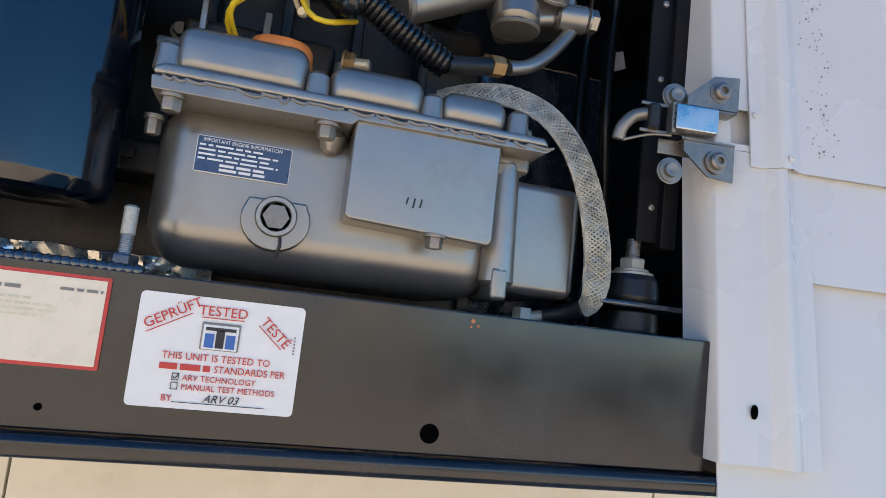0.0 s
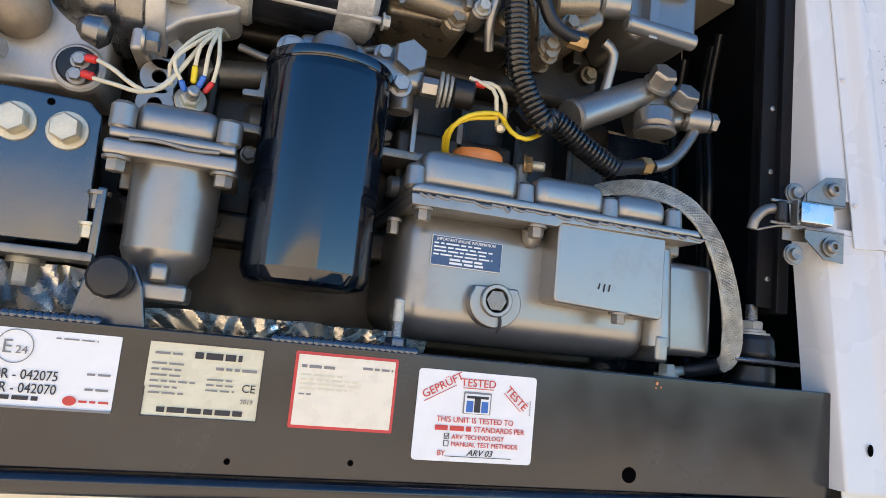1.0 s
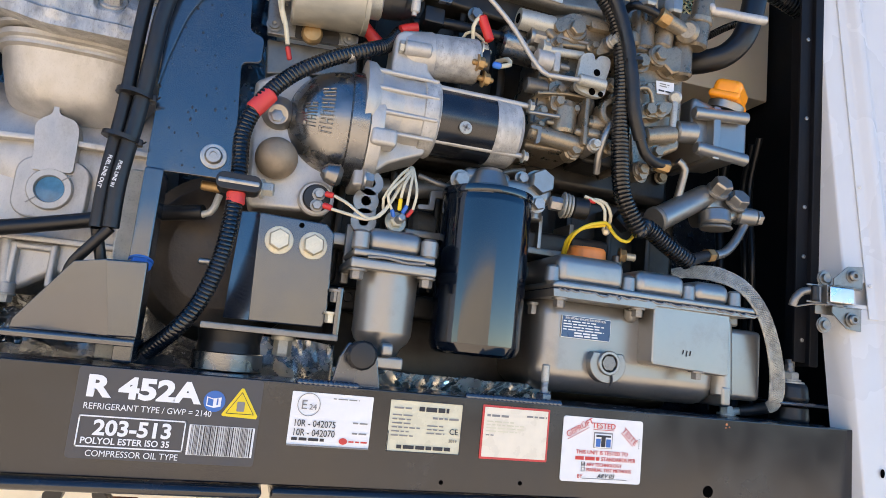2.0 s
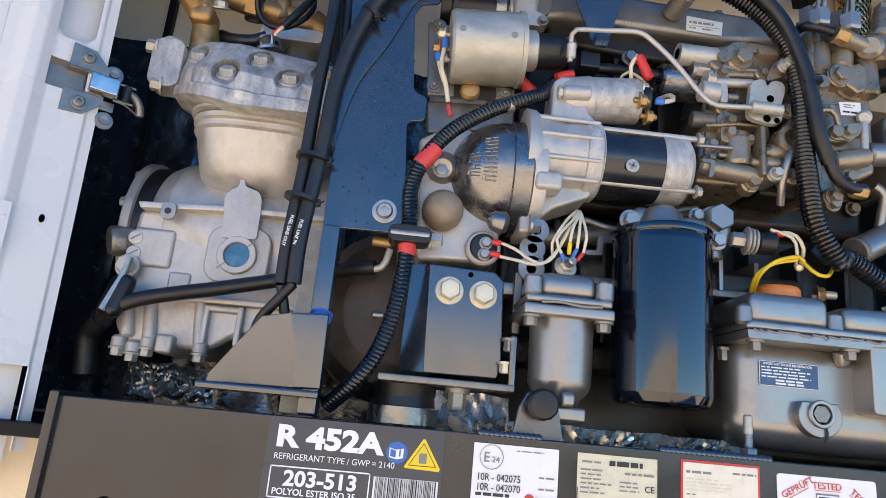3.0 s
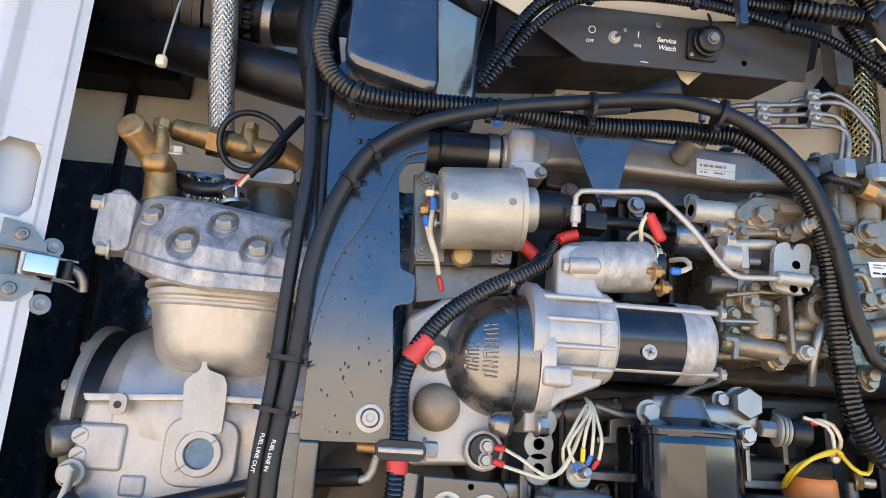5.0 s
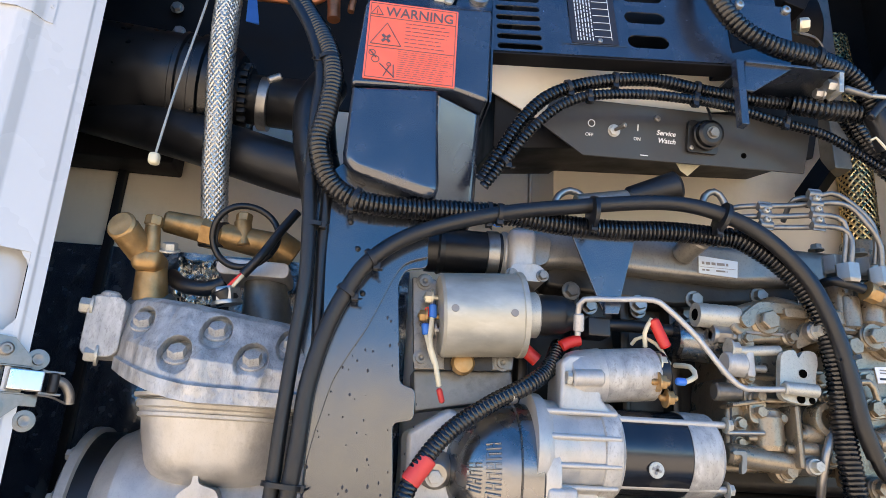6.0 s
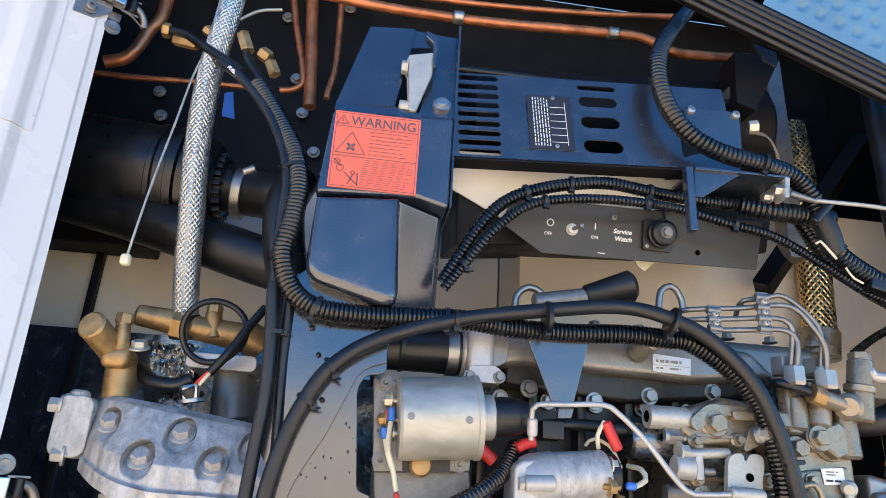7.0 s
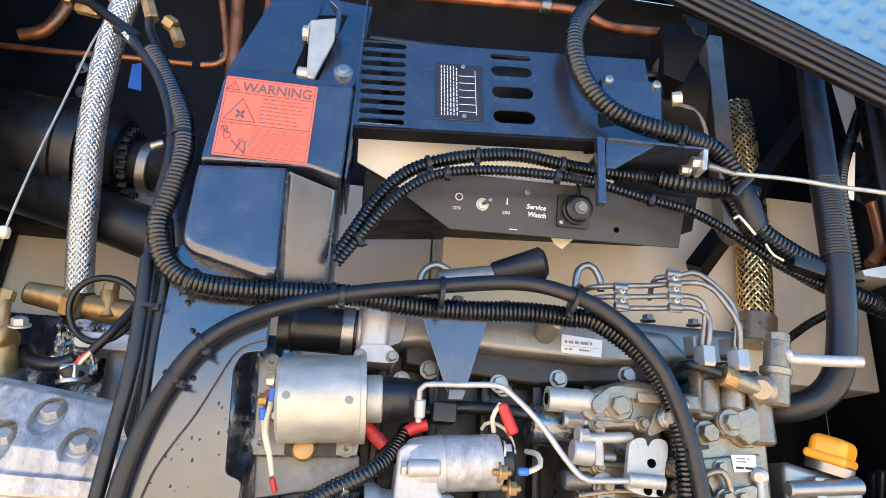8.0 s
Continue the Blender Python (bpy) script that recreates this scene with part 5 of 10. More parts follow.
# raised lettering stands as plain bars
up = ax.cross(V((0, -1, 0))).normalized()
if up.z < 0:
    up = -up
fwd = up.cross(ax).normalized()
if fwd.y > 0:
    fwd = -fwd
for s_at, h0, h1, count in ((0.027, 0.027, -0.027, 6), (0.044, 0.008, -0.020, 4)):
    r0 = dome_radius(s_at)
    slope = (dome_radius(s_at + 0.002) - dome_radius(s_at - 0.002)) / 0.004
    for i in range(count):
        h = h0 + (h1 - h0) * (i + 0.5) / count
        ang = math.asin(max(-1, min(1, h / r0)))
        radial = fwd * math.cos(ang) + up * math.sin(ang)
        n = (radial + ax * slope).normalized() if slope > 0 else (radial - ax * -slope).normalized()
        around = (up * math.cos(ang) - fwd * math.sin(ang)).normalized()
        side = around.cross(n).normalized()
        c = DC - ax * s_at + radial * r0
        m = Matrix((side, n, around)).transposed().to_4x4()
        m.translation = c
        wide = abs(h0 - h1) / count * 0.36
        b = box(-0.0075, 0.0075, -0.002, 0.0016, wide * 0.5, wide, 0.0005, 1)
        box(-0.0075, 0.0075, -0.002, 0.0016, -wide, -wide * 0.5, 0.0005, 1, b)
        box(-0.0075 if i % 2 else -0.0012, -0.0045 if i % 2 else 0.0015, -0.002, 0.00155, -wide, wide, 0.0005, 1, b)
        b.transform(m)
        part("raised_mark", b, GUN_DOME, dome)
part("flange", lathe(DC - ax * 0.002, ax, [(0, dr * 0.95), (0.002, dr * 0.99), (0.0215, dr), (0.023, dr * 0.98), (0.023, dr * 0.5)], 48), GUN_DOME, dome)
part("lug", rod((-0.288, 0.055, 2.103), (-0.265, 0.055, 2.099), 0.0105, 0.0135, bev=0.006), GUN_DOME, dome)
bolt(dome, (-0.241, 0.058, 2.102), 0.009, 0.012, d=ax, material=STEEL)
s0, s1 = along(935, 1085)
part("drive_housing", lathe(A + ax * s0, ax, [(0, 0.054), (0.010, 0.053), (0.016, 0.048), ((s1 - s0) * 0.5, 0.045), ((s1 - s0) * 0.6, 0.046), (s1 - s0, R + 0.0025)], 40), ALU, st)
for dz, dy in ((0.034, -0.036), (0.010, -0.047), (-0.016, -0.045), (-0.036, -0.034)):
    p0, p1 = A + ax * (s0 + 0.006), A + ax * (s1 - 0.004)
    part("housing_rib", rod(p0 + V((0, dy + 0.001, dz)), p1 + V((0, dy + 0.001, dz)), 0.0034, 0.0022, bev=0.001), ALU, st)
part("mount_plate", lathe(DC + ax * 0.0215, ax, [(0, dr * 0.5), (0, dr * 0.985), (0.002, dr), (0.013, dr), (0.015, dr * 0.98), (0.015, 0.02)], 48), ALU, st)
part("housing_web", plate(xz((-0.25, 0.06, 2.211), (-0.221, 0.06, 2.217), (-0.194, 0.06, 2.203), (-0.17, 0.06, 2.153), (-0.173, 0.06, 2.144), (-0.214, 0.06, 2.126), (-0.235, 0.06, 2.106), (-0.238, 0.06, 2.095), (-0.252, 0.06, 2.094)), 0.062, 0.12, 0.004, None, 3), ALU, st)
part("housing_pad", box((A + ax * (s0 + 0.010)).x, (A + ax * (s0 + 0.04)).x, 0.031, 0.06, (-0.22, 0.05, 2.138)[2], (-0.22, 0.05, 2.158)[2], 0.005, 3), ALU, st)
part("housing_collar", lathe(A + ax * (s1 - 0.022), ax, [(0, R + 0.001), (0.003, R + 0.005), (0.019, R + 0.005), (0.022, R + 0.002)], 44), ALU_CORR, st)
s0, s1 = along(1085, 1205)
part("body", lathe(A + ax * s0, ax, [(0, R), (0.001, R + 0.0003), (s1 - s0, R)], 44), BEAM_PAINT, st, "black painted starter body")
q = A + ax * along(1138, 1138)[0]
part("pole_screw", lathe((q.x, q.y - R + 0.0005, (-0.135, 0.037, 2.178)[2]), (0, -1, 0), [(0, 0.0078), (0.001, 0.0075), (0.0012, 0)], 24), ZINC, st, "grey screw head with a cross slot")
b = box(-0.0012, 0.0012, -0.0005, 0.0005, -0.0045, 0.0045, 0, 1)
box(-0.0045, 0.0045, -0.0005, 0.0005, -0.0012, 0.0012, 0, 1, b)
b.transform(Matrix.Translation((q.x, q.y - R - 0.0012, (-0.135, 0.037, 2.178)[2])) @ Matrix.Rotation(radians(20), 4, "Y"))
part("cross_slot", b, INK_GREY, st)
s0, s1 = along(1205, 1268)
part("end_cap", lathe(A + ax * s0, ax, [(0, R + 0.001), ((s1 - s0) - 0.006, R), ((s1 - s0), R - 0.007), ((s1 - s0), 0)], 44), ALU_CORR, st)
for z, y in ((0.030, -0.030), (-0.032, -0.024)):
    a0, a1 = A + ax * along(1080, 0)[0], A + ax * along(1275, 0)[0]
    part("through_bolt", rod(a0 + V((0, y, z)), a1 + V((0, y, z)), 0.0035), ALU, st)
    part("bolt", hexagon(a1 + V((0, y, z)), ax, 0.006, 0.007), ZINC, st)
# solenoid riding on top
SN, S0, S1 = V((-0.214, 0.07, 2.264)), V((-0.181, 0.07, 2.268)), V((-0.119, 0.07, 2.274))
part("solenoid_nose", lathe(SN, S0 - SN, [(0, 0), (0, 0.018), (0.004, 0.0245), (0.012, 0.027), ((S0 - SN).length + 0.004, 0.0285), ((S0 - SN).length + 0.005, 0.026)], 36), ALU, st)
part("arm_boss", rod((-0.214, 0.044, 2.261), (-0.182, 0.044, 2.263), 0.0085, bev=0.002), ALU, st)
so = part("solenoid", lathe(S0, S1 - S0, [(0, 0.026), (0.002, 0.0275), ((S1 - S0).length - 0.002, 0.0275), ((S1 - S0).length, 0.026)], 36), ALU_CORR, st, "rough zinc solenoid can")
part("solenoid_arm", plate(xz((-0.223, 0.05, 2.278), (-0.215, 0.05, 2.285), (-0.185, 0.05, 2.287), (-0.181, 0.05, 2.242), (-0.172, 0.05, 2.233), (-0.159, 0.05, 2.228), (-0.161, 0.05, 2.205), (-0.218, 0.05, 2.206), (-0.253, 0.05, 2.205), (-0.254, 0.05, 2.213), (-0.231, 0.05, 2.219), (-0.225, 0.05, 2.227)), 0.049, 0.10, 0.005, None, 3), ALU, st)
part("solenoid_cap", rod(S1, S1 + (S1 - S0).normalized() * 0.012, 0.024), PLASTIC, st)
for p, m in (((-0.111, 0.055, 2.284), GOLD_ZINC), ((-0.117, 0.045, 2.263), BRASS), ((-0.105, 0.055, 2.249), BRASS)):
    part("terminal", rod((p[0] - 0.014, p[1], p[2]), (p[0] + 0.006, p[1], p[2]), 0.0035), m, so)
    part("terminal_nut", hexagon((p[0] - 0.008, p[1], p[2]), (1, 0, 0), 0.0075, 0.009), m, so)
part("bolt", hexagon((-0.214, 0.044, 2.261), (-1, 0, 0), 0.0075, 0.006, 0.6), ZINC, st)
part("blue_crimp", rod((-0.105, 0.045, 2.265), (-0.094, 0.045, 2.265), 0.004), BLUE, st)
part("lead", tube([(-0.095, 0.045, 2.265), (-0.081, 0.05, 2.272), (-0.081, 0.06, 2.283), (-0.088, 0.08, 2.287)], 0.0028), WHITE_WIRE, st)
rc = thing("battery_lead", (-0.113, 0.08, 2.325), "red insulated battery lead connectors", "cable")
part("sleeve", rod((-0.12, 0.06, 2.331), (-0.106, 0.06, 2.301), 0.006, bev=0.002), RED, rc)
part("wire", tube([(-0.125, 0.07, 2.303), (-0.129, 0.06, 2.317), (-0.121, 0.06, 2.331)], 0.0025), WHITE_WIRE, rc)
part("sleeve", tube([(-0.259, 0.1, 2.305), (-0.25, 0.1, 2.296), (-0.235, 0.1, 2.284)], 0.0075), RED, rc)
part("sleeve", tube([(-0.214, 0.08, 2.298), (-0.205, 0.08, 2.303), (-0.194, 0.08, 2.306)], 0.0065), RED, rc)
part("wire", tube([(-0.136, 0.08, 2.306), (-0.13, 0.07, 2.313), (-0.111, 0.07, 2.305), (-0.106, 0.06, 2.288)], 0.002), WHITE_WIRE, rc)
part("clip_block", box((-0.191, 0.08, 2.331)[0], (-0.166, 0.08, 2.333)[0], 0.06, 0.09, (-0.179, 0.08, 2.308)[2], (-0.179, 0.08, 2.329)[2], 0.003), PLASTIC, rc)

# ---- fuel shut-off solenoid ----
C0, C1 = V((-0.347, 0.075, 2.320)), V((-0.260, 0.075, 2.327))
u = (C1 - C0).normalized()
h = (C1 - C0).length
cr = 0.0878 / 2
fsol = thing("stop_solenoid", C0, "large zinc-plated stop solenoid with a black rubber boot", "solenoid")
part("can", lathe(C0, u, [(0, cr - 0.003), (0.003, cr), (h * 0.93, cr), (h * 0.94, cr + 0.0015), (h, cr + 0.0015), (h, cr * 0.5)], 44), GALVANISED, fsol)
part("collar", rod(C1, C1 + u * 0.017, cr * 0.56), ZINC, fsol)
part("boot", lathe(C1 + u * 0.014, u, [(0, cr * 0.47), (0.012, cr * 0.5), (0.030, cr * 0.47), (0.042, cr * 0.36), (0.044, 0)], 32), RUBBER, fsol)
for p in ((-0.336, 0.033, 2.319), (-0.276, 0.033, 2.319)):
    part("rivet_dot", lathe((p[0], 0.075 - cr * 0.996, p[2]), (0, -1, 0), [(0, 0.0040), (0.0006, 0.0038)], 14), INK_GREY, fsol)
b = plate(xz((-0.376, 0.1, 2.365), (-0.349, 0.1, 2.364), (-0.343, 0.1, 2.292), (-0.261, 0.1, 2.287), (-0.262, 0.1, 2.271), (-0.368, 0.1, 2.265)), 0.097, 0.105, 0.002)
part("bracket", b, GUN_SATIN, fsol)
for p in ((-0.361, 0.097, 2.277), (-0.274, 0.097, 2.278), (-0.362, 0.097, 2.36)):
    part("bracket_hole", lathe((p[0], 0.0965, p[2]), (0, -1, 0), [(0, 0.009), (0.001, 0.009), (0.0012, 0.006), (0.004, 0.006), (0.004, 0.003), (0.001, 0)], 20), GUN_DARK, fsol)
# recess is a flat dark plate, with its shade put into the colour
part("recess", plate(soften(xz((-0.337, 0.096, 2.283), (-0.285, 0.096, 2.285), (-0.284, 0.096, 2.269), (-0.336, 0.096, 2.266)), 0.003, 3), 0.0955, 0.0968, 0.0003), BLOCK, fsol)
part("brass_plug", lathe((-0.317, 0.096, 2.274), (0, -1, 0), [(0, 0.0125), (0.006, 0.0125), (0.009, 0.010), (0.010, 0.005), (0.010, 0)], 24), BRASS, fsol)
for p, m in (((-0.354, 0.08, 2.339), GOLD_ZINC), ((-0.359, 0.08, 2.319), BRASS), ((-0.349, 0.08, 2.305), STEEL)):
    part("terminal", rod((p[0] - 0.010, p[1], p[2]), (p[0] + 0.014, p[1], p[2]), 0.003), m, fsol)
    part("terminal_nut", hexagon((p[0], p[1], p[2]), (-1, 0, 0), 0.0065, 0.008), m, fsol)
for a, q in (((-0.354, 0.075, 2.331), (-0.353, 0.075, 2.316)), ((-0.361, 0.075, 2.31), (-0.359, 0.075, 2.298))):
    part("crimp", rod(a, q, 0.0042), BLUE, fsol)
part("crimp", rod((-0.359, 0.078, 2.328), (-0.357, 0.078, 2.318), 0.0035), RED, fsol)
part("wire", tube([(-0.354, 0.075, 2.316), (-0.355, 0.07, 2.289), (-0.348, 0.07, 2.267), (-0.343, 0.075, 2.247)], 0.0028), WHITE_WIRE, fsol)
part("wire", tube([(-0.359, 0.075, 2.298), (-0.355, 0.07, 2.282), (-0.35, 0.07, 2.269)], 0.0022), WHITE_WIRE, fsol)
part("wire_boot", rod((-0.343, 0.075, 2.245), (-0.338, 0.08, 2.231), 0.003), RED_TAPE, fsol)
b = plate(xz((-0.367, 0.12, 2.267), (-0.259, 0.12, 2.273), (-0.255, 0.12, 2.243), (-0.363, 0.12, 2.223)), 0.115, 0.16, 0.003)
part("rear_casting", b, GUN_DARK, fsol)

# ---- intake rail ----
rl = thing("intake_manifold", (0.0, 0.12, 2.36), "silver-grey cast intake manifold with a data label", "engine part")
b = plate(xz((-0.266, 0.1, 2.437), (-0.201, 0.1, 2.443), (0.085, 0.1, 2.433), (0.118, 0.1, 2.401), (0.009, 0.1, 2.389), (-0.2, 0.1, 2.395), (-0.264, 0.1, 2.383)), 0.095, 0.18, 0.010, None, 4)
part("body", b, GUN_SATIN, rl)
# lower body takes BLOCK to colour in the dark zone under the cover
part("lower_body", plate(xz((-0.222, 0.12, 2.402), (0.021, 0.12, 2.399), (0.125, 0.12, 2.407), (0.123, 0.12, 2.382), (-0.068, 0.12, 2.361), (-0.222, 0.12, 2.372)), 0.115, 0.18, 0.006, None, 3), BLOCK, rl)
part("inlet_casting", box(-0.272, -0.240, 0.082, 0.16, 2.376, 2.430, 0.009, 4), ALU, rl)
part("inlet_lip", lathe((-0.276, 0.120, 2.405), (1, 0, 0), [(0, 0.0262), (0.002, 0.0282), (0.006, 0.0282), (0.007, 0.026)], 36), ALU, rl)
part("inlet_flange", plate(soften([(-0.276, 2.366), (-0.232, 2.366), (-0.229, 2.376), (-0.240, 2.386), (-0.270, 2.384)], 0.005, 4), 0.078, 0.15, 0.003, None, 3), ALU, rl)
part("inlet_web", plate(soften([(-0.244, 2.384), (-0.226, 2.392), (-0.222, 2.420), (-0.240, 2.428)], 0.006, 4), 0.088, 0.15, 0.003, None, 3), GUN_SATIN, rl)
bolt(rl, (-0.270, 0.078, 2.372), 0.0052, 0.007, material=GUN_SATIN)
bolt(rl, (-0.236, 0.078, 2.373), 0.0052, 0.007, material=GUN_SATIN)
q = (-0.066, 0.095, 2.418)
part("boss", rod(q, (q[0] + 0.008, 0.062, q[2] + 0.010), 0.013, 0.0125, bev=0.002), GUN_SATIN, rl)
part("boss_socket", rod((q[0] + 0.008, 0.0625, q[2] + 0.010), (q[0] + 0.0082, 0.0615, q[2] + 0.0102), 0.007, bev=0), GUN_DARK, rl)
a, c = (-0.045, 0.094, 2.417), (0.001, 0.094, 2.396)
lb = part("data_label", plate(xz((-0.045, 0.094, 2.419), (0.003, 0.094, 2.416), (0.001, 0.094, 2.396), (-0.046, 0.094, 2.398)), 0.0935, 0.0948, 0), DATA_LABEL, rl, "pale blue model label with small print")
x0, x1 = a[0], c[0]
bars(lb, x0 + 0.003, x1 - 0.010, c[2] + 0.0115, a[2] - 0.0035, 0.0931, 1, INK_GREY, rag=0.02, fill=0.55)
bars(lb, x0 + 0.003, x0 + 0.012, c[2] + 0.0045, c[2] + 0.0080, 0.0931, 1, INK_GREY, rag=0.02, fill=0.6)
bars(lb, x0 + 0.020, x0 + 0.034, c[2] + 0.0045, c[2] + 0.0080, 0.0931, 1, INK_GREY, rag=0.02, fill=0.6)
part("rule_line", strip(x0 + 0.001, x1 - 0.001, c[2] + 0.0095, c[2] + 0.0099, 0.0931), INK_GREY, lb)
for p in ((-0.112, 0.115, 2.36), (-0.043, 0.115, 2.371), (0.039, 0.115, 2.382), (-0.192, 0.115, 2.369)):
    bolt(rl, p, 0.008, 0.009, material=GUN)
inh = thing("intake_hose", (-0.315, 0.1, 2.404), "black rubber intake hose with steel band clamps", "hose")
hc, hr = V((-0.293, 0.12, 2.405)), 0.0536 / 2
hl = -0.362
part("hose", lathe((hl, 0.12, hc.z), (1, 0, 0), [(0, hr - 0.001), (-0.270 - hl, hr - 0.001)], 32), RUBBER, inh)
part("band_clamp", lathe(hc, (1, 0, 0), [(0, hr - 0.0006), (0.0005, hr + 0.0008), (-0.280 - hc.x, hr + 0.0008), (-0.280 - hc.x + 0.0005, hr - 0.0006)], 36), STEEL, inh)
part("clamp_screw", rod((hc.x + 0.007, 0.083, hc.z + hr * 0.9), (hc.x + 0.007, 0.087, hc.z + hr + 0.010), 0.006), BLUE, inh)
part("hose_band", lathe((hl + 0.012, 0.12, hc.z), (1, 0, 0), [(0, hr - 0.0015), (0.003, hr + 0.001), (0.01, hr - 0.0015)], 32), RUBBER, inh)
# ---- compressor ----
cp = thing("compressor", (-0.60, 0.25, 1.93), "weathered cast aluminium refrigeration compressor", "compressor")
b = plate(xz((-0.702, 0.165, 2.102), (-0.519, 0.165, 2.107), (-0.472, 0.165, 2.103), (-0.453, 0.165, 1.95), (-0.497, 0.165, 1.947), (-0.559, 0.165, 1.96), (-0.591, 0.165, 1.938), (-0.689, 0.165, 1.937), (-0.705, 0.165, 1.961), (-0.696, 0.165, 2.014), (-0.709, 0.165, 2.04), (-0.703, 0.165, 2.082)), 0.165, 0.36, 0.008, None, 3)
part("crankcase", b, ALU, cp)
part("upper_case", lathe((-0.700, 0.272, 2.088), (1, 0, 0), [(0, 0.070), (0.001, 0.090), (0.010, 0.098), (0.030, 0.108), (0.090, 0.1105), (0.225, 0.1105), (0.232, 0.10)], 64), ALU, cp)
b = plate(xz((-0.7, 0.155, 2.107), (-0.592, 0.155, 2.113), (-0.513, 0.155, 2.114), (-0.472, 0.155, 2.114), (-0.472, 0.155, 2.107), (-0.512, 0.155, 2.106), (-0.591, 0.155, 2.106), (-0.696, 0.155, 2.099)), 0.150, 0.20, 0.002)
part("ridge", b, ALU, cp)
b = plate(soften([(-0.596, 2.099), (-0.599, 2.124), (-0.594, 2.131), (-0.584, 2.138), (-0.5835, 2.150), (-0.583, 2.165), (-0.580, 2.165), (-0.579, 2.150), (-0.577, 2.139), (-0.559, 2.134), (-0.554, 2.124), (-0.553, 2.100), (-0.553, 2.074), (-0.595, 2.072)], 0.004, 3), 0.1470, 0.20, 0.0022, None, 3)
part("front_rib", b, ALU, cp)
p = (-0.573, 0.15, 2.053)
part("port_boss", plate(rounded(p[0] - 0.038, p[0] + 0.038, p[2] - 0.034, p[2] + 0.036, 0.020, 6), 0.152, 0.19, 0.006, None, 3), ALU, cp)
part("sight_ring", lathe((p[0], 0.153, p[2]), (0, -1, 0), [(0, 0.0235), (0.005, 0.0235), (0.0065, 0.0222), (0.0065, 0.0158), (0.005, 0.0150), (-0.006, 0.0146)], 36), ALU, cp, "steel sight glass ring")
part("sight_glass", lathe((p[0], 0.1525, p[2]), (0, -1, 0), [(0.0008, 0.0150), (0.0012, 0.0146), (0.0014, 0.0)], 28), GLASS_BLUE, cp, "blue-tinted oil sight glass")
part("ring_slot", box(p[0] + 0.010, p[0] + 0.022, 0.1462, 0.1468, p[2] + 0.014, p[2] + 0.0155, 0, 1, None, Matrix.Rotation(radians(-40), 4, "Y")), INK_GREY, cp)
part("ring_slot", box(p[0] - 0.022, p[0] - 0.010, 0.1462, 0.1468, p[2] - 0.0155, p[2] - 0.014, 0, 1, None, Matrix.Rotation(radians(-40), 4, "Y")), INK_GREY, cp)
# raised panels on the lower casting
part("raised_panel", box(-0.701, -0.652, 0.1595, 0.18, 2.030, 2.078, 0.005, 3), ALU, cp)
part("raised_panel", box(-0.652, -0.625, 0.1622, 0.18, 2.006, 2.028, 0.004, 3), ALU, cp)
b = box(-0.602, -0.594, 0.155, 0.18, 1.945, 1.992, 0.003, 3)
box(-0.563, -0.555, 0.155, 0.18, 1.945, 1.993, 0.003, 3, b)
box(-0.598, -0.558, 0.1555, 0.18, 1.984, 1.992, 0.003, 3, b)
part("panel_frame", b, ALU, cp)
part("square_boss", box(-0.648, -0.628, 0.150, 0.19, 1.930, 1.952, 0.004, 3), ALU, cp)
for x0, z0, z1 in ((-0.664, 1.940, 1.994), (-0.606, 1.940, 1.996), (-0.690, 1.945, 1.990)):
    part("column_rib", rod((x0 + 0.006, 0.163, z0), (x0 - 0.002, 0.163, z1), 0.0085, 0.0075, bev=0.003), ALU, cp)
part("lower_flange", plate(xz((-0.689, 0.16, 1.998), (-0.604, 0.16, 2), (-0.459, 0.16, 2.001), (-0.458, 0.16, 1.994), (-0.602, 0.16, 1.993), (-0.688, 0.16, 1.991)), 0.150, 0.20, 0.002), ALU, cp)
for q in ((-0.692, 0.15, 1.933), (-0.675, 0.15, 1.928), (-0.659, 0.15, 1.935), (-0.599, 0.15, 1.934)):
    part("lower_boss", rod((q[0], 0.162, q[2] - 0.002), (q[0], 0.162, q[2] + 0.014), 0.0085, bev=0.003), ALU, cp)
    part("bolt", hexagon((q[0], 0.162, q[2]), (0, 0, -1), 0.0075, 0.010), ZINC, cp)
q = (-0.661, 0.148, 2.097)
part("eye_tab", plate(rounded(q[0] - 0.009, q[0] + 0.009, q[2] - 0.010, q[2] + 0.012, 0.007), 0.145, 0.150, 0.001), STEEL, cp)
part("eye_hole", lathe((q[0], 0.1448, q[2]), (0, -1, 0), [(0, 0.004), (0.0004, 0.004)], 14), INK, cp)
for q in ((-0.697, 0.163, 2.064), (-0.696, 0.163, 2.045)):
    part("slot_plug", lathe((q[0], 0.1605, q[2]), (0, -1, 0), [(0, 0.0085), (0.002, 0.0085), (0.003, 0.007)], 20), ALU, cp)
    part("plug_slot", box(q[0] - 0.006, q[0] + 0.006, 0.1568, 0.1576, q[2] - 0.0008, q[2] + 0.0008, 0, 1, None, Matrix.Rotation(radians(-35), 4, "Y")), INK_GREY, cp)
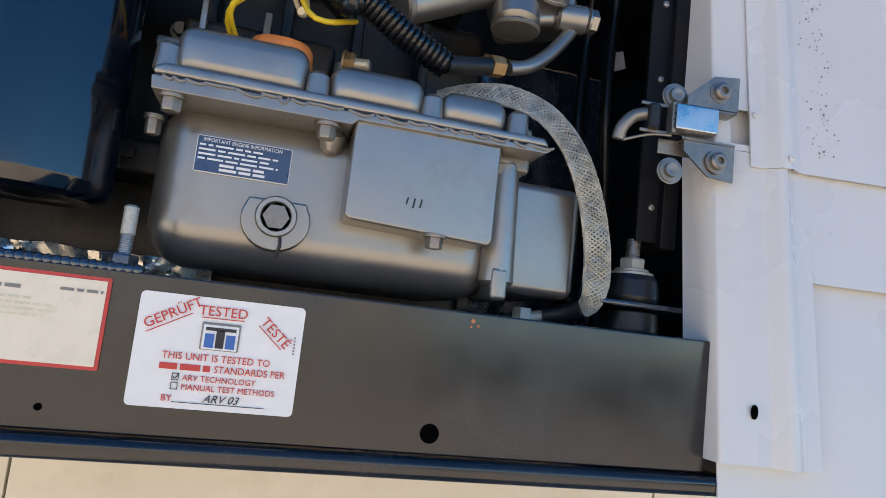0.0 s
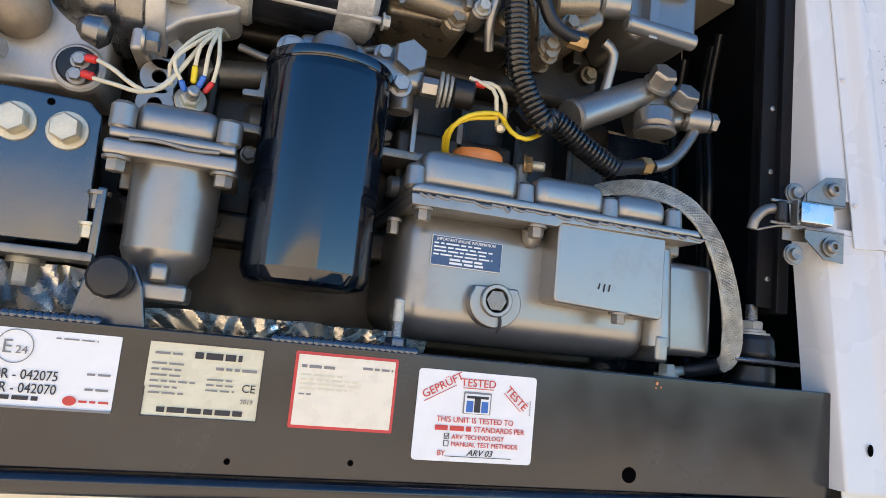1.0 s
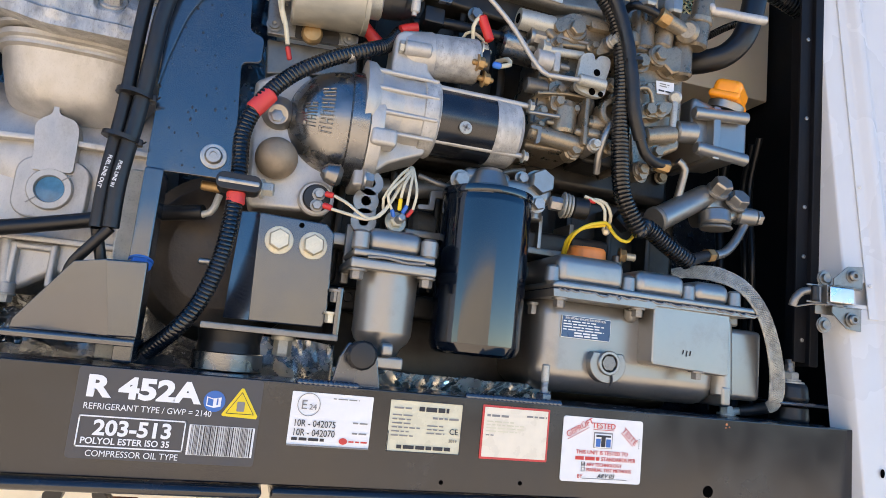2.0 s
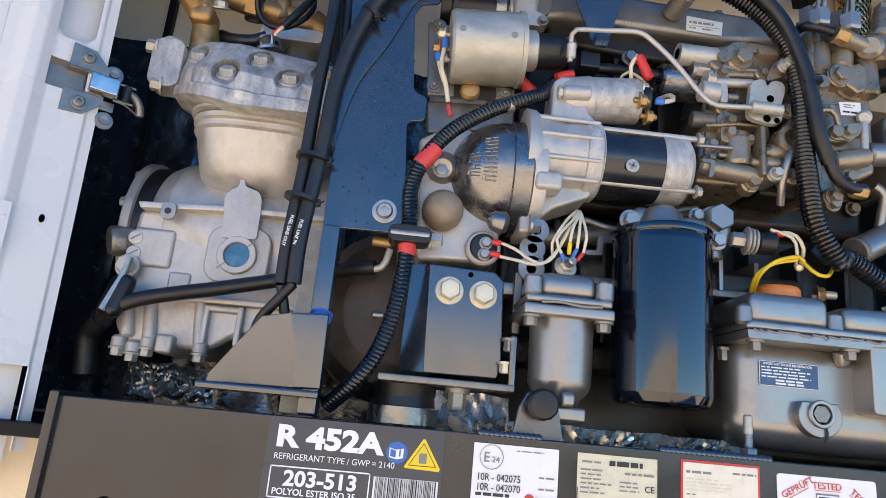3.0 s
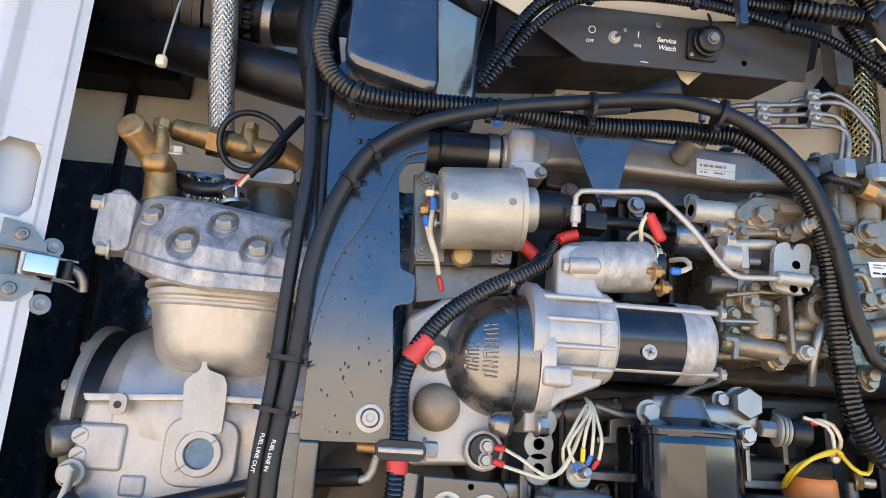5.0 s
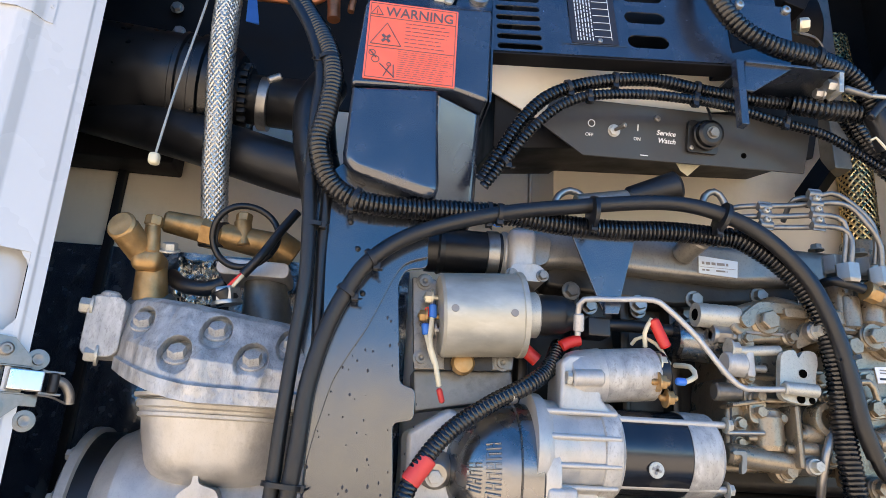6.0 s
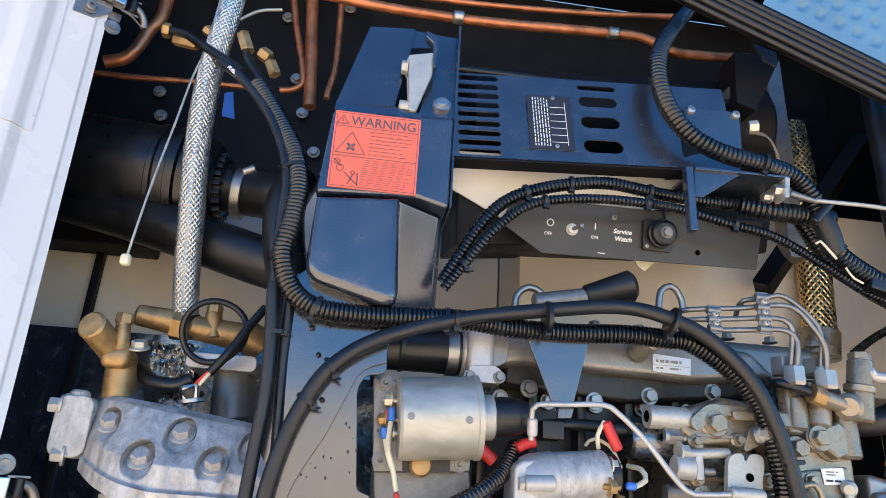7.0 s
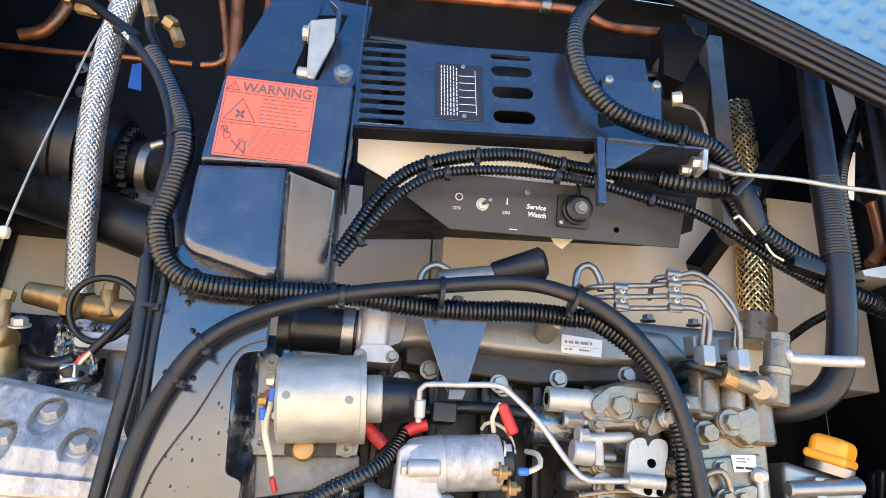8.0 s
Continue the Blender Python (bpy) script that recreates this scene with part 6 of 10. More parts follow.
# left end bell: band, ring and bolts
e = (-0.701, 0.23, 2.092)
er = 0.2114 / 2
xx = (-0.679, 0.2, 2.141)[0]
part("seal_band", lathe((xx - 0.012, 0.275, e[2]), (-1, 0, 0), [(-0.02, er * 0.90), (0.028, er * 0.90)], 44), RUBBER, cp)
part("end_flange", lathe((xx + 0.012, 0.275, e[2]), (-1, 0, 0), [(0, er * 0.80), (0.004, er * 0.90), (0.018, er * 0.92), (0.022, er * 0.88), (0.022, er * 0.7)], 44), ALU, cp)
part("end_ring", lathe((xx - 0.036, 0.275, e[2]), (-1, 0, 0), [(0, er * 0.88), (0.002, er * 0.95), (0.012, er * 0.95), (0.016, er * 0.88), (0.020, er * 0.6), (0.021, 0)], 44), ALU, cp)
for ang in (-20, 15, 50, -60):
    part("bolt", hexagon((xx - 0.051, 0.275 - er * 0.83 * math.cos(radians(ang)), e[2] + er * 0.83 * math.sin(radians(ang))), (-1, 0, 0), 0.0065, 0.007), ALU, cp)
q = (-0.728, 0.17, 2.069)
part("large_plug", lathe((-0.706, 0.180, 2.064), (-0.8, -0.55, -0.25), [(0, 0.017), (0.012, 0.0175), (0.014, 0.0185), (0.026, 0.0185), (0.029, 0.016), (0.029, 0)], 8), GUN_SATIN, cp)
# cylinder and head
hx0, hx1 = -0.655, -0.485
cx = (hx0 + hx1) / 2
w = hx1 - hx0
zt, zb = 2.222, 2.151
b = bmesh.new()
rows = []
for u, k, d in ((-0.06, 1.03, 0.103), (-0.01, 1.03, 0.103), (0.0, 0.96, 0.118), (0.035, 0.96, 0.118), (0.045, 1.0, 0.109), (0.13, 1.0, 0.109), (0.155, 0.975, 0.114), (0.20, 0.97, 0.115), (0.215, 0.985, 0.112), (0.26, 0.985, 0.112), (0.28, 0.955, 0.119), (0.34, 0.95, 0.120), (0.5, 0.94, 0.124), (0.7, 0.905, 0.129), (0.85, 0.885, 0.133), (0.95, 0.87, 0.138), (1.02, 0.845, 0.143), (1.09, 0.80, 0.150), (1.15, 0.74, 0.158), (1.2, 0.66, 0.167), (1.24, 0.55, 0.178)):
    z = zt + (zb - zt) * u
    ring = []
    for i in range(33):
        a = math.pi * (1 + i / 32)
        x, y = math.cos(a), math.sin(a)
        q = (abs(x) ** 3.2 + abs(y) ** 3.2) ** (-1 / 3.2)
        ring.append(b.verts.new((cx + k * w / 2 * x * q, d + 0.075 + 0.075 * y * q, z)))
    ring.append(b.verts.new((cx + k * w / 2, d + 0.2, z)))
    ring.append(b.verts.new((cx - k * w / 2, d + 0.2, z)))
    rows.append(ring)
for r, s2 in zip(rows, rows[1:]):
    for i in range(len(r)):
        j = (i + 1) % len(r)
        b.faces.new((r[i], r[j], s2[j], s2[i]))
b.faces.new(rows[0])
b.faces.new(rows[-1][::-1])
bmesh.ops.recalc_face_normals(b, faces=b.faces[:])
part("cylinder", b, ALU, cp)
ch = thing("cylinder_head", (cx, 0.2, zt), "corroded cast aluminium compressor head with recessed bolts", "compressor part")
# the casting: an upright skirt that leans back above, with spot faces for five bolts
xl, xr = -0.686, -0.480
z0h = 2.216
zl, zr = 2.334, 2.306
seats = [((-0.659, 0.132, 2.298), 0.0150), ((-0.609, 0.096, 2.262), 0.0160), ((-0.575, 0.108, 2.29), 0.0150), ((-0.533, 0.09, 2.26), 0.0160), ((-0.496, 0.105, 2.281), 0.0150)]


def head_front(u, v):
    """The front of the head at u across and v up."""
    x = xl + (xr - xl) * u
    low = z0h + 0.034 * max(0, 1 - u / 0.5) ** 1.6
    z = low + (zl + (zr - zl) * u - low) * v
    lean = 0.040 - 0.022 * max(0, 1 - u / 0.3)
    y = 0.088 + 0.070 * max(0, 1 - u / 0.42) ** 2 + (lean * (v - 0.40) / 0.60 if v > 0.40 else 0.0)
    if v > 0.93:
        y += 0.10 * (v - 0.93)
    # a swelling between the front bolts and beside them
    for c, wd, hgt in ((0.50, 0.045, 0.006), (0.17, 0.03, 0.003), (0.80, 0.03, 0.003)):
        y -= hgt * math.exp(-((u - c) / wd) ** 2) * max(0, 1 - ((v - 0.36) / 0.30) ** 2)
    if v < 0.18:
        y -= 0.006 * min(1, (0.18 - v) / 0.03)
    for p, r in seats:
        d = math.hypot(x - p[0], (z - p[2]) * 0.82)
        floor = p[1] + 0.011 + (z - p[2]) * 0.95
        if d < r * 1.08 and floor > y:
            k = min(1, max(0, (r * 1.08 - d) / (r * 0.14)))
            y += (floor - y) * k * k * (3 - 2 * k)
    return Vector((x, y + 0.0007 * noise.noise((x * 150, z * 150, 4)) + 0.0012 * noise.noise((x * 40, z * 40, 9)), z))


b = bmesh.new()
nu, nv = 190, 80
grid = [[b.verts.new(head_front(i / nu, k / nv)) for i in range(nu + 1)] for k in range(nv + 1)]
for k in range(nv):
    for i in range(nu):
        b.faces.new((grid[k][i], grid[k][i + 1], grid[k + 1][i + 1], grid[k + 1][i]))
edge = [e for e in b.edges if e.is_boundary]
ext = bmesh.ops.extrude_edge_only(b, edges=edge)["geom"]
for v in ext:
    if isinstance(v, bmesh.types.BMVert):
        v.co.y = 0.19 if v.co.x < xl + 0.05 else 0.30
bmesh.ops.recalc_face_normals(b, faces=b.faces[:])
if sum(f.normal.y for f in b.faces) > 0:
    bmesh.ops.reverse_faces(b, faces=b.faces[:])
part("head", b, ALU_CORR, ch, smooth=55)
for p, r in seats:
    part("bolt", hexagon((p[0], p[1] + 0.0108, p[2]), (0, -0.72, 0.69), 0.0098, 0.0110, 1.4, spin=0.4), ALU_CORR, ch)
q0, q1 = (-0.723, 0.15, 2.328), (-0.683, 0.15, 2.261)
part("end_cover", plate(rounded(q0[0], q1[0], q1[2], q0[2], 0.012, 5), 0.150, 0.185, 0.006, None, 3), ALU_CORR, ch)
for q in ((-0.723, 0.15, 2.316), (-0.708, 0.15, 2.264)):
    part("bolt", hexagon((q[0] + 0.004, 0.158, q[2]), (-1, -0.25, 0), 0.009, 0.014), ZINC, ch)
for q in ((-0.706, 0.15, 2.331), (-0.713, 0.15, 2.326)):
    part("lug", rod((q[0], 0.165, q[2] - 0.012), (q[0], 0.165, q[2] + 0.004), 0.011, bev=0.003), ALU_CORR, ch)

# valves on the head
v1 = thing("service_valve", (-0.668, 0.17, 2.359), "aged brass service valve with a capped stem", "valve", "brass service valves")
part("base", rod((-0.662, 0.21, 2.279), (-0.672, 0.19, 2.340), 0.028, 0.026, bev=0.004), GUN_SATIN, v1)
part("neck", rod((-0.670, 0.185, 2.330), (-0.674, 0.18, 2.372), 0.020, 0.017, bev=0.003), BRASS, v1)
part("body", box(-0.692, -0.658, 0.152, 0.195, 2.362, 2.388, 0.010, 4), BRASS, v1)
part("stem_cap", rod((-0.683, 0.17, 2.383), (-0.7, 0.14, 2.405), 0.0155, 0.0165, bev=0.003), BRASS, v1)
part("cap_end", rod((-0.7, 0.141, 2.405), (-0.702, 0.134, 2.406), 0.0168, bev=0.003), BRASS, v1)
part("gauge_port", rod((-0.67, 0.16, 2.382), (-0.675, 0.16, 2.414), 0.0085), BRASS, v1)
part("port_cap", hexagon((-0.675, 0.16, 2.413), (0.05, 0, 1), 0.0105, 0.014, 0.8), BRASS, v1)
bolt(v1, (-0.653, 0.165, 2.388), 0.009, 0.01, d=(0, -0.5, 1), material=ZINC)
v2 = thing("service_valve", (-0.574, 0.22, 2.418), "aged brass service valve with a long hexagon cap", "valve", "brass service valves")
part("stem_cap", rod((-0.68, 0.21, 2.439), (-0.626, 0.22, 2.434), 0.0135, 0.0165, bev=0.003), BRASS, v2)
part("hexagon", lathe((-0.634, 0.218, 2.434), V((-0.615, 0.22, 2.431)) - V((-0.634, 0.218, 2.434)), [(0, 0.0215), (0.016, 0.0215), (0.018, 0.019)], 6), BRASS, v2)
part("body", rod((-0.615, 0.22, 2.431), (-0.542, 0.24, 2.426), 0.0155, 0.019, bev=0.003), BRASS, v2)
part("neck", rod((-0.582, 0.222, 2.418), (-0.588, 0.222, 2.452), 0.011), BRASS, v2)
part("port_cap", hexagon((-0.587, 0.222, 2.446), (0, 0, 1), 0.0105, 0.016, 0.8), BRASS, v2)
part("outlet", rod((-0.55, 0.24, 2.432), (-0.523, 0.25, 2.418), 0.022), BRASS, v2)
part("flange", plate(rounded((-0.607, 0.22, 2.386)[0], (-0.52, 0.22, 2.394)[0], (-0.559, 0.22, 2.376)[2], (-0.563, 0.22, 2.396)[2], 0.008), 0.20, 0.27, 0.005, None, 3), ALU, v2)
part("column", rod((-0.542, 0.24, 2.316), (-0.553, 0.24, 2.383), 0.032, 0.026, bev=0.004), GUN_DARK, v2)
sw = thing("cutout_switch", (-0.579, 0.16, 2.338), "black pressure switch with a coiled cable", "switch")
part("hexagon", hexagon((-0.579, 0.16, 2.33), (-0.2, -0.1, 1), 0.016, 0.02, 1.1), STEEL, sw)
part("body", rod((-0.578, 0.16, 2.333), (-0.586, 0.155, 2.347), 0.014), PLASTIC, sw)
part("wire", tube([(-0.584, 0.155, 2.342), (-0.576, 0.15, 2.353), (-0.565, 0.15, 2.366)], 0.0022), RED, sw)
part("wire", tube([(-0.58, 0.155, 2.341), (-0.571, 0.148, 2.353), (-0.562, 0.15, 2.367)], 0.0022), WHITE_WIRE, sw)
part("cable", tube([(-0.565, 0.15, 2.364), (-0.547, 0.15, 2.389), (-0.531, 0.16, 2.423), (-0.516, 0.17, 2.452)], 0.0055), RUBBER, sw)
loop = [((-0.574, 0.18, 2.419)[0] + 0.0385 * math.cos(a), 0.18 + 0.006 * math.sin(2 * a), (-0.574, 0.18, 2.419)[2] + 0.0385 * math.sin(a)) for a in [i * 2 * math.pi / 18 - 0.6 for i in range(19)]]
part("cable_coil", tube(loop, 0.004), RUBBER, sw)
part("cable", tube([(-0.656, 0.2, 2.368), (-0.635, 0.18, 2.353), (-0.606, 0.17, 2.349), (-0.588, 0.17, 2.357)], 0.009), RUBBER, sw)

# ---- compressor drain line and its clamp ----
dl = thing("rubber_line", (-0.559, 0.13, 2.005), "black rubber line clamped beside the compressor", "hose")
part("line", tube([(-0.713, 0.15, 1.961), (-0.682, 0.125, 1.978), (-0.647, 0.125, 1.991), (-0.58, 0.13, 2.008), (-0.514, 0.13, 2.025), (-0.462, 0.11, 2.036), (-0.405, 0.09, 2.043)], 0.0085, 16), RUBBER, dl)
part("steel_end", tube([(-0.413, 0.09, 2.039), (-0.397, 0.085, 2.044), (-0.391, 0.085, 2.064)], 0.004), ZINC, dl)
part("hook", tube([(-0.711, 0.15, 1.964), (-0.732, 0.17, 1.945), (-0.73, 0.18, 1.901)], 0.013, 14), RUBBER, dl)
k0, k1 = V((-0.688, 0.135, 2.012)), V((-0.697, 0.125, 1.962))
kd = (k1 - k0).normalized()
m = aim((k0 + k1) / 2, kd)
b = box(-0.017, 0.017, -0.010, 0.010, -(k1 - k0).length / 2, (k1 - k0).length / 2, 0.008, 3)
b.transform(m)
part("clamp_pad", b, RUBBER, dl)
b = tube([k0 + V((0.004, -0.0115, 0.02)), k0 + V((0.002, -0.013, 0)), (k0 + k1) / 2 + V((0.0, -0.0135, 0)), k1 + V((0.0, -0.013, 0.006))], 0.0045, 8, flat=0.3)
part("clamp_strap", b, STEEL, dl)
bolt(dl, (-0.697, 0.155, 2.027), 0.0105, 0.014, material=ZINC)

# ---- navy support plate, leg and bracket ----
pl = thing("support_plate", (-0.42, 0.05, 1.88), "tall glossy navy-black support plate, bolted on a leg", "bracket")
def bowed(ps, r=0.006):
    return soften(ps, r, 5)


b = plate(bowed([(-0.465, 2.074), (-0.380, 2.076), (-0.381, 2.120), (-0.388, 2.207), (-0.368, 2.211), (-0.368, 2.240), (-0.384, 2.245), (-0.393, 2.345), (-0.386, 2.360), (-0.364, 2.364), (-0.366, 2.470), (-0.448, 2.485), (-0.478, 2.455), (-0.470, 2.355), (-0.465, 2.228)]), 0.055, 0.060, 0.0015)
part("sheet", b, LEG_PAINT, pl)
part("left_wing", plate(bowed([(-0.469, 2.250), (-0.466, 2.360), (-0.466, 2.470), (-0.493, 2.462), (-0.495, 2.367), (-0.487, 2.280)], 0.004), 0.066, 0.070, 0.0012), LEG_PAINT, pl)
ridge = [(-0.466, 2.160), (-0.461, 2.190), (-0.456, 2.212), (-0.448, 2.243), (-0.435, 2.270), (-0.421, 2.295), (-0.408, 2.325), (-0.397, 2.351), (-0.389, 2.363), (-0.380, 2.369), (-0.365, 2.374)]
line = spline([(x, 0.0, z) for x, z in ridge], 0.006)
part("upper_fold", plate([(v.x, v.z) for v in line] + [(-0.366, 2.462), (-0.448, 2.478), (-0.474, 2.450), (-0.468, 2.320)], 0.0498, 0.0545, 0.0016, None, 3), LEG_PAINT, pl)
for x, z in ((-0.447, 2.404), (-0.437, 2.376), (-0.428, 2.330)):
    part("tie_anchor", rod((x, 0.0499, z), (x + 0.001, 0.047, z + 0.001), 0.0032, 0.0022), PLASTIC, pl)
part("edge_fold", box((-0.384, 0.055, 2.117)[0], (-0.381, 0.055, 2.117)[0] + 0.002, 0.052, 0.085, (-0.381, 0.055, 2.076)[2], (-0.384, 0.055, 2.117)[2], 0.001), LEG_PAINT, pl)
p = (-0.401, 0.055, 2.098)
part("washer", lathe((p[0], 0.0545, p[2]), (0, -1, 0), [(0, 0.0135), (0.002, 0.0135), (0.0026, 0.0125)], 28), STEEL, pl)
part("bolt", lathe((p[0], 0.0522, p[2]), (0, -1, 0), [(0, 0.0095), (0.003, 0.0090), (0.0045, 0.0075), (0.0045, 0.004), (0.003, 0.0035), (0.003, 0)], 12), STEEL, pl)
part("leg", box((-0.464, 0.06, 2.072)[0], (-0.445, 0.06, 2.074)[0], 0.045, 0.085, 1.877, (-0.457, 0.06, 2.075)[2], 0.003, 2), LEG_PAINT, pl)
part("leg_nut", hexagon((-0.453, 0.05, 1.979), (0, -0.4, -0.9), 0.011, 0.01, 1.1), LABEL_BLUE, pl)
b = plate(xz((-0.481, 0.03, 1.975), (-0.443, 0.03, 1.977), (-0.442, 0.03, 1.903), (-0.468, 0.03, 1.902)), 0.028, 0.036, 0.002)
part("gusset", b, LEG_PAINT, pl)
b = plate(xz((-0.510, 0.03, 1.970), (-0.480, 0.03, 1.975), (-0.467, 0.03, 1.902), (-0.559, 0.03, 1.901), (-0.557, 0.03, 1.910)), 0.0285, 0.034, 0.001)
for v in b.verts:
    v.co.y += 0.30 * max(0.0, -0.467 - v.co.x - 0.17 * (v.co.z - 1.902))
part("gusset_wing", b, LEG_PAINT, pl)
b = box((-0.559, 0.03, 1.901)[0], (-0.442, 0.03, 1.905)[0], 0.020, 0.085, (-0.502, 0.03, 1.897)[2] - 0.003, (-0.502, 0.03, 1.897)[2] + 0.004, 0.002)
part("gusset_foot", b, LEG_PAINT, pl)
part("side_post", box((-0.489, 0.1, 2.034)[0], (-0.467, 0.1, 2.036)[0], 0.095, 0.11, 1.877, (-0.489, 0.1, 2.08)[2], 0.002), ZINC, pl)
# rain drops dried on the plate
rng = random.Random(5)
b = bmesh.new()
for i in range(70):
    x = (-0.437, 0.055, 2.201)[0] + rng.gauss(0.015, 0.022)
    z = rng.uniform((-0.425, 0.055, 2.083)[2], (-0.45, 0.055, 2.318)[2])
    bmesh.ops.create_uvsphere(b, u_segments=7, v_segments=5, radius=rng.uniform(0.0004, 0.0012), matrix=Matrix.Translation((x, 0.0547, z)) @ Matrix.Diagonal((1, 0.3, rng.uniform(1, 2.2), 1)))
drops = part("dried_drops", b, INK, pl, "small dried rain drops")
tagged(drops, kind="stuff")

# brown flywheel housing seen between leg and mount
fw = thing("flywheel_housing", (-0.37, 0.16, 1.95), "dull brown flywheel housing behind the leg", "engine part")
q = (-0.389, 0.13, 1.997)
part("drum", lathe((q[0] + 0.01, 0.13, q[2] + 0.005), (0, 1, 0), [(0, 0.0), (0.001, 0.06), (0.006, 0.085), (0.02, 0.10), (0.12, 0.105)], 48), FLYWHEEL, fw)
part("bleed_nipple", rod((-0.403, 0.09, 1.99), (-0.389, 0.09, 1.99), 0.0035), STEEL, fw)
part("brass_tee", rod((-0.412, 0.085, 2.072), (-0.39, 0.085, 2.071), 0.0055), BRASS, fw)

# ---- hoses on the plate ----
def clip(parent, p, r, d, name="cable_tie"):
    """A cable tie round a hose of radius r that runs along d."""
    b = lathe(V(p) - V(d).normalized() * 0.0022, d, [(0, r), (0, r + 0.0014), (0.0044, r + 0.0014), (0.0044, r)], 22)
    t = part(name, b, PLASTIC, parent)
    side = V(d).cross(V((0, -1, 0))).normalized()
    part("tie_head", box(p[0] + side.x * r - 0.0035, p[0] + side.x * r + 0.0035, p[1] - 0.006, p[1] + 0.002, p[2] + side.z * r - 0.0035, p[2] + side.z * r + 0.0035, 0.001), PLASTIC, t)
    far = V(p) + side * (r + 0.002) + V((0, -0.003, 0))
    part("tie_tail", tube([far, far + side * 0.003 + V((0, -0.003, 0)), far + side * 0.005 + V(d).normalized() * 0.002 + V((0, -0.005, 0))], 0.0015, 6, step=0.003, flat=0.5), PLASTIC, t)
    return t


arch = [(-0.485, 0.045, 2.007), (-0.485, 0.045, 2.057), (-0.479, 0.045, 2.121), (-0.474, 0.042, 2.182), (-0.471, 0.04, 2.234), (-0.461, 0.038, 2.283), (-0.446, 0.036, 2.323), (-0.422, 0.034, 2.362), (-0.376, 0.034, 2.395), (-0.294, 0.036, 2.424), (-0.193, 0.036, 2.444), (-0.109, 0.034, 2.455), (-0.055, 0.024, 2.444), (-0.007, 0.02, 2.42), (0.033, 0.016, 2.376), (0.055, 0.014, 2.323), (0.066, 0.014, 2.274), (0.073, 0.016, 2.232), (0.087, 0.022, 2.202)]
ah = thing("fuel_line", arch[9], "thick smooth black fuel line arching over the engine", "hose", "fuel lines")
part("hose", tube(arch, 0.0082, 18), RUBBER, ah)
part("sleeve_end", tube([arch[-1], (0.098, 0.026, 2.186), (0.116, 0.03, 2.179), (0.136, 0.035, 2.181)], 0.0065), RUBBER, ah)
part("fitting", lathe((0.12, 0.035, 2.179), (1, 0, -0.1), [(0, 0.0085), (0.016, 0.0085), (0.018, 0.007)], 6), BRASS, ah)
part("tail", tube([arch[0], (-0.501, 0.05, 1.987), (-0.517, 0.06, 1.966), (-0.525, 0.08, 1.939)], 0.0055), RUBBER, ah)
text(ah, "FUEL LINE IN", 0.0048, (-0.486, 0.036, 2.075)[0], 0.0362, (-0.486, 0.03, 2.074)[2], WHITE_INK, slope=-99, bold=0.012)
out = [(-0.498, 0.048, 2.006), (-0.498, 0.048, 2.056), (-0.493, 0.048, 2.134), (-0.491, 0.046, 2.205), (-0.488, 0.044, 2.271), (-0.485, 0.042, 2.346), (-0.492, 0.042, 2.441), (-0.492, 0.046, 2.45), (-0.495, 0.048, 2.516), (-0.495, 0.05, 2.573), (-0.511, 0.06, 2.628), (-0.539, 0.075, 2.681), (-0.579, 0.09, 2.73), (-0.612, 0.11, 2.76)]
oh = thing("fuel_line", out[4], "long smooth black fuel line beside the plate", "hose", "fuel lines")
part("hose", tube(out, 0.0070, 16), RUBBER, oh)
part("tail", tube([out[0], (-0.495, 0.055, 1.992), (-0.489, 0.06, 1.967), (-0.486, 0.07, 1.942)], 0.0055), RUBBER, oh)
text(oh, "FUEL LINE OUT", 0.0050, (-0.497, 0.04, 2.079)[0], 0.0406, (-0.495, 0.036, 2.079)[2], WHITE_INK, slope=-99, bold=0.012)
text(oh, "FUEL LINE OUT", 0.0062, (-0.596, 0.08, 2.74)[0], 0.086, (-0.597, 0.08, 2.738)[2], WHITE_INK, slope=-42, bold=0.03)
in2 = [(-0.484, 0.05, 2.491), (-0.475, 0.05, 2.449), (-0.473, 0.052, 2.366), (-0.467, 0.052, 2.276)]
ln2 = thing("thin_line", in2[1], "thin black line behind the fuel lines", "hose")
part("hose", tube(in2, 0.006), RUBBER, ln2)
for p, d in (((-0.484, 0.046, 2.146), (0.1, 0, 1)), ((-0.49, 0.047, 2.099), (0.15, 0, 1)), ((-0.483, 0.044, 2.395), (0, 0, 1))):
    clip(oh, p, 0.0175 if p[2] < 2.3 else 0.009, d)
clip(ah, (-0.422, 0.034, 2.362), 0.0098, (0.7, 0, 0.5))
clip(ah, (-0.443, 0.036, 2.327), 0.0098, (0.5, 0, 0.8))
clip(ah, (-0.294, 0.036, 2.424), 0.0098, (1, 0, 0))
clip(ah, (-0.193, 0.036, 2.435), 0.0175, (1, 0, 0))
clip(ah, (-0.053, 0.026, 2.439), 0.0175, (0.9, 0, -0.3))
clip(ah, (0.068, 0.016, 2.297), 0.0098, (0.2, 0, -1))

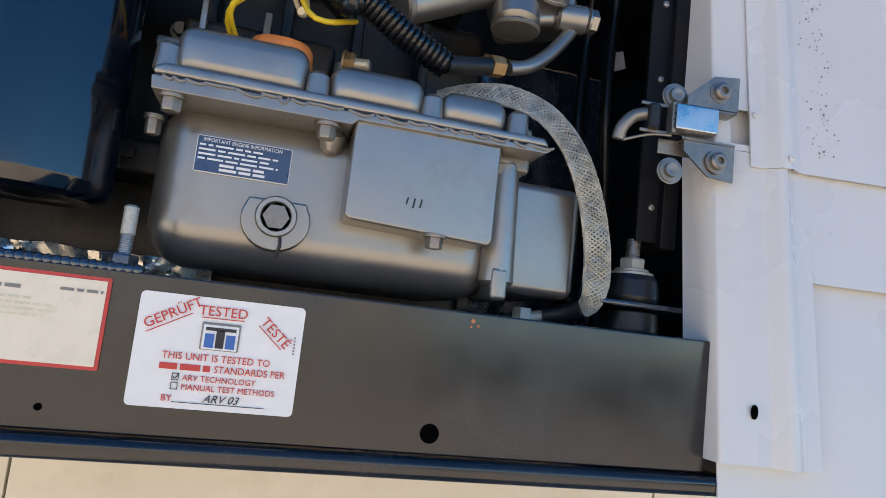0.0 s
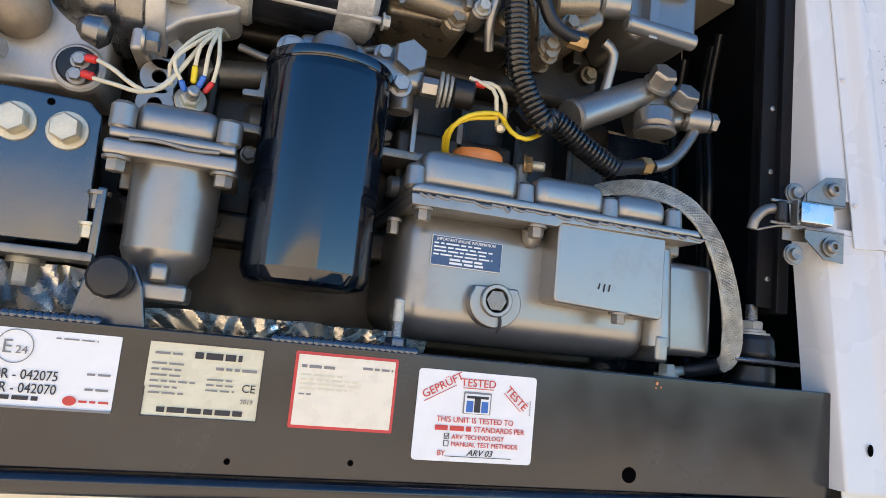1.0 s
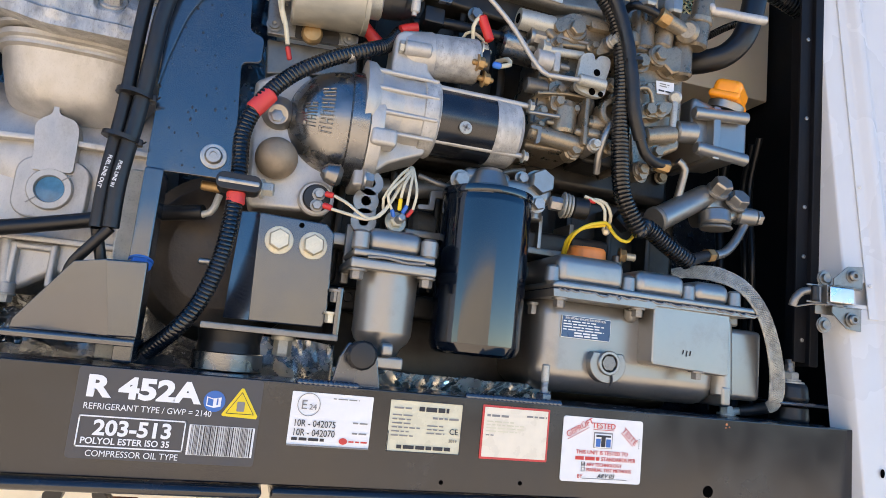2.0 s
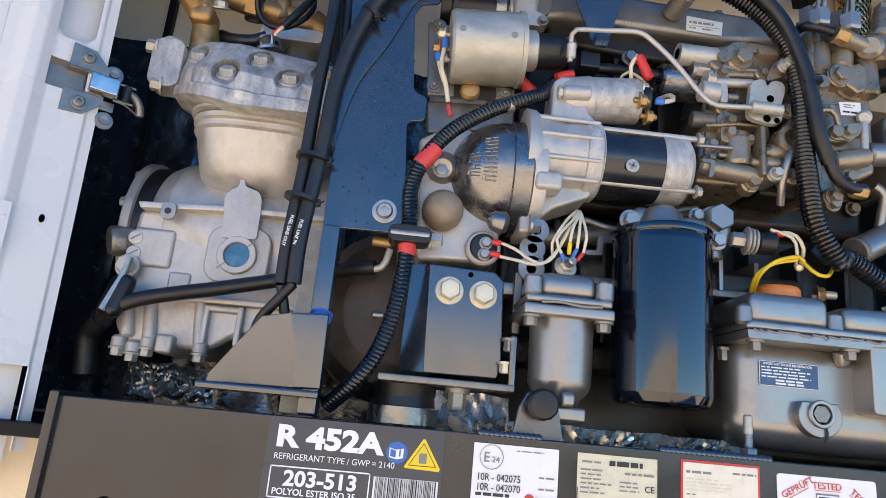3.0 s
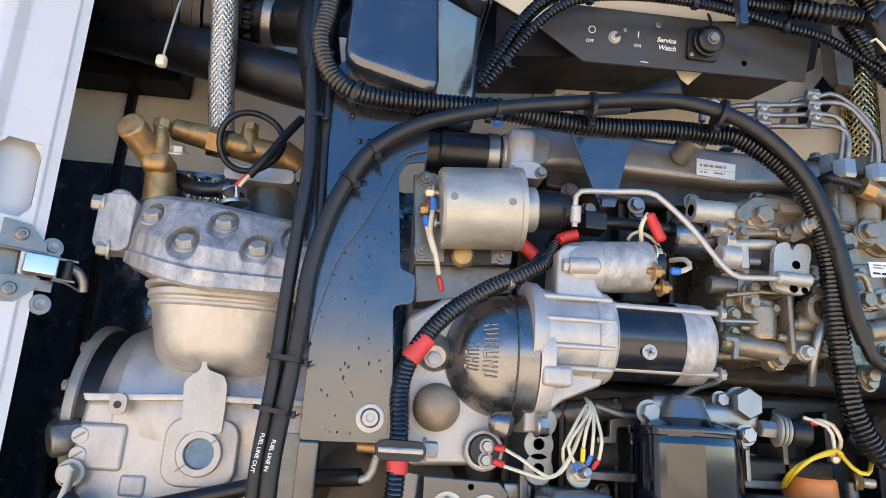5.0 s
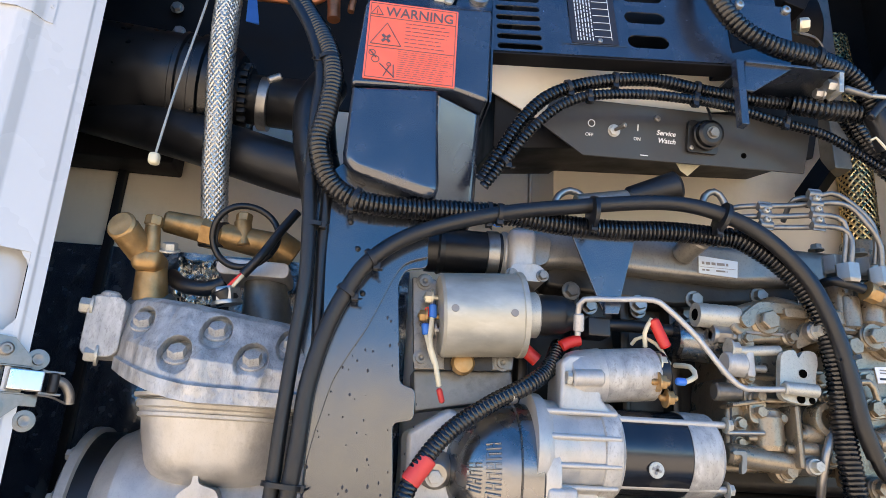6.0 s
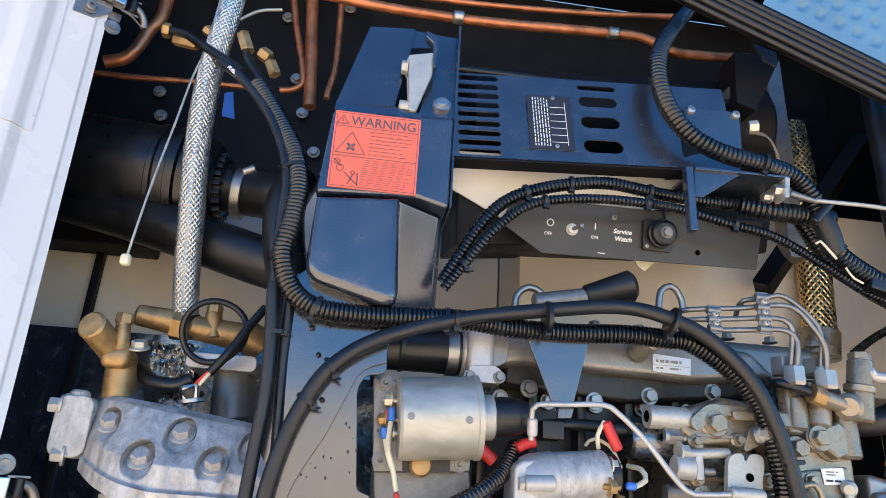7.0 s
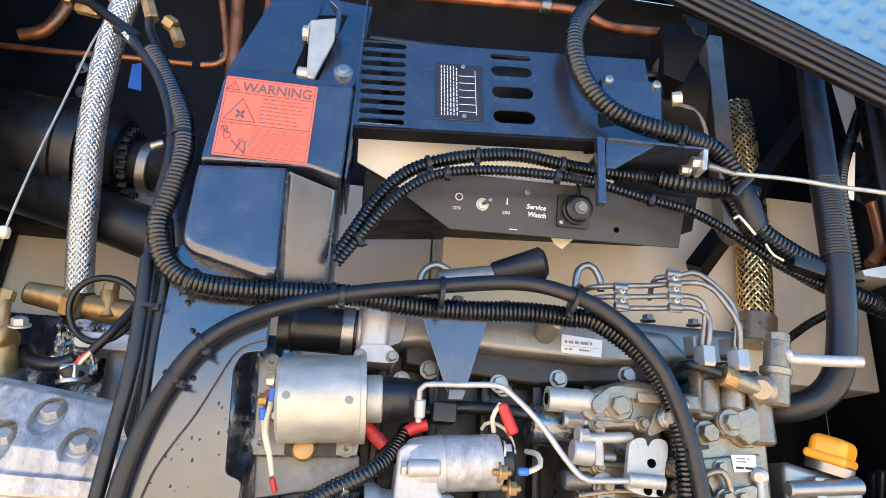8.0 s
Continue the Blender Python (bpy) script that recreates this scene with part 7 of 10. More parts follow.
corr = [(-0.555, 0.085, 2.718), (-0.524, 0.075, 2.671), (-0.493, 0.055, 2.613), (-0.481, 0.042, 2.564), (-0.483, 0.036, 2.516), (-0.487, 0.034, 2.479), (-0.473, 0.034, 2.442), (-0.444, 0.034, 2.423), (-0.396, 0.036, 2.42), (-0.335, 0.04, 2.424), (-0.279, 0.046, 2.427), (-0.233, 0.05, 2.424), (-0.167, 0.052, 2.424), (-0.102, 0.05, 2.428), (-0.05, 0.046, 2.426), (-0.022, 0.04, 2.421), (0.022, 0.034, 2.39), (0.049, 0.03, 2.349), (0.062, 0.03, 2.291), (0.063, 0.03, 2.229), (0.066, 0.03, 2.175), (0.073, 0.03, 2.13), (0.098, 0.032, 2.093), (0.112, 0.035, 2.096), (0.146, 0.04, 2.079), (0.182, 0.045, 2.064)]
chs = thing("corrugated_conduit", corr[8], "black corrugated conduit swept round the engine", "conduit", "corrugated conduits")
part("conduit", tube(corr, 0.0114, 16, 0.0020, 0.0048), CONDUIT, chs)
part("end_sleeve", tube([(0.18, 0.045, 2.065), (0.200, 0.055, 2.072), (0.224, 0.065, 2.080)], 0.0075), RUBBER, chs)
part("fitting", lathe((0.222, 0.064, 2.080), (1, 0.3, 0.15), [(0, 0.009), (0.012, 0.009), (0.013, 0.007)], 6), BRASS, chs)
clip(chs, (-0.444, 0.034, 2.423), 0.012, (1, 0, -0.4))
clip(chs, (-0.304, 0.043, 2.425), 0.012, (1, 0, 0))
clip(chs, (-0.488, 0.05, 2.592), 0.012, (0.2, 0, -1))
sc = [(-0.437, 0.075, 1.889), (-0.41, 0.055, 1.916), (-0.391, 0.05, 1.948), (-0.379, 0.048, 1.988), (-0.374, 0.046, 2.029), (-0.373, 0.048, 2.084), (-0.375, 0.05, 2.128), (-0.362, 0.05, 2.166), (-0.334, 0.05, 2.202), (-0.294, 0.05, 2.231), (-0.256, 0.055, 2.252), (-0.229, 0.075, 2.273), (-0.212, 0.095, 2.302)]
sh = thing("corrugated_conduit", sc[5], "black corrugated conduit with red tape bands", "conduit", "corrugated conduits")
part("conduit", tube(sc, 0.0090, 18, 0.0010, 0.0044), CONDUIT, sh)
for a, c in (((-0.369, 0.05, 2.154), (-0.352, 0.05, 2.178)), ((-0.373, 0.047, 2.063), (-0.372, 0.047, 2.049))):
    part("red_band", rod(a, c, 0.0097), RED_TAPE, sh)
part("metal_band", rod((-0.278, 0.053, 2.239), (-0.27, 0.053, 2.243), 0.0096), STEEL, sh)
q = (-0.37, 0.045, 2.071)
part("clamp", plate(rounded(q[0] - 0.024, q[0] + 0.022, q[2] - 0.009, q[2] + 0.009, 0.008), 0.033, 0.062, 0.003), RUBBER, sh)
part("clamp_band", box(q[0] - 0.022, q[0] + 0.020, 0.0322, 0.060, q[2] - 0.003, q[2] + 0.003, 0.002), STEEL, sh)
bolt(sh, (-0.349, 0.06, 2.073), 0.008, 0.014, d=(1, -0.2, 0), material=ZINC)
# ---- injection pump and governor ----
ip = thing("injection_pump", (0.03, 0.08, 2.22), "tan-grey cast injection pump with many bolts", "engine part")
part("governor_case", plate(xz((-0.035, 0.07, 2.278), (0.036, 0.07, 2.283), (0.049, 0.07, 2.257), (0.043, 0.07, 2.205), (0.031, 0.07, 2.182), (-0.047, 0.07, 2.18)), 0.068, 0.15, 0.005, None, 3), BRONZE, ip)
q = (0.002, 0.05, 2.203)
part("governor_barrel", lathe((q[0], 0.064, q[2]), (0, 0, 1), [(0, 0.0), (0, 0.0145), (0.004, 0.0158), (0.034, 0.0160), (0.036, 0.0145), (0.040, 0.0145), (0.043, 0.012), (0.044, 0)], 30), BRONZE, ip)
part("seam", plate(xz((-0.035, 0.066, 2.251), (-0.033, 0.066, 2.251), (-0.036, 0.066, 2.206), (-0.038, 0.066, 2.206)), 0.0672, 0.07, 0), INK, ip)
part("seam", plate(xz((-0.027, 0.066, 2.202), (0.025, 0.066, 2.204), (0.025, 0.066, 2.202), (-0.027, 0.066, 2.2)), 0.0672, 0.07, 0), INK, ip)
part("tube_clip", plate(soften(xz((-0.048, 0.048, 2.201), (-0.033, 0.048, 2.201), (-0.035, 0.048, 2.181), (-0.041, 0.048, 2.178), (-0.038, 0.048, 2.197), (-0.048, 0.048, 2.197)), 0.003, 3), 0.046, 0.052, 0.001), GUN_DARK, ip)
part("foot", plate(xz((0.013, 0.06, 2.182), (0.025, 0.06, 2.184), (0.023, 0.06, 2.173), (0.013, 0.06, 2.172)), 0.060, 0.08, 0.002), BRONZE, ip)
for a, c, rr in (((0.028, 0.052, 2.221), (0.048, 0.052, 2.221), 0.0062), ((0.027, 0.052, 2.207), (0.046, 0.052, 2.207), 0.0075), ((0.012, 0.05, 2.206), (0.023, 0.05, 2.205), 0.0045)):
    part("plug_screw", rod(a, c, rr, bev=0.0015), BRONZE, ip)
part("top_slab", plate(soften(xz((-0.018, 0.06, 2.326), (0.039, 0.06, 2.328), (0.04, 0.06, 2.315), (-0.017, 0.06, 2.313)), 0.004, 3), 0.056, 0.10, 0.002), BRONZE, ip)
part("top_arm", plate(soften(xz((0.019, 0.05, 2.351), (0.054, 0.05, 2.35), (0.052, 0.05, 2.342), (0.02, 0.05, 2.341)), 0.003, 3), 0.040, 0.07, 0.002), BRONZE, ip)
part("banjo_tab", plate(soften(xz((0.04, 0.045, 2.336), (0.055, 0.045, 2.341), (0.056, 0.045, 2.319), (0.031, 0.045, 2.307), (0.029, 0.045, 2.312)), 0.006, 3), 0.042, 0.05, 0.002), BRONZE, ip)
for py in range(3):
    part("gasket_tooth", rod(((0.044, 0.05, 2.361)[0] + py * 0.004, 0.05, (0.043, 0.05, 2.35)[2]), ((0.044, 0.05, 2.361)[0] + py * 0.004, 0.05, (0.044, 0.05, 2.366)[2]), 0.0014), LATCH, ip)
# bolts on the block to the right of the hoses
for a, rr in (((0.121, 0.042, 2.328), 0.0092), ((0.124, 0.04, 2.253), 0.0068), ((0.106, 0.045, 2.172), 0.0072), ((0.109, 0.05, 2.283), 0.005), ((0.147, 0.05, 2.321), 0.006)):
    part("boss", rod((a[0], 0.085, a[2]), (a[0], a[1], a[2]), rr * 1.65, bev=0.002), BRONZE, ip)
    bolt(ip, a, rr, 0.008, material=BRONZE, washer=1.5, spin=a[0] * 70)
part("delivery_column", rod((0.127, 0.05, 2.34), (0.133, 0.05, 2.373), 0.0135, 0.0125, bev=0.003), BRONZE, ip)
part("delivery_collar", rod((0.132, 0.05, 2.369), (0.134, 0.05, 2.38), 0.0115, bev=0.002), RUBBER, ip)
part("link_plate", plate(soften(xz((0.103, 0.04, 2.259), (0.129, 0.04, 2.265), (0.143, 0.04, 2.268), (0.141, 0.04, 2.252), (0.122, 0.04, 2.242), (0.103, 0.04, 2.241)), 0.008, 3), 0.040, 0.046, 0.002), BRONZE, ip)
part("governor_flange", box((0.019, 0.05, 2.23)[0], (0.026, 0.05, 2.23)[0], 0.040, 0.10, (0.019, 0.05, 2.187)[2], (0.024, 0.05, 2.249)[2], 0.003), BRONZE, ip)
part("seam_rib", plate(xz((-0.041, 0.06, 2.249), (-0.002, 0.06, 2.256), (0.026, 0.06, 2.256), (0.025, 0.06, 2.252), (-0.002, 0.06, 2.251), (-0.041, 0.06, 2.244)), 0.052, 0.08, 0.002), BRONZE, ip)
part("front_tab", plate(soften(xz((-0.023, 0.06, 2.268), (-0.006, 0.06, 2.273), (0.001, 0.06, 2.256), (-0.002, 0.06, 2.236), (-0.018, 0.06, 2.233), (-0.023, 0.06, 2.248)), 0.006, 3), 0.060, 0.085, 0.002), BRONZE, ip)
part("upper_web", plate(xz((-0.032, 0.07, 2.279), (-0.015, 0.07, 2.278), (-0.018, 0.07, 2.206), (-0.036, 0.07, 2.208)), 0.070, 0.10, 0.004), BRONZE, ip)
for a, c in (((-0.014, 0.07, 2.279), (0.031, 0.07, 2.279)), ((-0.022, 0.062, 2.215), (0.024, 0.062, 2.216)), ((-0.023, 0.062, 2.205), (0.023, 0.062, 2.206))):
    part("casting_rib", rod(a, c, 0.0035, bev=0.001), BRONZE, ip)
for a, r in (((-0.015, 0.062, 2.276), 0.0045), ((0.012, 0.07, 2.268), 0.005), ((0.013, 0.055, 2.236), 0.0045), ((-0.027, 0.065, 2.229), 0.0055), ((-0.029, 0.065, 2.21), 0.0045), ((0.062, 0.055, 2.28), 0.006), ((0.067, 0.055, 2.261), 0.005), ((0.076, 0.05, 2.32), 0.0065), ((0.027, 0.046, 2.32), 0.005), ((-0.021, 0.05, 2.316), 0.005), ((0.068, 0.06, 2.199), 0.006)):
    part("boss", rod((a[0], 0.085, a[2]), (a[0], a[1], a[2]), r * 1.7, bev=0.002), BRONZE, ip)
    bolt(ip, a, r, 0.006, material=BRONZE, spin=a[0] * 90)
part("oval_boss", plate(soften([(-0.020, 2.262), (-0.001, 2.264), (-0.002, 2.230), (-0.021, 2.229)], 0.009, 5), 0.056, 0.08, 0.002, None, 3), BRONZE, ip)
part("filter_bowl", rod((0.068, 0.06, 2.301), (0.089, 0.06, 2.299), 0.014, bev=0.003), BRONZE, ip)
part("fuel_union", rod((0.049, 0.05, 2.344), (0.079, 0.05, 2.343), 0.008, bev=0.002), BRONZE, ip)
part("thin_pipe", tube([(0.05, 0.035, 2.328), (0.066, 0.035, 2.32), (0.076, 0.04, 2.303), (0.077, 0.05, 2.274)], 0.0032), GUN_DARK, ip)
part("top_case", plate(xz((-0.036, 0.06, 2.349), (0.016, 0.06, 2.367), (0.067, 0.06, 2.361), (0.07, 0.06, 2.32), (-0.018, 0.06, 2.311), (-0.038, 0.06, 2.325)), 0.050, 0.14, 0.006, None, 3), BRONZE, ip)
part("middle_case", plate(xz((-0.029, 0.08, 2.327), (0.063, 0.08, 2.333), (0.062, 0.08, 2.275), (-0.032, 0.08, 2.269)), 0.078, 0.15, 0.006, None, 3), BRONZE, ip)
# rear case takes BLOCK to colour in the dark gap behind the lever
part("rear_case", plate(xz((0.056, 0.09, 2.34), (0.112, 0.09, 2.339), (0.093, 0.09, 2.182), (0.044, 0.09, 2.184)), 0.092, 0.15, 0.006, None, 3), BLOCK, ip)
part("gasket_line", plate(xz((-0.022, 0.05, 2.324), (0.047, 0.05, 2.325), (0.047, 0.05, 2.322), (-0.022, 0.05, 2.321)), 0.047, 0.06, 0.0008), INK_GREY, ip)
part("web", plate(soften(xz((-0.031, 0.05, 2.337), (-0.007, 0.05, 2.357), (0.053, 0.05, 2.356), (0.051, 0.05, 2.347), (-0.001, 0.05, 2.344), (-0.022, 0.05, 2.324)), 0.008, 3), 0.044, 0.06, 0.003), BRONZE, ip)
for p, r in (((0.001, 0.046, 2.336), 0.0105), ((-0.01, 0.058, 2.257), 0.0058), ((-0.011, 0.058, 2.241), 0.0062), ((-0.018, 0.06, 2.311), 0.006), ((0.017, 0.06, 2.184), 0.007)):
    part("bolt_pad", rod((p[0], 0.08, p[2]), (p[0], p[1], p[2]), r * 1.6, bev=0.003), BRONZE, ip)
    bolt(ip, p, r, 0.010, material=BRONZE)
for p, r in (((0.048, 0.036, 2.326), 0.0105), ((0.035, 0.045, 2.19), 0.0095)):
    part("banjo", rod((p[0], 0.075, p[2]), (p[0], p[1] - 0.004, p[2]), r, bev=0.002), LATCH, ip)
    bolt(ip, (p[0], p[1] - 0.004, p[2]), r * 0.62, 0.009, material=ZINC)
b = plate(soften(xz((0.007, 0.04, 2.302), (0.024, 0.04, 2.307), (0.026, 0.04, 2.295), (0.032, 0.04, 2.306), (0.047, 0.04, 2.305), (0.048, 0.04, 2.292), (0.042, 0.04, 2.275), (0.044, 0.04, 2.256), (0.036, 0.04, 2.249), (0.021, 0.04, 2.25), (0.001, 0.04, 2.254)), 0.009, 3), 0.036, 0.044, 0.003)
part("lever_plate", b, ZINC, ip)
for p, r in (((0.029, 0.036, 2.281), 0.0045), ((0.024, 0.036, 2.255), 0.0045), ((0.036, 0.036, 2.254), 0.0035)):
    part("lever_hole", lathe((p[0], 0.0357, p[2]), (0, -1, 0), [(0, r), (0.0005, r)], 16), HOLE, ip)
part("lever_clevis", rod((0.001, 0.028, 2.264), (0.038, 0.028, 2.263), 0.0068), ZINC, ip)
part("lever_post", rod((-0.033, 0.05, 2.302), (0.016, 0.05, 2.306), 0.0055), ZINC, ip)
part("lever_nut", hexagon((-0.043, 0.05, 2.304), (1, 0, 0), 0.008, 0.012), ZINC, ip)
part("stop_knob", rod((-0.049, 0.05, 2.288), (-0.027, 0.05, 2.287), 0.0125), ALU, ip)
part("stop_arm", box((-0.026, 0.05, 2.303)[0], (-0.016, 0.05, 2.304)[0], 0.045, 0.06, (-0.025, 0.05, 2.275)[2], (-0.023, 0.05, 2.306)[2], 0.003), ALU, ip)
part("pin", rod((-0.017, 0.05, 2.285), (-0.002, 0.05, 2.285), 0.004), GUN_DARK, ip)
part("fuel_tube", rod((-0.048, 0.06, 2.198), (0.029, 0.06, 2.191), 0.0115, bev=0.003), BRONZE, ip)
part("fuel_tube", rod((-0.051, 0.07, 2.261), (-0.022, 0.07, 2.261), 0.010, bev=0.002), GUN_DARK, ip)
part("end_nipple", rod((-0.052, 0.05, 2.218), (-0.01, 0.05, 2.22), 0.0025), GUN, ip)
for px, r in ((0, 0.010), (1, 0.0085), (2, 0.0085)):
    a = ((0.033, 0.055, 2.223), (0.031, 0.055, 2.207), (0.026, 0.055, 2.198))[px]
    part("side_boss", rod(a, (a[0] + 0.024, 0.055, a[2] - 0.002), r, bev=0.002), BRONZE, ip)
q = (0.058, 0.05, 2.237)
part("ring_eye", lathe((q[0], 0.06, q[2]), (0, -1, 0), [(0, 0.018), (0.018, 0.018), (0.02, 0.017), (0.02, 0.011), (0.006, 0.0105), (0.006, 0)], 28), BRONZE, ip)
part("return_pipe", tube([(0.051, 0.06, 2.161), (0.045, 0.045, 2.182), (0.05, 0.038, 2.211), (0.065, 0.045, 2.23)], 0.0045), GUN, ip)
# stop actuator and electrical plug left of the pump
sa = thing("fuel_actuator", (-0.053, 0.08, 2.314), "dark steel fuel actuator cylinder with a ribbed zinc sleeve", "actuator")
part("cylinder", rod((-0.086, 0.085, 2.316), (-0.01, 0.085, 2.313), 0.0215, bev=0.003), GUN_DOME, sa)
part("sleeve", tube([(-0.072, 0.06, 2.34), (-0.052, 0.06, 2.34), (-0.025, 0.06, 2.34)], 0.0130, 24, 0.0004, 0.010), ZINC, sa)
part("sleeve_mouth", rod((-0.073, 0.06, 2.34), (-0.071, 0.06, 2.34), 0.0065), HOLE, sa)
part("sleeve_neck", rod((-0.032, 0.06, 2.34), (-0.021, 0.06, 2.339), 0.009), GUN, sa)
part("nut", hexagon((-0.056, 0.06, 2.32), (1, 0, 0), 0.010, 0.022, 1.1), GUN, sa)
part("spindle", rod((-0.056, 0.06, 2.319), (-0.024, 0.06, 2.319), 0.006), GUN, sa)
part("cable", tube([(-0.082, 0.09, 2.326), (-0.12, 0.095, 2.329), (-0.161, 0.095, 2.328), (-0.196, 0.1, 2.321)], 0.007), RUBBER, sa)
lk = thing("control_rod", (-0.091, 0.04, 2.325), "bent pale steel control rod", "rod")
part("rod", tube([(-0.206, 0.05, 2.305), (-0.207, 0.045, 2.324), (-0.207, 0.04, 2.337), (-0.2, 0.038, 2.341), (-0.168, 0.036, 2.343), (-0.133, 0.034, 2.345), (-0.119, 0.034, 2.34), (-0.088, 0.034, 2.313), (-0.059, 0.032, 2.277), (-0.043, 0.03, 2.262), (-0.025, 0.029, 2.261), (0.008, 0.028, 2.263)], 0.0030, 12), ALU, lk)
part("rod_sleeve", rod((-0.205, 0.05, 2.309), (-0.206, 0.045, 2.327), 0.0055), ALU, lk)
tb = thing("triangle_bracket", (-0.176, 0.05, 2.37), "navy-black triangular hose bracket", "bracket")
part("plate", plate(xz((-0.21, 0.056, 2.415), (-0.139, 0.056, 2.417), (-0.158, 0.056, 2.346), (-0.164, 0.056, 2.334), (-0.176, 0.056, 2.333), (-0.181, 0.056, 2.343)), 0.054, 0.058, 0.001), BLACK_GLOSS, tb)
part("hook", plate(xz((-0.177, 0.05, 2.345), (-0.164, 0.05, 2.346), (-0.16, 0.05, 2.34), (-0.163, 0.05, 2.33), (-0.178, 0.05, 2.329)), 0.046, 0.053, 0.001), BLACK_GLOSS, tb)

# ---- right pump body ----
rp = thing("fuel_pump", (0.14, 0.08, 2.2), "tan-grey cast fuel pump block with hexagon plugs", "engine part")
part("block", plate(xz((0.073, 0.06, 2.345), (0.171, 0.06, 2.392), (0.171, 0.06, 2.298), (0.17, 0.06, 2.214), (0.102, 0.06, 2.179), (0.08, 0.06, 2.241)), 0.058, 0.16, 0.006, None, 3), BRONZE, rp)
part("face", plate(xz((0.085, 0.05, 2.29), (0.157, 0.05, 2.3), (0.158, 0.05, 2.257), (0.105, 0.05, 2.247)), 0.050, 0.07, 0.003), BRONZE, rp)
small_label = part("maker_label", plate(xz((0.122, 0.05, 2.296), (0.149, 0.05, 2.298), (0.149, 0.05, 2.281), (0.124, 0.05, 2.279)), 0.0485, 0.0495, 0), PAPER, rp, "small white label")
bars(small_label, 0.126, 0.146, 2.2815, 2.2860, 0.0480, 1, INK, rag=0.1)
bars(small_label, 0.127, 0.145, 2.2885, 2.2945, 0.0480, 2, INK_GREY, rag=0.3)
part("hexagon_plug", hexagon((0.143, 0.058, 2.327), (0, -1, 0), 0.0205, 0.018, 1.1, spin=0.4), BRONZE, rp)
bolt(rp, (0.098, 0.052, 2.316), 0.010, 0.012, material=BRONZE)
bolt(rp, (0.11, 0.045, 2.251), 0.0085, 0.010, material=BRONZE)
bolt(rp, (0.125, 0.045, 2.198), 0.007, 0.009, material=BRONZE)
bolt(rp, (0.107, 0.05, 2.165), 0.007, 0.009, material=BRONZE)
for a, c in (((0.083, 0.055, 2.336), (0.083, 0.055, 2.355)), ((0.104, 0.055, 2.335), (0.105, 0.055, 2.374)), ((0.16, 0.05, 2.308), (0.16, 0.05, 2.369))):
    part("column", rod(a, c, 0.0135, 0.012, bev=0.003), BRONZE, rp)
part("delivery_pipe", tube([(0.088, 0.045, 2.268), (0.092, 0.04, 2.276), (0.108, 0.04, 2.277), (0.116, 0.042, 2.255)], 0.0035), BRONZE, rp)
part("side_tube", rod((0.108, 0.05, 2.218), (0.153, 0.05, 2.229), 0.012, bev=0.002), BRONZE, rp)
part("rod_eye", rod((0.147, 0.045, 2.225), (0.149, 0.045, 2.277), 0.0045), ZINC, rp)
part("rod_ball", rod((0.153, 0.05, 2.279), (0.146, 0.04, 2.275), 0.0085, bev=0.003), ZINC, rp)
part("eye_plate", plate(xz((0.091, 0.042, 2.253), (0.124, 0.042, 2.258), (0.123, 0.042, 2.245), (0.093, 0.042, 2.235)), 0.042, 0.047, 0.002), BRONZE, rp)
part("lower_web", plate(xz((0.094, 0.06, 2.222), (0.115, 0.06, 2.218), (0.119, 0.06, 2.174), (0.099, 0.06, 2.171)), 0.055, 0.10, 0.003), BRONZE, rp)
# tall fitting with the bleed lever
part("tall_fitting", rod((0.172, 0.04, 2.348), (0.18, 0.035, 2.42), 0.0145, 0.0135, bev=0.003), BRONZE, rp)
part("fitting_collar", rod((0.175, 0.038, 2.381), (0.176, 0.037, 2.39), 0.0165), BRONZE, rp)
part("fitting_cap", hexagon((0.18, 0.035, 2.417), (0.05, 0, 1), 0.0125, 0.010, 1.0), BRONZE, rp)
part("bleed_lever", tube([(0.181, 0.03, 2.403), (0.19, 0.025, 2.398), (0.204, 0.022, 2.398), (0.229, 0.02, 2.398), (0.263, 0.018, 2.4)], 0.0062, 12), ALU, rp)
part("lever_root", rod((0.181, 0.028, 2.401), (0.188, 0.026, 2.403), 0.0075), ALU, rp)
part("banjo_arm", rod((0.116, 0.03, 2.373), (0.153, 0.035, 2.364), 0.0095), BRONZE, rp)
part("banjo_ball", rod((0.162, 0.045, 2.366), (0.149, 0.025, 2.362), 0.015, bev=0.005), BRONZE, rp)
part("brass_hexagon", hexagon((0.109, 0.03, 2.375), (1, 0, -0.35), 0.0105, 0.016, 1.05), BRASS, rp)
part("sender_cable", tube([(0.107, 0.03, 2.376), (0.087, 0.032, 2.382), (0.075, 0.04, 2.385), (0.072, 0.06, 2.382)], 0.0055), RUBBER, rp)
for a in ((0.101, 0.06, 2.33), (0.13, 0.06, 2.332)):
    part("barrel", rod(a, (a[0], 0.06, a[2] + 0.062), 0.0145, 0.0125, bev=0.003), BRONZE, rp)

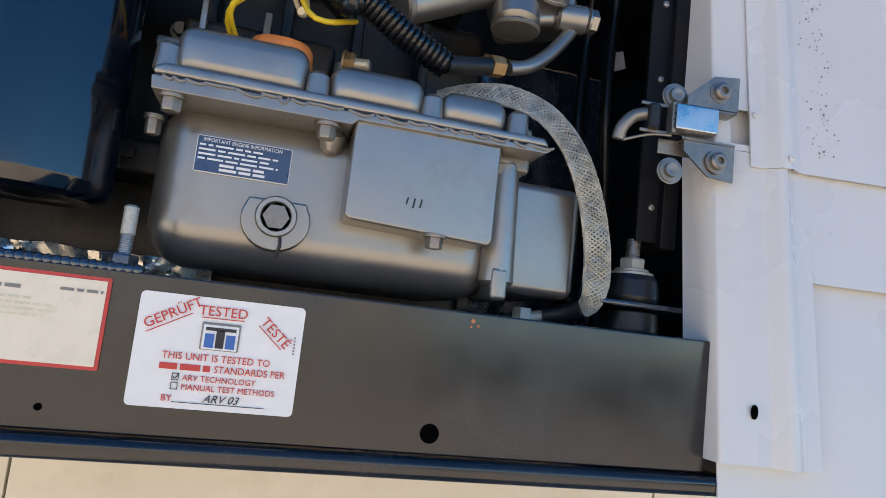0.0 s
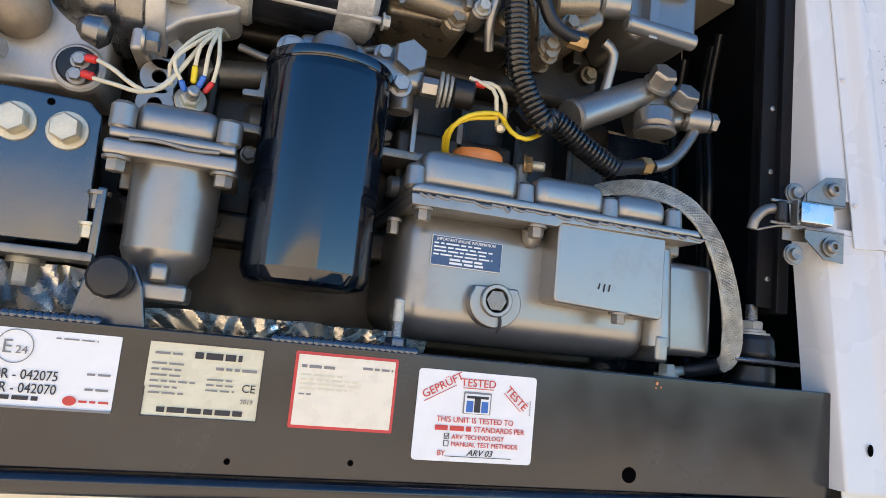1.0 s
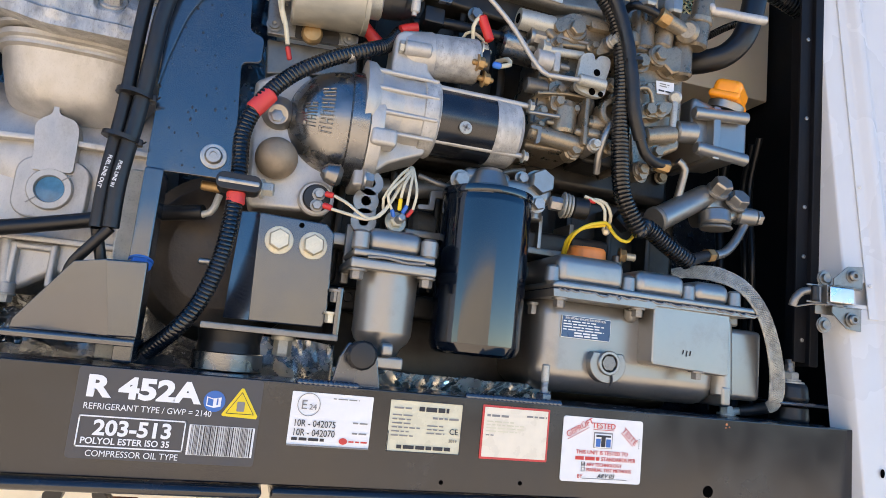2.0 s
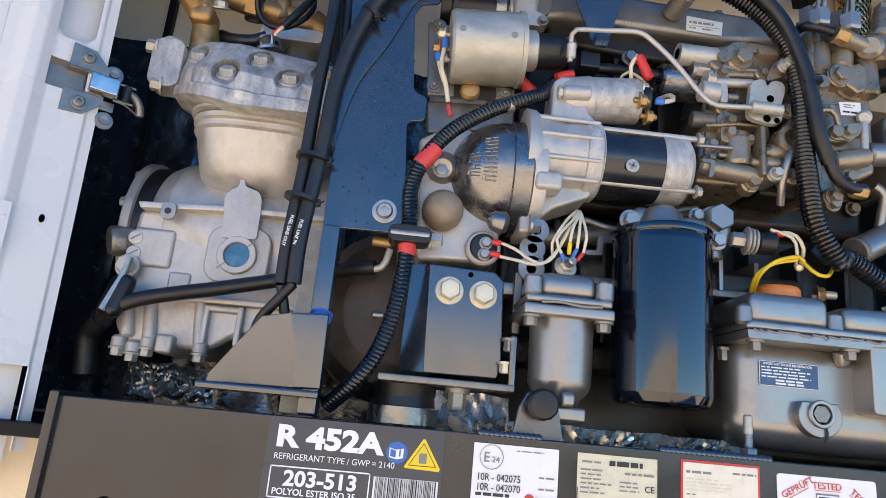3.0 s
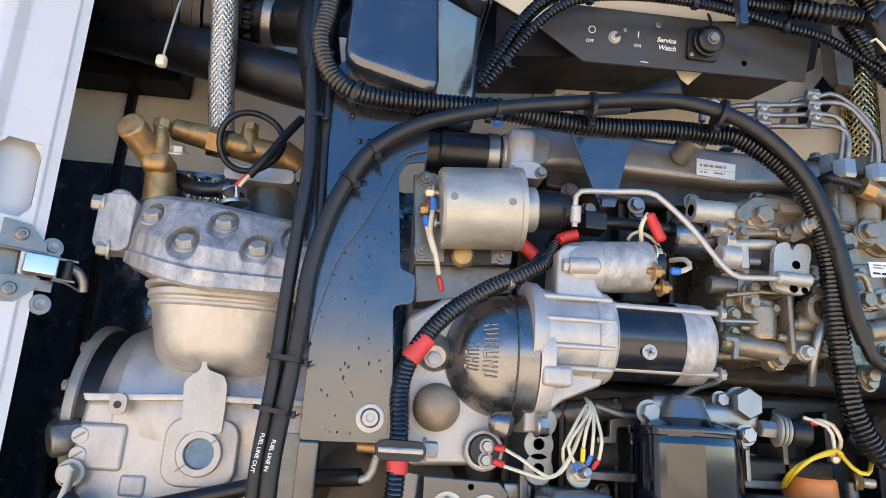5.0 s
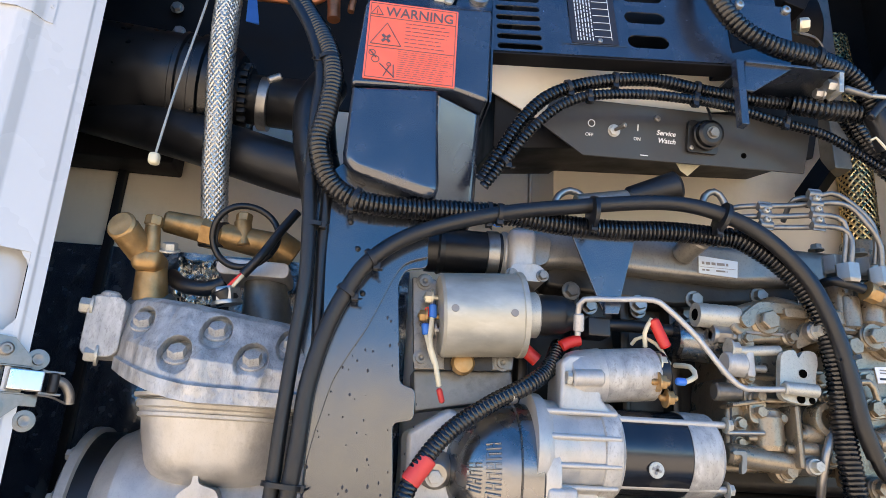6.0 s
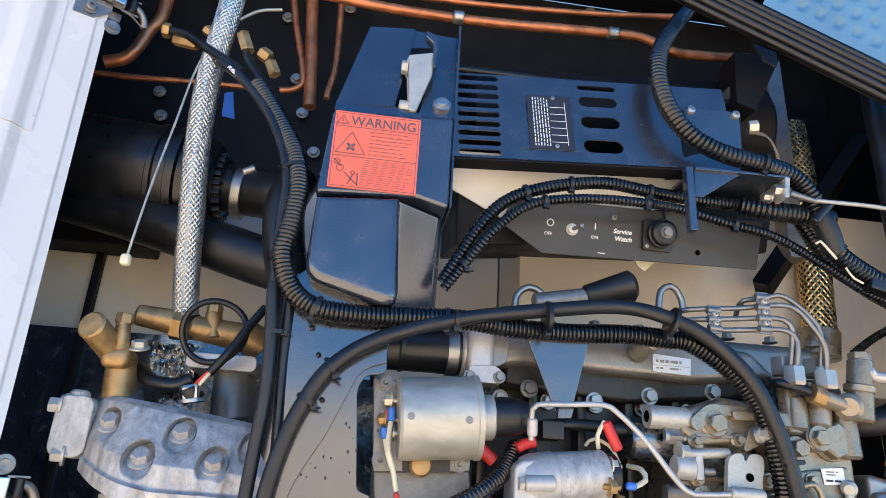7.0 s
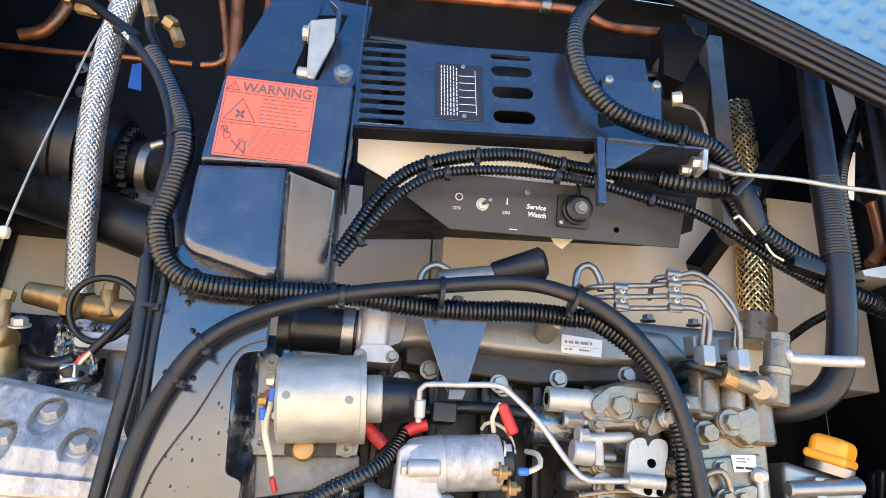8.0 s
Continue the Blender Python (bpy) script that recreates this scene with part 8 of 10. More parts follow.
# injector pipes
ij = thing("injector_pipes", (0.065, 0.04, 2.469), "four bent steel injector pipes with clamps", "pipes")
for a, c, d, e, f, g2 in (
        ((-0.028, 0.075, 2.462), (-0.026, 0.04, 2.461), (0.096, 0.03, 2.474), (0.121, 0.026, 2.448), (0.131, 0.026, 2.427), (0.132, 0.03, 2.402)),
        ((-0.021, 0.075, 2.454), (-0.02, 0.04, 2.45), (0.075, 0.03, 2.458), (0.092, 0.028, 2.452), (0.095, 0.03, 2.437), (0.092, 0.035, 2.406)),
        ((0.009, 0.075, 2.446), (0.008, 0.04, 2.44), (0.081, 0.03, 2.445), (0.097, 0.028, 2.438), (0.098, 0.028, 2.421), (0.096, 0.032, 2.401)),
        ((0.053, 0.075, 2.465), (0.05, 0.05, 2.481), (0.093, 0.034, 2.487), (0.122, 0.03, 2.462), (0.131, 0.03, 2.441), (0.13, 0.036, 2.408))):
    part("pipe", tube([a, c, (V(c) + V(d)) / 2, d, e, f, g2], 0.0031, 12), LATCH, ij)
for p in ((0.092, 0.032, 2.402), (0.129, 0.03, 2.4), (0.132, 0.05, 2.417), (0.091, 0.05, 2.416)):
    part("union_nut", hexagon((p[0], p[1], p[2] + 0.006), (0, 0, -1), 0.0125, 0.026, 0), GUN, ij)
for p, bumps in (((0.001, 0.030, 2.450), (-0.0105, 0.0, 0.0105)), ((0.06, 0.026, 2.464), (-0.021, -0.0085, 0.0045, 0.0165))):
    b = box(p[0] - 0.0075, p[0] + 0.0075, p[1] - 0.001, p[1] + 0.0012, p[2] + bumps[0] - 0.006, p[2] + bumps[-1] + 0.006, 0.0008, 2)
    for dz in bumps:
        rod((p[0] - 0.0075, p[1] + 0.001, p[2] + dz), (p[0] + 0.0075, p[1] + 0.001, p[2] + dz), 0.0046, n=18, bev=0.0006, bm=b)
    k = part("clamp", b, LATCH, ij)
    for lo, hi in zip(bumps, bumps[1:]):
        screw(k, (p[0], p[1] - 0.001, p[2] + (lo + hi) / 2), 0.0034, 0.0045, material=ZINC)
# filler elbow and hump behind the hoses
fe = thing("breather_elbow", (-0.108, 0.1, 2.494), "black rubber breather elbow on a grey rocker cover", "hose")
part("elbow", rod((-0.13, 0.1, 2.484), (-0.066, 0.09, 2.502), 0.013, 0.020, bev=0.005), RUBBER, fe)
part("elbow_base", rod((-0.191, 0.1, 2.471), (-0.126, 0.1, 2.483), 0.011, 0.012), GUN_DARK, fe)
part("lifting_eye", tube([(-0.21, 0.12, 2.465), (-0.207, 0.12, 2.485), (-0.191, 0.12, 2.496), (-0.174, 0.12, 2.488), (-0.171, 0.12, 2.471)], 0.0045), GUN, fe)
part("lifting_eye", tube([(-0.017, 0.13, 2.488), (-0.012, 0.13, 2.512), (0.004, 0.13, 2.519), (0.015, 0.13, 2.503), (0.016, 0.13, 2.487)], 0.0045), GUN, fe)

# ---- expansion reservoir with orange cap and valve block below ----
rv = thing("coolant_reservoir", (0.215, 0.06, 2.249), "blue-grey cast thermostat housing with an orange cap", "engine part")
part("body", plate(xz((0.166, 0.06, 2.282), (0.204, 0.06, 2.274), (0.256, 0.06, 2.273), (0.256, 0.06, 2.206), (0.18, 0.06, 2.197), (0.163, 0.06, 2.227)), 0.050, 0.14, 0.008, None, 3), GUN, rv)
part("flange", box((0.189, 0.045, 2.233)[0], (0.201, 0.045, 2.235)[0], 0.036, 0.14, (0.199, 0.045, 2.193)[2], (0.193, 0.045, 2.267)[2], 0.003, 2), GUN, rv)
for a, c in (((0.16, 0.04, 2.252), (0.244, 0.04, 2.26)), ((0.165, 0.04, 2.205), (0.245, 0.04, 2.201))):
    part("bolt_tube", rod(a, c, 0.0085, bev=0.002), GUN, rv)
part("inlet", rod((0.137, 0.05, 2.224), (0.17, 0.05, 2.228), 0.0145, bev=0.003), GUN, rv)
q = (0.224, 0.05, 2.279)
part("cap_seat", lathe((q[0], 0.062, q[2] - 0.006), (0.22, -0.25, 1), [(0, 0.024), (0.010, 0.0245), (0.012, 0.022)], 32), GUN, rv)
cq = V((q[0] + 0.002, 0.059, q[2] + 0.006))
cap = box(-0.029, 0.029, -0.019, 0.019, 0.0, 0.026, 0.009, 4)
box(-0.031, 0.031, -0.021, 0.021, -0.002, 0.008, 0.004, 3, cap)
cap.transform(Matrix.Translation(cq) @ V((0.22, -0.25, 1)).to_track_quat("Z", "Y").to_matrix().to_4x4())
part("orange_cap", cap, ORANGE, rv, "bright orange plastic cap")
rv.location += V((0.024, 0.012, 0.014))
vb = thing("valve_block", (0.225, 0.06, 2.14), "grey cast valve block with hexagon plugs", "engine part")
part("barrel", rod((0.119, 0.035, 2.106), (0.213, 0.06, 2.16), 0.0165, 0.0160, bev=0.003), GUN, vb)
part("barrel_end", rod((0.116, 0.034, 2.105), (0.123, 0.036, 2.108), 0.0180, bev=0.002), GUN_DARK, vb)
part("manifold", plate(xz((0.199, 0.06, 2.167), (0.237, 0.06, 2.181), (0.28, 0.06, 2.159), (0.277, 0.06, 2.134), (0.217, 0.06, 2.118)), 0.050, 0.10, 0.008, None, 3), GUN, vb)
part("outlet", rod((0.22, 0.05, 2.136), (0.219, 0.045, 2.113), 0.021, bev=0.004), GUN, vb)
part("outlet_mouth", rod((0.219, 0.044, 2.114), (0.219, 0.044, 2.11), 0.0215), GUN_DARK, vb)
part("hexagon_plug", hexagon((0.219, 0.045, 2.163), (0, -0.8, 0.5), 0.014, 0.02, 1.15, spin=0.3), GUN, vb)
part("hexagon_plug", hexagon((0.25, 0.045, 2.151), (0, -0.8, 0.5), 0.014, 0.016, 1.15, spin=0.1), GUN, vb)
part("arm", rod((0.259, 0.055, 2.138), (0.288, 0.05, 2.138), 0.0125, bev=0.003), GUN, vb)
part("arm_nut", hexagon((0.286, 0.05, 2.138), (1, 0, 0), 0.011, 0.010, 1.05), STEEL, vb)
part("drain_pipe", tube([(0.276, 0.055, 2.130), (0.267, 0.052, 2.116), (0.250, 0.046, 2.095), (0.232, 0.040, 2.080), (0.214, 0.036, 2.073)], 0.0062), GUN, vb)
part("feed_pipe", tube([(0.152, 0.04, 2.194), (0.163, 0.04, 2.185), (0.163, 0.045, 2.165), (0.16, 0.05, 2.14)], 0.0055), GUN, vb)
vb.location += V((0.026, 0.033, 0.010))

# earth strap
gs = thing("earth_strap", (0.315, 0.05, 1.963), "frayed grey braided earth strap", "strap")
sp = spline([(0.186, 0.085, 2.053), (0.212, 0.07, 2.057), (0.242, 0.058, 2.055), (0.272, 0.050, 2.042), (0.296, 0.046, 2.016), (0.312, 0.044, 1.980), (0.321, 0.044, 1.945), (0.324, 0.045, 1.917), (0.323, 0.048, 1.899), (0.318, 0.055, 1.889)], 0.003)
rng = random.Random(2)
n = 26
b = bmesh.new()
for k in range(n):
    ph, turn = k * 4 * math.pi / n, (0.42 if k % 2 else -0.42)
    pts = []
    for i, p in enumerate(sp):
        d = (sp[min(i + 1, len(sp) - 1)] - sp[max(i - 1, 0)]).normalized()
        side = d.cross(V((0, -1, 0.45))).normalized()
        up = side.cross(d)
        f = min(1, 0.55 + i / 40, 0.4 + (len(sp) - i) / 18)
        s = math.sin(i * turn + ph)
        pts.append(p + side * (0.0115 * f * s) + up * (0.0014 * math.cos(i * turn + ph)) + V((0, 0, rng.uniform(-0.0004, 0.0004))))
    tube(pts, 0.0012, 5, step=0.003, bm=b, flat=0.7)
tagged(part("braid", b, STRAP, gs), kind="stuff")
part("lug_sleeve", tube([(0.320, 0.055, 1.892), (0.312, 0.068, 1.887), (0.297, 0.08, 1.883)], 0.0075, 12), RUBBER, gs)
part("lug", rod((0.297, 0.08, 1.883), (0.279, 0.083, 1.879), 0.005), ZINC, gs)
p = (0.279, 0.084, 1.88)
part("bolt", hexagon((p[0], 0.084, 1.8758), (0, 0, 1), 0.0085, 0.012, 1.4), ZINC, gs)
# right rubber mount with its stud
rm = thing("vibration_mount", (0.367, 0.07, 1.891), "black rubber vibration mount with a steel stud", "mount")
p = (0.372, 0.075, 1.872)
zt2 = (0.367, 0.075, 1.926)[2]
part("lower_rubber", lathe((p[0], 0.075, 1.876), (0, 0, 1), [(0, 0.024), (0.003, 0.025), (0.018, 0.024), (0.020, 0.022)], 30), RUBBER, rm)
part("arm_plate", box(p[0] - 0.045, p[0] + 0.055, 0.045, 0.13, 1.897, 1.902, 0.002), BLACK_GLOSS, rm)
part("upper_rubber", lathe((p[0], 0.075, 1.9025), (0, 0, 1), [(0, 0.023), (0.004, 0.0245), (zt2 - 1.9025 - 0.004, 0.0225), (zt2 - 1.9025, 0.020)], 30), RUBBER, rm)
part("washer", lathe((p[0], 0.075, zt2), (0, 0, 1), [(0, 0.0185), (0.0022, 0.0185), (0.003, 0.017)], 28), ZINC, rm)
part("nut", hexagon((p[0], 0.075, zt2 + 0.003), (0, 0, 1), 0.0115, 0.012, 1.25), ZINC, rm)
part("stud", tube([(p[0], 0.075, zt2 + 0.012), (p[0], 0.075, zt2 + 0.032)], 0.0062, 14, 0.0006, 0.0018), STEEL, rm)

# ---- belt cover with the warning sign ----
bc = thing("belt_cover", (-0.381, 0.05, 2.53), "glossy navy-black belt cover with a red warning label", "cover")
b = plate(xz((-0.454, 0.04, 2.666), (-0.309, 0.04, 2.674), (-0.31, 0.04, 2.554), (-0.348, 0.04, 2.564), (-0.462, 0.04, 2.557)), 0.036, 0.15, 0.005, None, 3)
part("front", b, BLACK_GLOSS, bc)
o = soften(xz((-0.462, 0.03, 2.555), (-0.36, 0.03, 2.559), (-0.36, 0.03, 2.427), (-0.461, 0.03, 2.453)), 0.020)
b = pillow([o[2]] + [o[8]] + o[12:], 0.022, 0.15, 0.010)
part("lower_bulge", b, BLACK_GLOSS, bc)
o = soften(xz((-0.371, 0.04, 2.565), (-0.308, 0.04, 2.557), (-0.31, 0.04, 2.433), (-0.37, 0.04, 2.43)), 0.012)
b = pillow([o[2]] + [o[8]] + o[12:], 0.037, 0.15, 0.009)
left = min(v.co.x for v in b.verts)
for v in b.verts:
    v.co.y += (0.45 * (v.co.x - left) + 0.32 * (2.565 - v.co.z)) * (v.co.y < 0.10)
part("side_column", b, BLACK_GLOSS, bc)
b = bmesh.new()
f0 = [b.verts.new(v) for v in ((-0.423, 0.085, 2.826), (-0.363, 0.085, 2.832), (-0.366, 0.078, 2.798), (-0.382, 0.048, 2.685), (-0.452, 0.044, 2.677))]
b.faces.new(f0)
f1 = [b.verts.new(v) for v in ((-0.363, 0.085, 2.832), (-0.301, 0.085, 2.828), (-0.309, 0.044, 2.68), (-0.352, 0.046, 2.678), (-0.33, 0.078, 2.804), (-0.366, 0.078, 2.798))]
b.faces.new(f1)
f2 = [b.verts.new(v) for v in ((-0.452, 0.044, 2.677), (-0.382, 0.049, 2.685), (-0.352, 0.046, 2.678), (-0.309, 0.044, 2.68), (-0.311, 0.04, 2.672), (-0.452, 0.04, 2.663))]
b.faces.new(f2)
bmesh.ops.recalc_face_normals(b, faces=b.faces[:])
b.normal_update()
bmesh.ops.solidify(b, geom=b.faces[:], thickness=0.003)
part("top_slope", b, BLACK_GLOSS, bc)
part("side_sheet", box((-0.305, 0.06, 2.688)[0] - 0.003, (-0.305, 0.06, 2.688)[0], 0.046, 0.15, (-0.304, 0.05, 2.56)[2], (-0.303, 0.08, 2.819)[2], 0.001), BLACK_GLOSS, bc)
part("slot_back", box((-0.383, 0.1, 2.762)[0], (-0.315, 0.1, 2.773)[0], 0.125, 0.13, (-0.348, 0.1, 2.702)[2], (-0.358, 0.1, 2.84)[2], 0.001), MATT_BLACK, bc)
part("cover_bolt", lathe((-0.324, 0.047, 2.697), (0, -1, 0.35), [(-0.004, 0.0115), (0.002, 0.0115), (0.003, 0.0085), (0.006, 0.008), (0.007, 0.0065), (0.007, 0.004), (0.005, 0)], 18), STEEL, bc)
b = plate(xz((-0.371, 0.05, 2.76), (-0.338, 0.05, 2.769), (-0.339, 0.05, 2.735), (-0.356, 0.05, 2.679), (-0.365, 0.05, 2.68)), 0.040, 0.047, 0.003)
part("lever_arm", b, ZINC, bc)
part("lever_arm", plate(xz((-0.372, 0.05, 2.755), (-0.354, 0.05, 2.762), (-0.356, 0.05, 2.687), (-0.365, 0.05, 2.684)), 0.050, 0.058, 0.003), ALU, bc)
part("lever_pivot", rod((-0.377, 0.05, 2.69), (-0.36, 0.05, 2.689), 0.008), ZINC, bc)
part("lever_knob", hexagon((-0.37, 0.05, 2.747), (-1, 0, 0), 0.009, 0.008), ZINC, bc)
part("lever_handle", plate(xz((-0.351, 0.05, 2.797), (-0.339, 0.05, 2.793), (-0.334, 0.05, 2.783), (-0.335, 0.05, 2.744), (-0.339, 0.05, 2.743), (-0.341, 0.05, 2.779), (-0.351, 0.05, 2.788)), 0.036, 0.050, 0.002), BLACK_GLOSS, bc)
# warning sign
A0, B0, C0, D0 = (-0.45, 0.036, 2.662), (-0.349, 0.036, 2.667), (-0.45, 0.036, 2.563), (-0.349, 0.036, 2.567)
x0, x1, z1, z0 = (A0[0] + C0[0]) / 2, (B0[0] + D0[0]) / 2, (A0[2] + B0[2]) / 2, (C0[2] + D0[2]) / 2
ws = part("warning_label", plate(rounded(x0, x1, z0, z1, 0.0015), 0.0345, 0.0356, 0), LABEL_RED, bc, "red-orange warning label with black print")
w, h = x1 - x0, z1 - z0
Y1 = 0.0341
b = strip(x0 + 0.002, x1 - 0.002, z1 - 0.205 * h, z1 - 0.198 * h, Y1)
for a in ((0.002, 0.0026, 0.002, h - 0.002), (w - 0.0026, w - 0.002, 0.002, h - 0.002), (0.002, w - 0.002, 0.002, 0.0026), (0.002, w - 0.002, h - 0.0026, h - 0.002), (0.002, w - 0.002, 0.405 * h, 0.412 * h)):
    strip(x0 + a[0], x0 + a[1], z0 + a[2], z0 + a[3], Y1, b)
part("print_frame", b, INK_FADED, ws)
text(ws, "WARNING", 0.0172, x0 + 0.19 * w, Y1, z1 - 0.178 * h, INK_FADED, bold=0.012, squeeze=0.92)


def triangle(parent, cx, cz, s, y):
    b = None
    ps = [(cx - s, cz), (cx + s, cz), (cx, cz + 1.65 * s)]
    for p, q in zip(ps, ps[1:] + ps[:1]):
        b = rod((p[0], y, p[1]), (q[0], y, q[1]), 0.0005, n=5, bev=0, bm=b)
    return part("triangle", b, INK_FADED, parent)


triangle(ws, x0 + 0.095 * w, z1 - 0.172 * h, 0.0068, Y1)
part("mark", strip(x0 + 0.092 * w, x0 + 0.098 * w, z1 - 0.16 * h, z1 - 0.10 * h, Y1), INK, ws)
triangle(ws, x0 + 0.215 * w, z0 + 0.445 * h, 0.0170, Y1)
b = None
for a in (45, 135, 225, 315):
    b = join(b, box(0.001, 0.0062, -0.0003, 0.0003, -0.0016, 0.0016, 0.0008, 2, None)) if b else box(0.001, 0.0062, -0.0003, 0.0003, -0.0016, 0.0016, 0.0008, 2, None)
    b.transform(Matrix.Rotation(radians(90), 4, "Y"))
b.transform(Matrix.Translation((x0 + 0.215 * w, Y1, z0 + 0.53 * h)) @ Matrix.Rotation(radians(45), 4, "Y"))
part("fan_picture", b, INK_FADED, ws)
bars(ws, x0 + 0.42 * w, x0 + 0.92 * w, z0 + 0.43 * h, z1 - 0.225 * h, Y1, 7, INK_FADED, rag=0.25, fill=0.16)
bars(ws, x0 + 0.36 * w, x0 + 0.97 * w, z0 + 0.045 * h, z0 + 0.39 * h, Y1, 13, INK_FADED, rag=0.2, fill=0.2)
b = None
for u, v, r in ((0.08, 0.33, 0.0034), (0.12, 0.25, 0.0040), (0.27, 0.20, 0.0022)):
    ring = [(x0 + u * w + r * math.cos(k * math.pi / 8), Y1, z0 + v * h + r * math.sin(k * math.pi / 8)) for k in range(17)]
    b = tube(ring, 0.0005, 5, step=0.001, bm=b)
for a in ((0.05, 0.36, 0.13, 0.27), (0.17, 0.20, 0.33, 0.05), (0.22, 0.05, 0.27, 0.17), (0.32, 0.2, 0.33, 0.04)):
    rod((x0 + a[0] * w, Y1, z0 + a[1] * h), (x0 + a[2] * w, Y1, z0 + a[3] * h), 0.0007, n=5, bev=0, bm=b)
part("pulley_picture", b, INK_FADED, ws)

# ---- motor guard ----
mg = thing("motor_guard", (-0.166, 0.05, 2.645), "navy-black slotted sheet metal motor guard", "guard")
G0, G1 = V((-0.308, 0.047, 2.628)), V((0.057, 0.035, 2.648))
gu = (G1 - G0).normalized()
gt = V((-0.302, 0.060, 2.756))
gv = (gt - G0)
gv = (gv - gu * gv.dot(gu)).normalized()
gh = (gt - G0).dot(gv)
gw = (G1 - G0).length
gn = gv.cross(gu)
GM = Matrix(((gu.x, gn.x, gv.x, G0.x), (gu.y, gn.y, gv.y, G0.y), (gu.z, gn.z, gv.z, G0.z), (0, 0, 0, 1)))


def guard(u0, u1, v0, v1, bm=None):
    return box(u0 * gw, u1 * gw, -0.001, 0.001, v0 * gh, v1 * gh, 0, 1, bm)


def slot_cell(u0, u1, v0, v1, a0, a1, c0, c1, bm):
    """A piece of the sheet with one round-ended slot (a0..a1 across, c0..c1 up)."""
    u0, u1, a0, a1 = (k * gw for k in (u0, u1, a0, a1))
    v0, v1, c0, c1 = (k * gh for k in (v0, v1, c0, c1))
    r, cz = (c1 - c0) / 2, (c0 + c1) / 2
    inner, outer = [], []
    for side, cx in ((0, a1 - r), (1, a0 + r)):
        for k in range(9):
            an = math.pi * (side - 0.5 + k / 8)
            inner.append((cx + r * math.cos(an), cz + r * math.sin(an)))
            t = k / 8 * 4
            e, w0, w1 = (u1, v0, v1) if side == 0 else (u0, v1, v0)
            m = (a0 + a1) / 2
            outer.append((m + (e - m) * min(1, t), w0) if t < 1 else (e, w0 + (w1 - w0) * (t - 1) / 2) if t <= 3 else (e + (m - e) * (t - 3), w1))
    rings = [[bm.verts.new((x, y, z)) for x, z in o] for y in (-0.001, 0.001) for o in (inner, outer)]
    n = len(inner)
    for i in range(n):
        j = (i + 1) % n
        bm.faces.new((rings[0][i], rings[0][j], rings[1][j], rings[1][i]))
        bm.faces.new((rings[2][i], rings[3][i], rings[3][j], rings[2][j]))
        bm.faces.new((rings[0][i], rings[2][i], rings[2][j], rings[0][j]))


cells = [guard(0, 0.015, 0, 1), guard(0.178, 0.445, 0, 1), guard(0.60, 1, 0, 1)]
for i in range(9):
    cells.append(bmesh.new())
    slot_cell(0.015, 0.178, i / 9, (i + 1) / 9, 0.022, 0.168, (i + 0.22) / 9, (i + 0.80) / 9, cells[-1])
for va, vb, c0, c1 in ((0, 0.34, 0.12, 0.27), (0.34, 0.62, 0.41, 0.55), (0.62, 0.84, 0.67, 0.79), (0.84, 1.0, 0.875, 0.935)):
    cells.append(bmesh.new())
    slot_cell(0.445, 0.60, va, vb, 0.453, 0.592, c0, c1, cells[-1])
for b in cells:
    b.transform(GM)
    bmesh.ops.recalc_face_normals(b, faces=b.faces[:])
    part("sheet_strip", b, BLACK_GLOSS, mg)
b = box(0, gw, 0, 0.022, -0.003, 0.0, 0.001)
b.transform(GM)
part("lower_fold", b, MATT_BLACK, mg)
part("motor_body", rod((-0.28, 0.19, 2.77), (0.184, 0.19, 2.809), 0.075, bev=0.01, n=36), MATT_BLACK, mg)
part("top_rod", rod((-0.302, 0.1, 2.791), (0.102, 0.1, 2.793), 0.0055), PLASTIC, mg)
part("rod_clip", box((0.09, 0.1, 2.805)[0], (0.11, 0.1, 2.808)[0], 0.09, 0.11, (0.097, 0.1, 2.783)[2], (0.101, 0.1, 2.816)[2], 0.002), GUN_DARK, mg)
part("corner_tab", plate(xz((-0.236, 0.085, 2.779), (-0.229, 0.085, 2.78), (-0.215, 0.085, 2.767), (-0.236, 0.085, 2.764)), 0.083, 0.086, 0.0005), BLACK_GLOSS, mg)
# name plate with white print
n0, n1 = (-0.212, 0.055, 2.648), (-0.159, 0.075, 2.731)
u0, u1 = (V(n0) - G0).dot(gu), (V(n1) - G0).dot(gu)
v0, v1 = (V(n0) - G0).dot(gv), (V(n1) - G0).dot(gv)
b = box(u0, u1, -0.0035, -0.0022, v0, v1, 0.0006)
b.transform(GM)
npl = part("name_plate", b, INK, mg, "black motor name plate with white print")
rng = random.Random(8)
b = bmesh.new()
for i in range(6):
    uu = u0 + (u1 - u0) * (0.12 + 0.065 * i)
    vv = v0 + 0.004
    while vv < v1 - 0.006:
        s = rng.uniform(0.002, 0.007)
        box(uu, uu + 0.0011, -0.0040, -0.0037, vv, min(vv + s, v1 - 0.004), 0, 1, b)
        vv += s + 0.002
for i in range(6):
    vv = v0 + (v1 - v0) * (0.12 + 0.13 * i)
    box(u0 + (u1 - u0) * 0.5, u0 + (u1 - u0) * 0.85, -0.0040, -0.0037, vv, vv + 0.0006, 0, 1, b)
box(u0 + (u1 - u0) * 0.85, u0 + (u1 - u0) * 0.86, -0.0040, -0.0037, v0 + 0.006, v1 - 0.01, 0, 1, b)
b.transform(GM)
part("plate_print", b, WHITE_INK, npl)
for vv in (v0 + 0.004, v1 - 0.004):
    screw(npl, GM @ V((u0 + (u1 - u0) * 0.6, -0.0036, vv)), 0.003, 0.002, -gn)
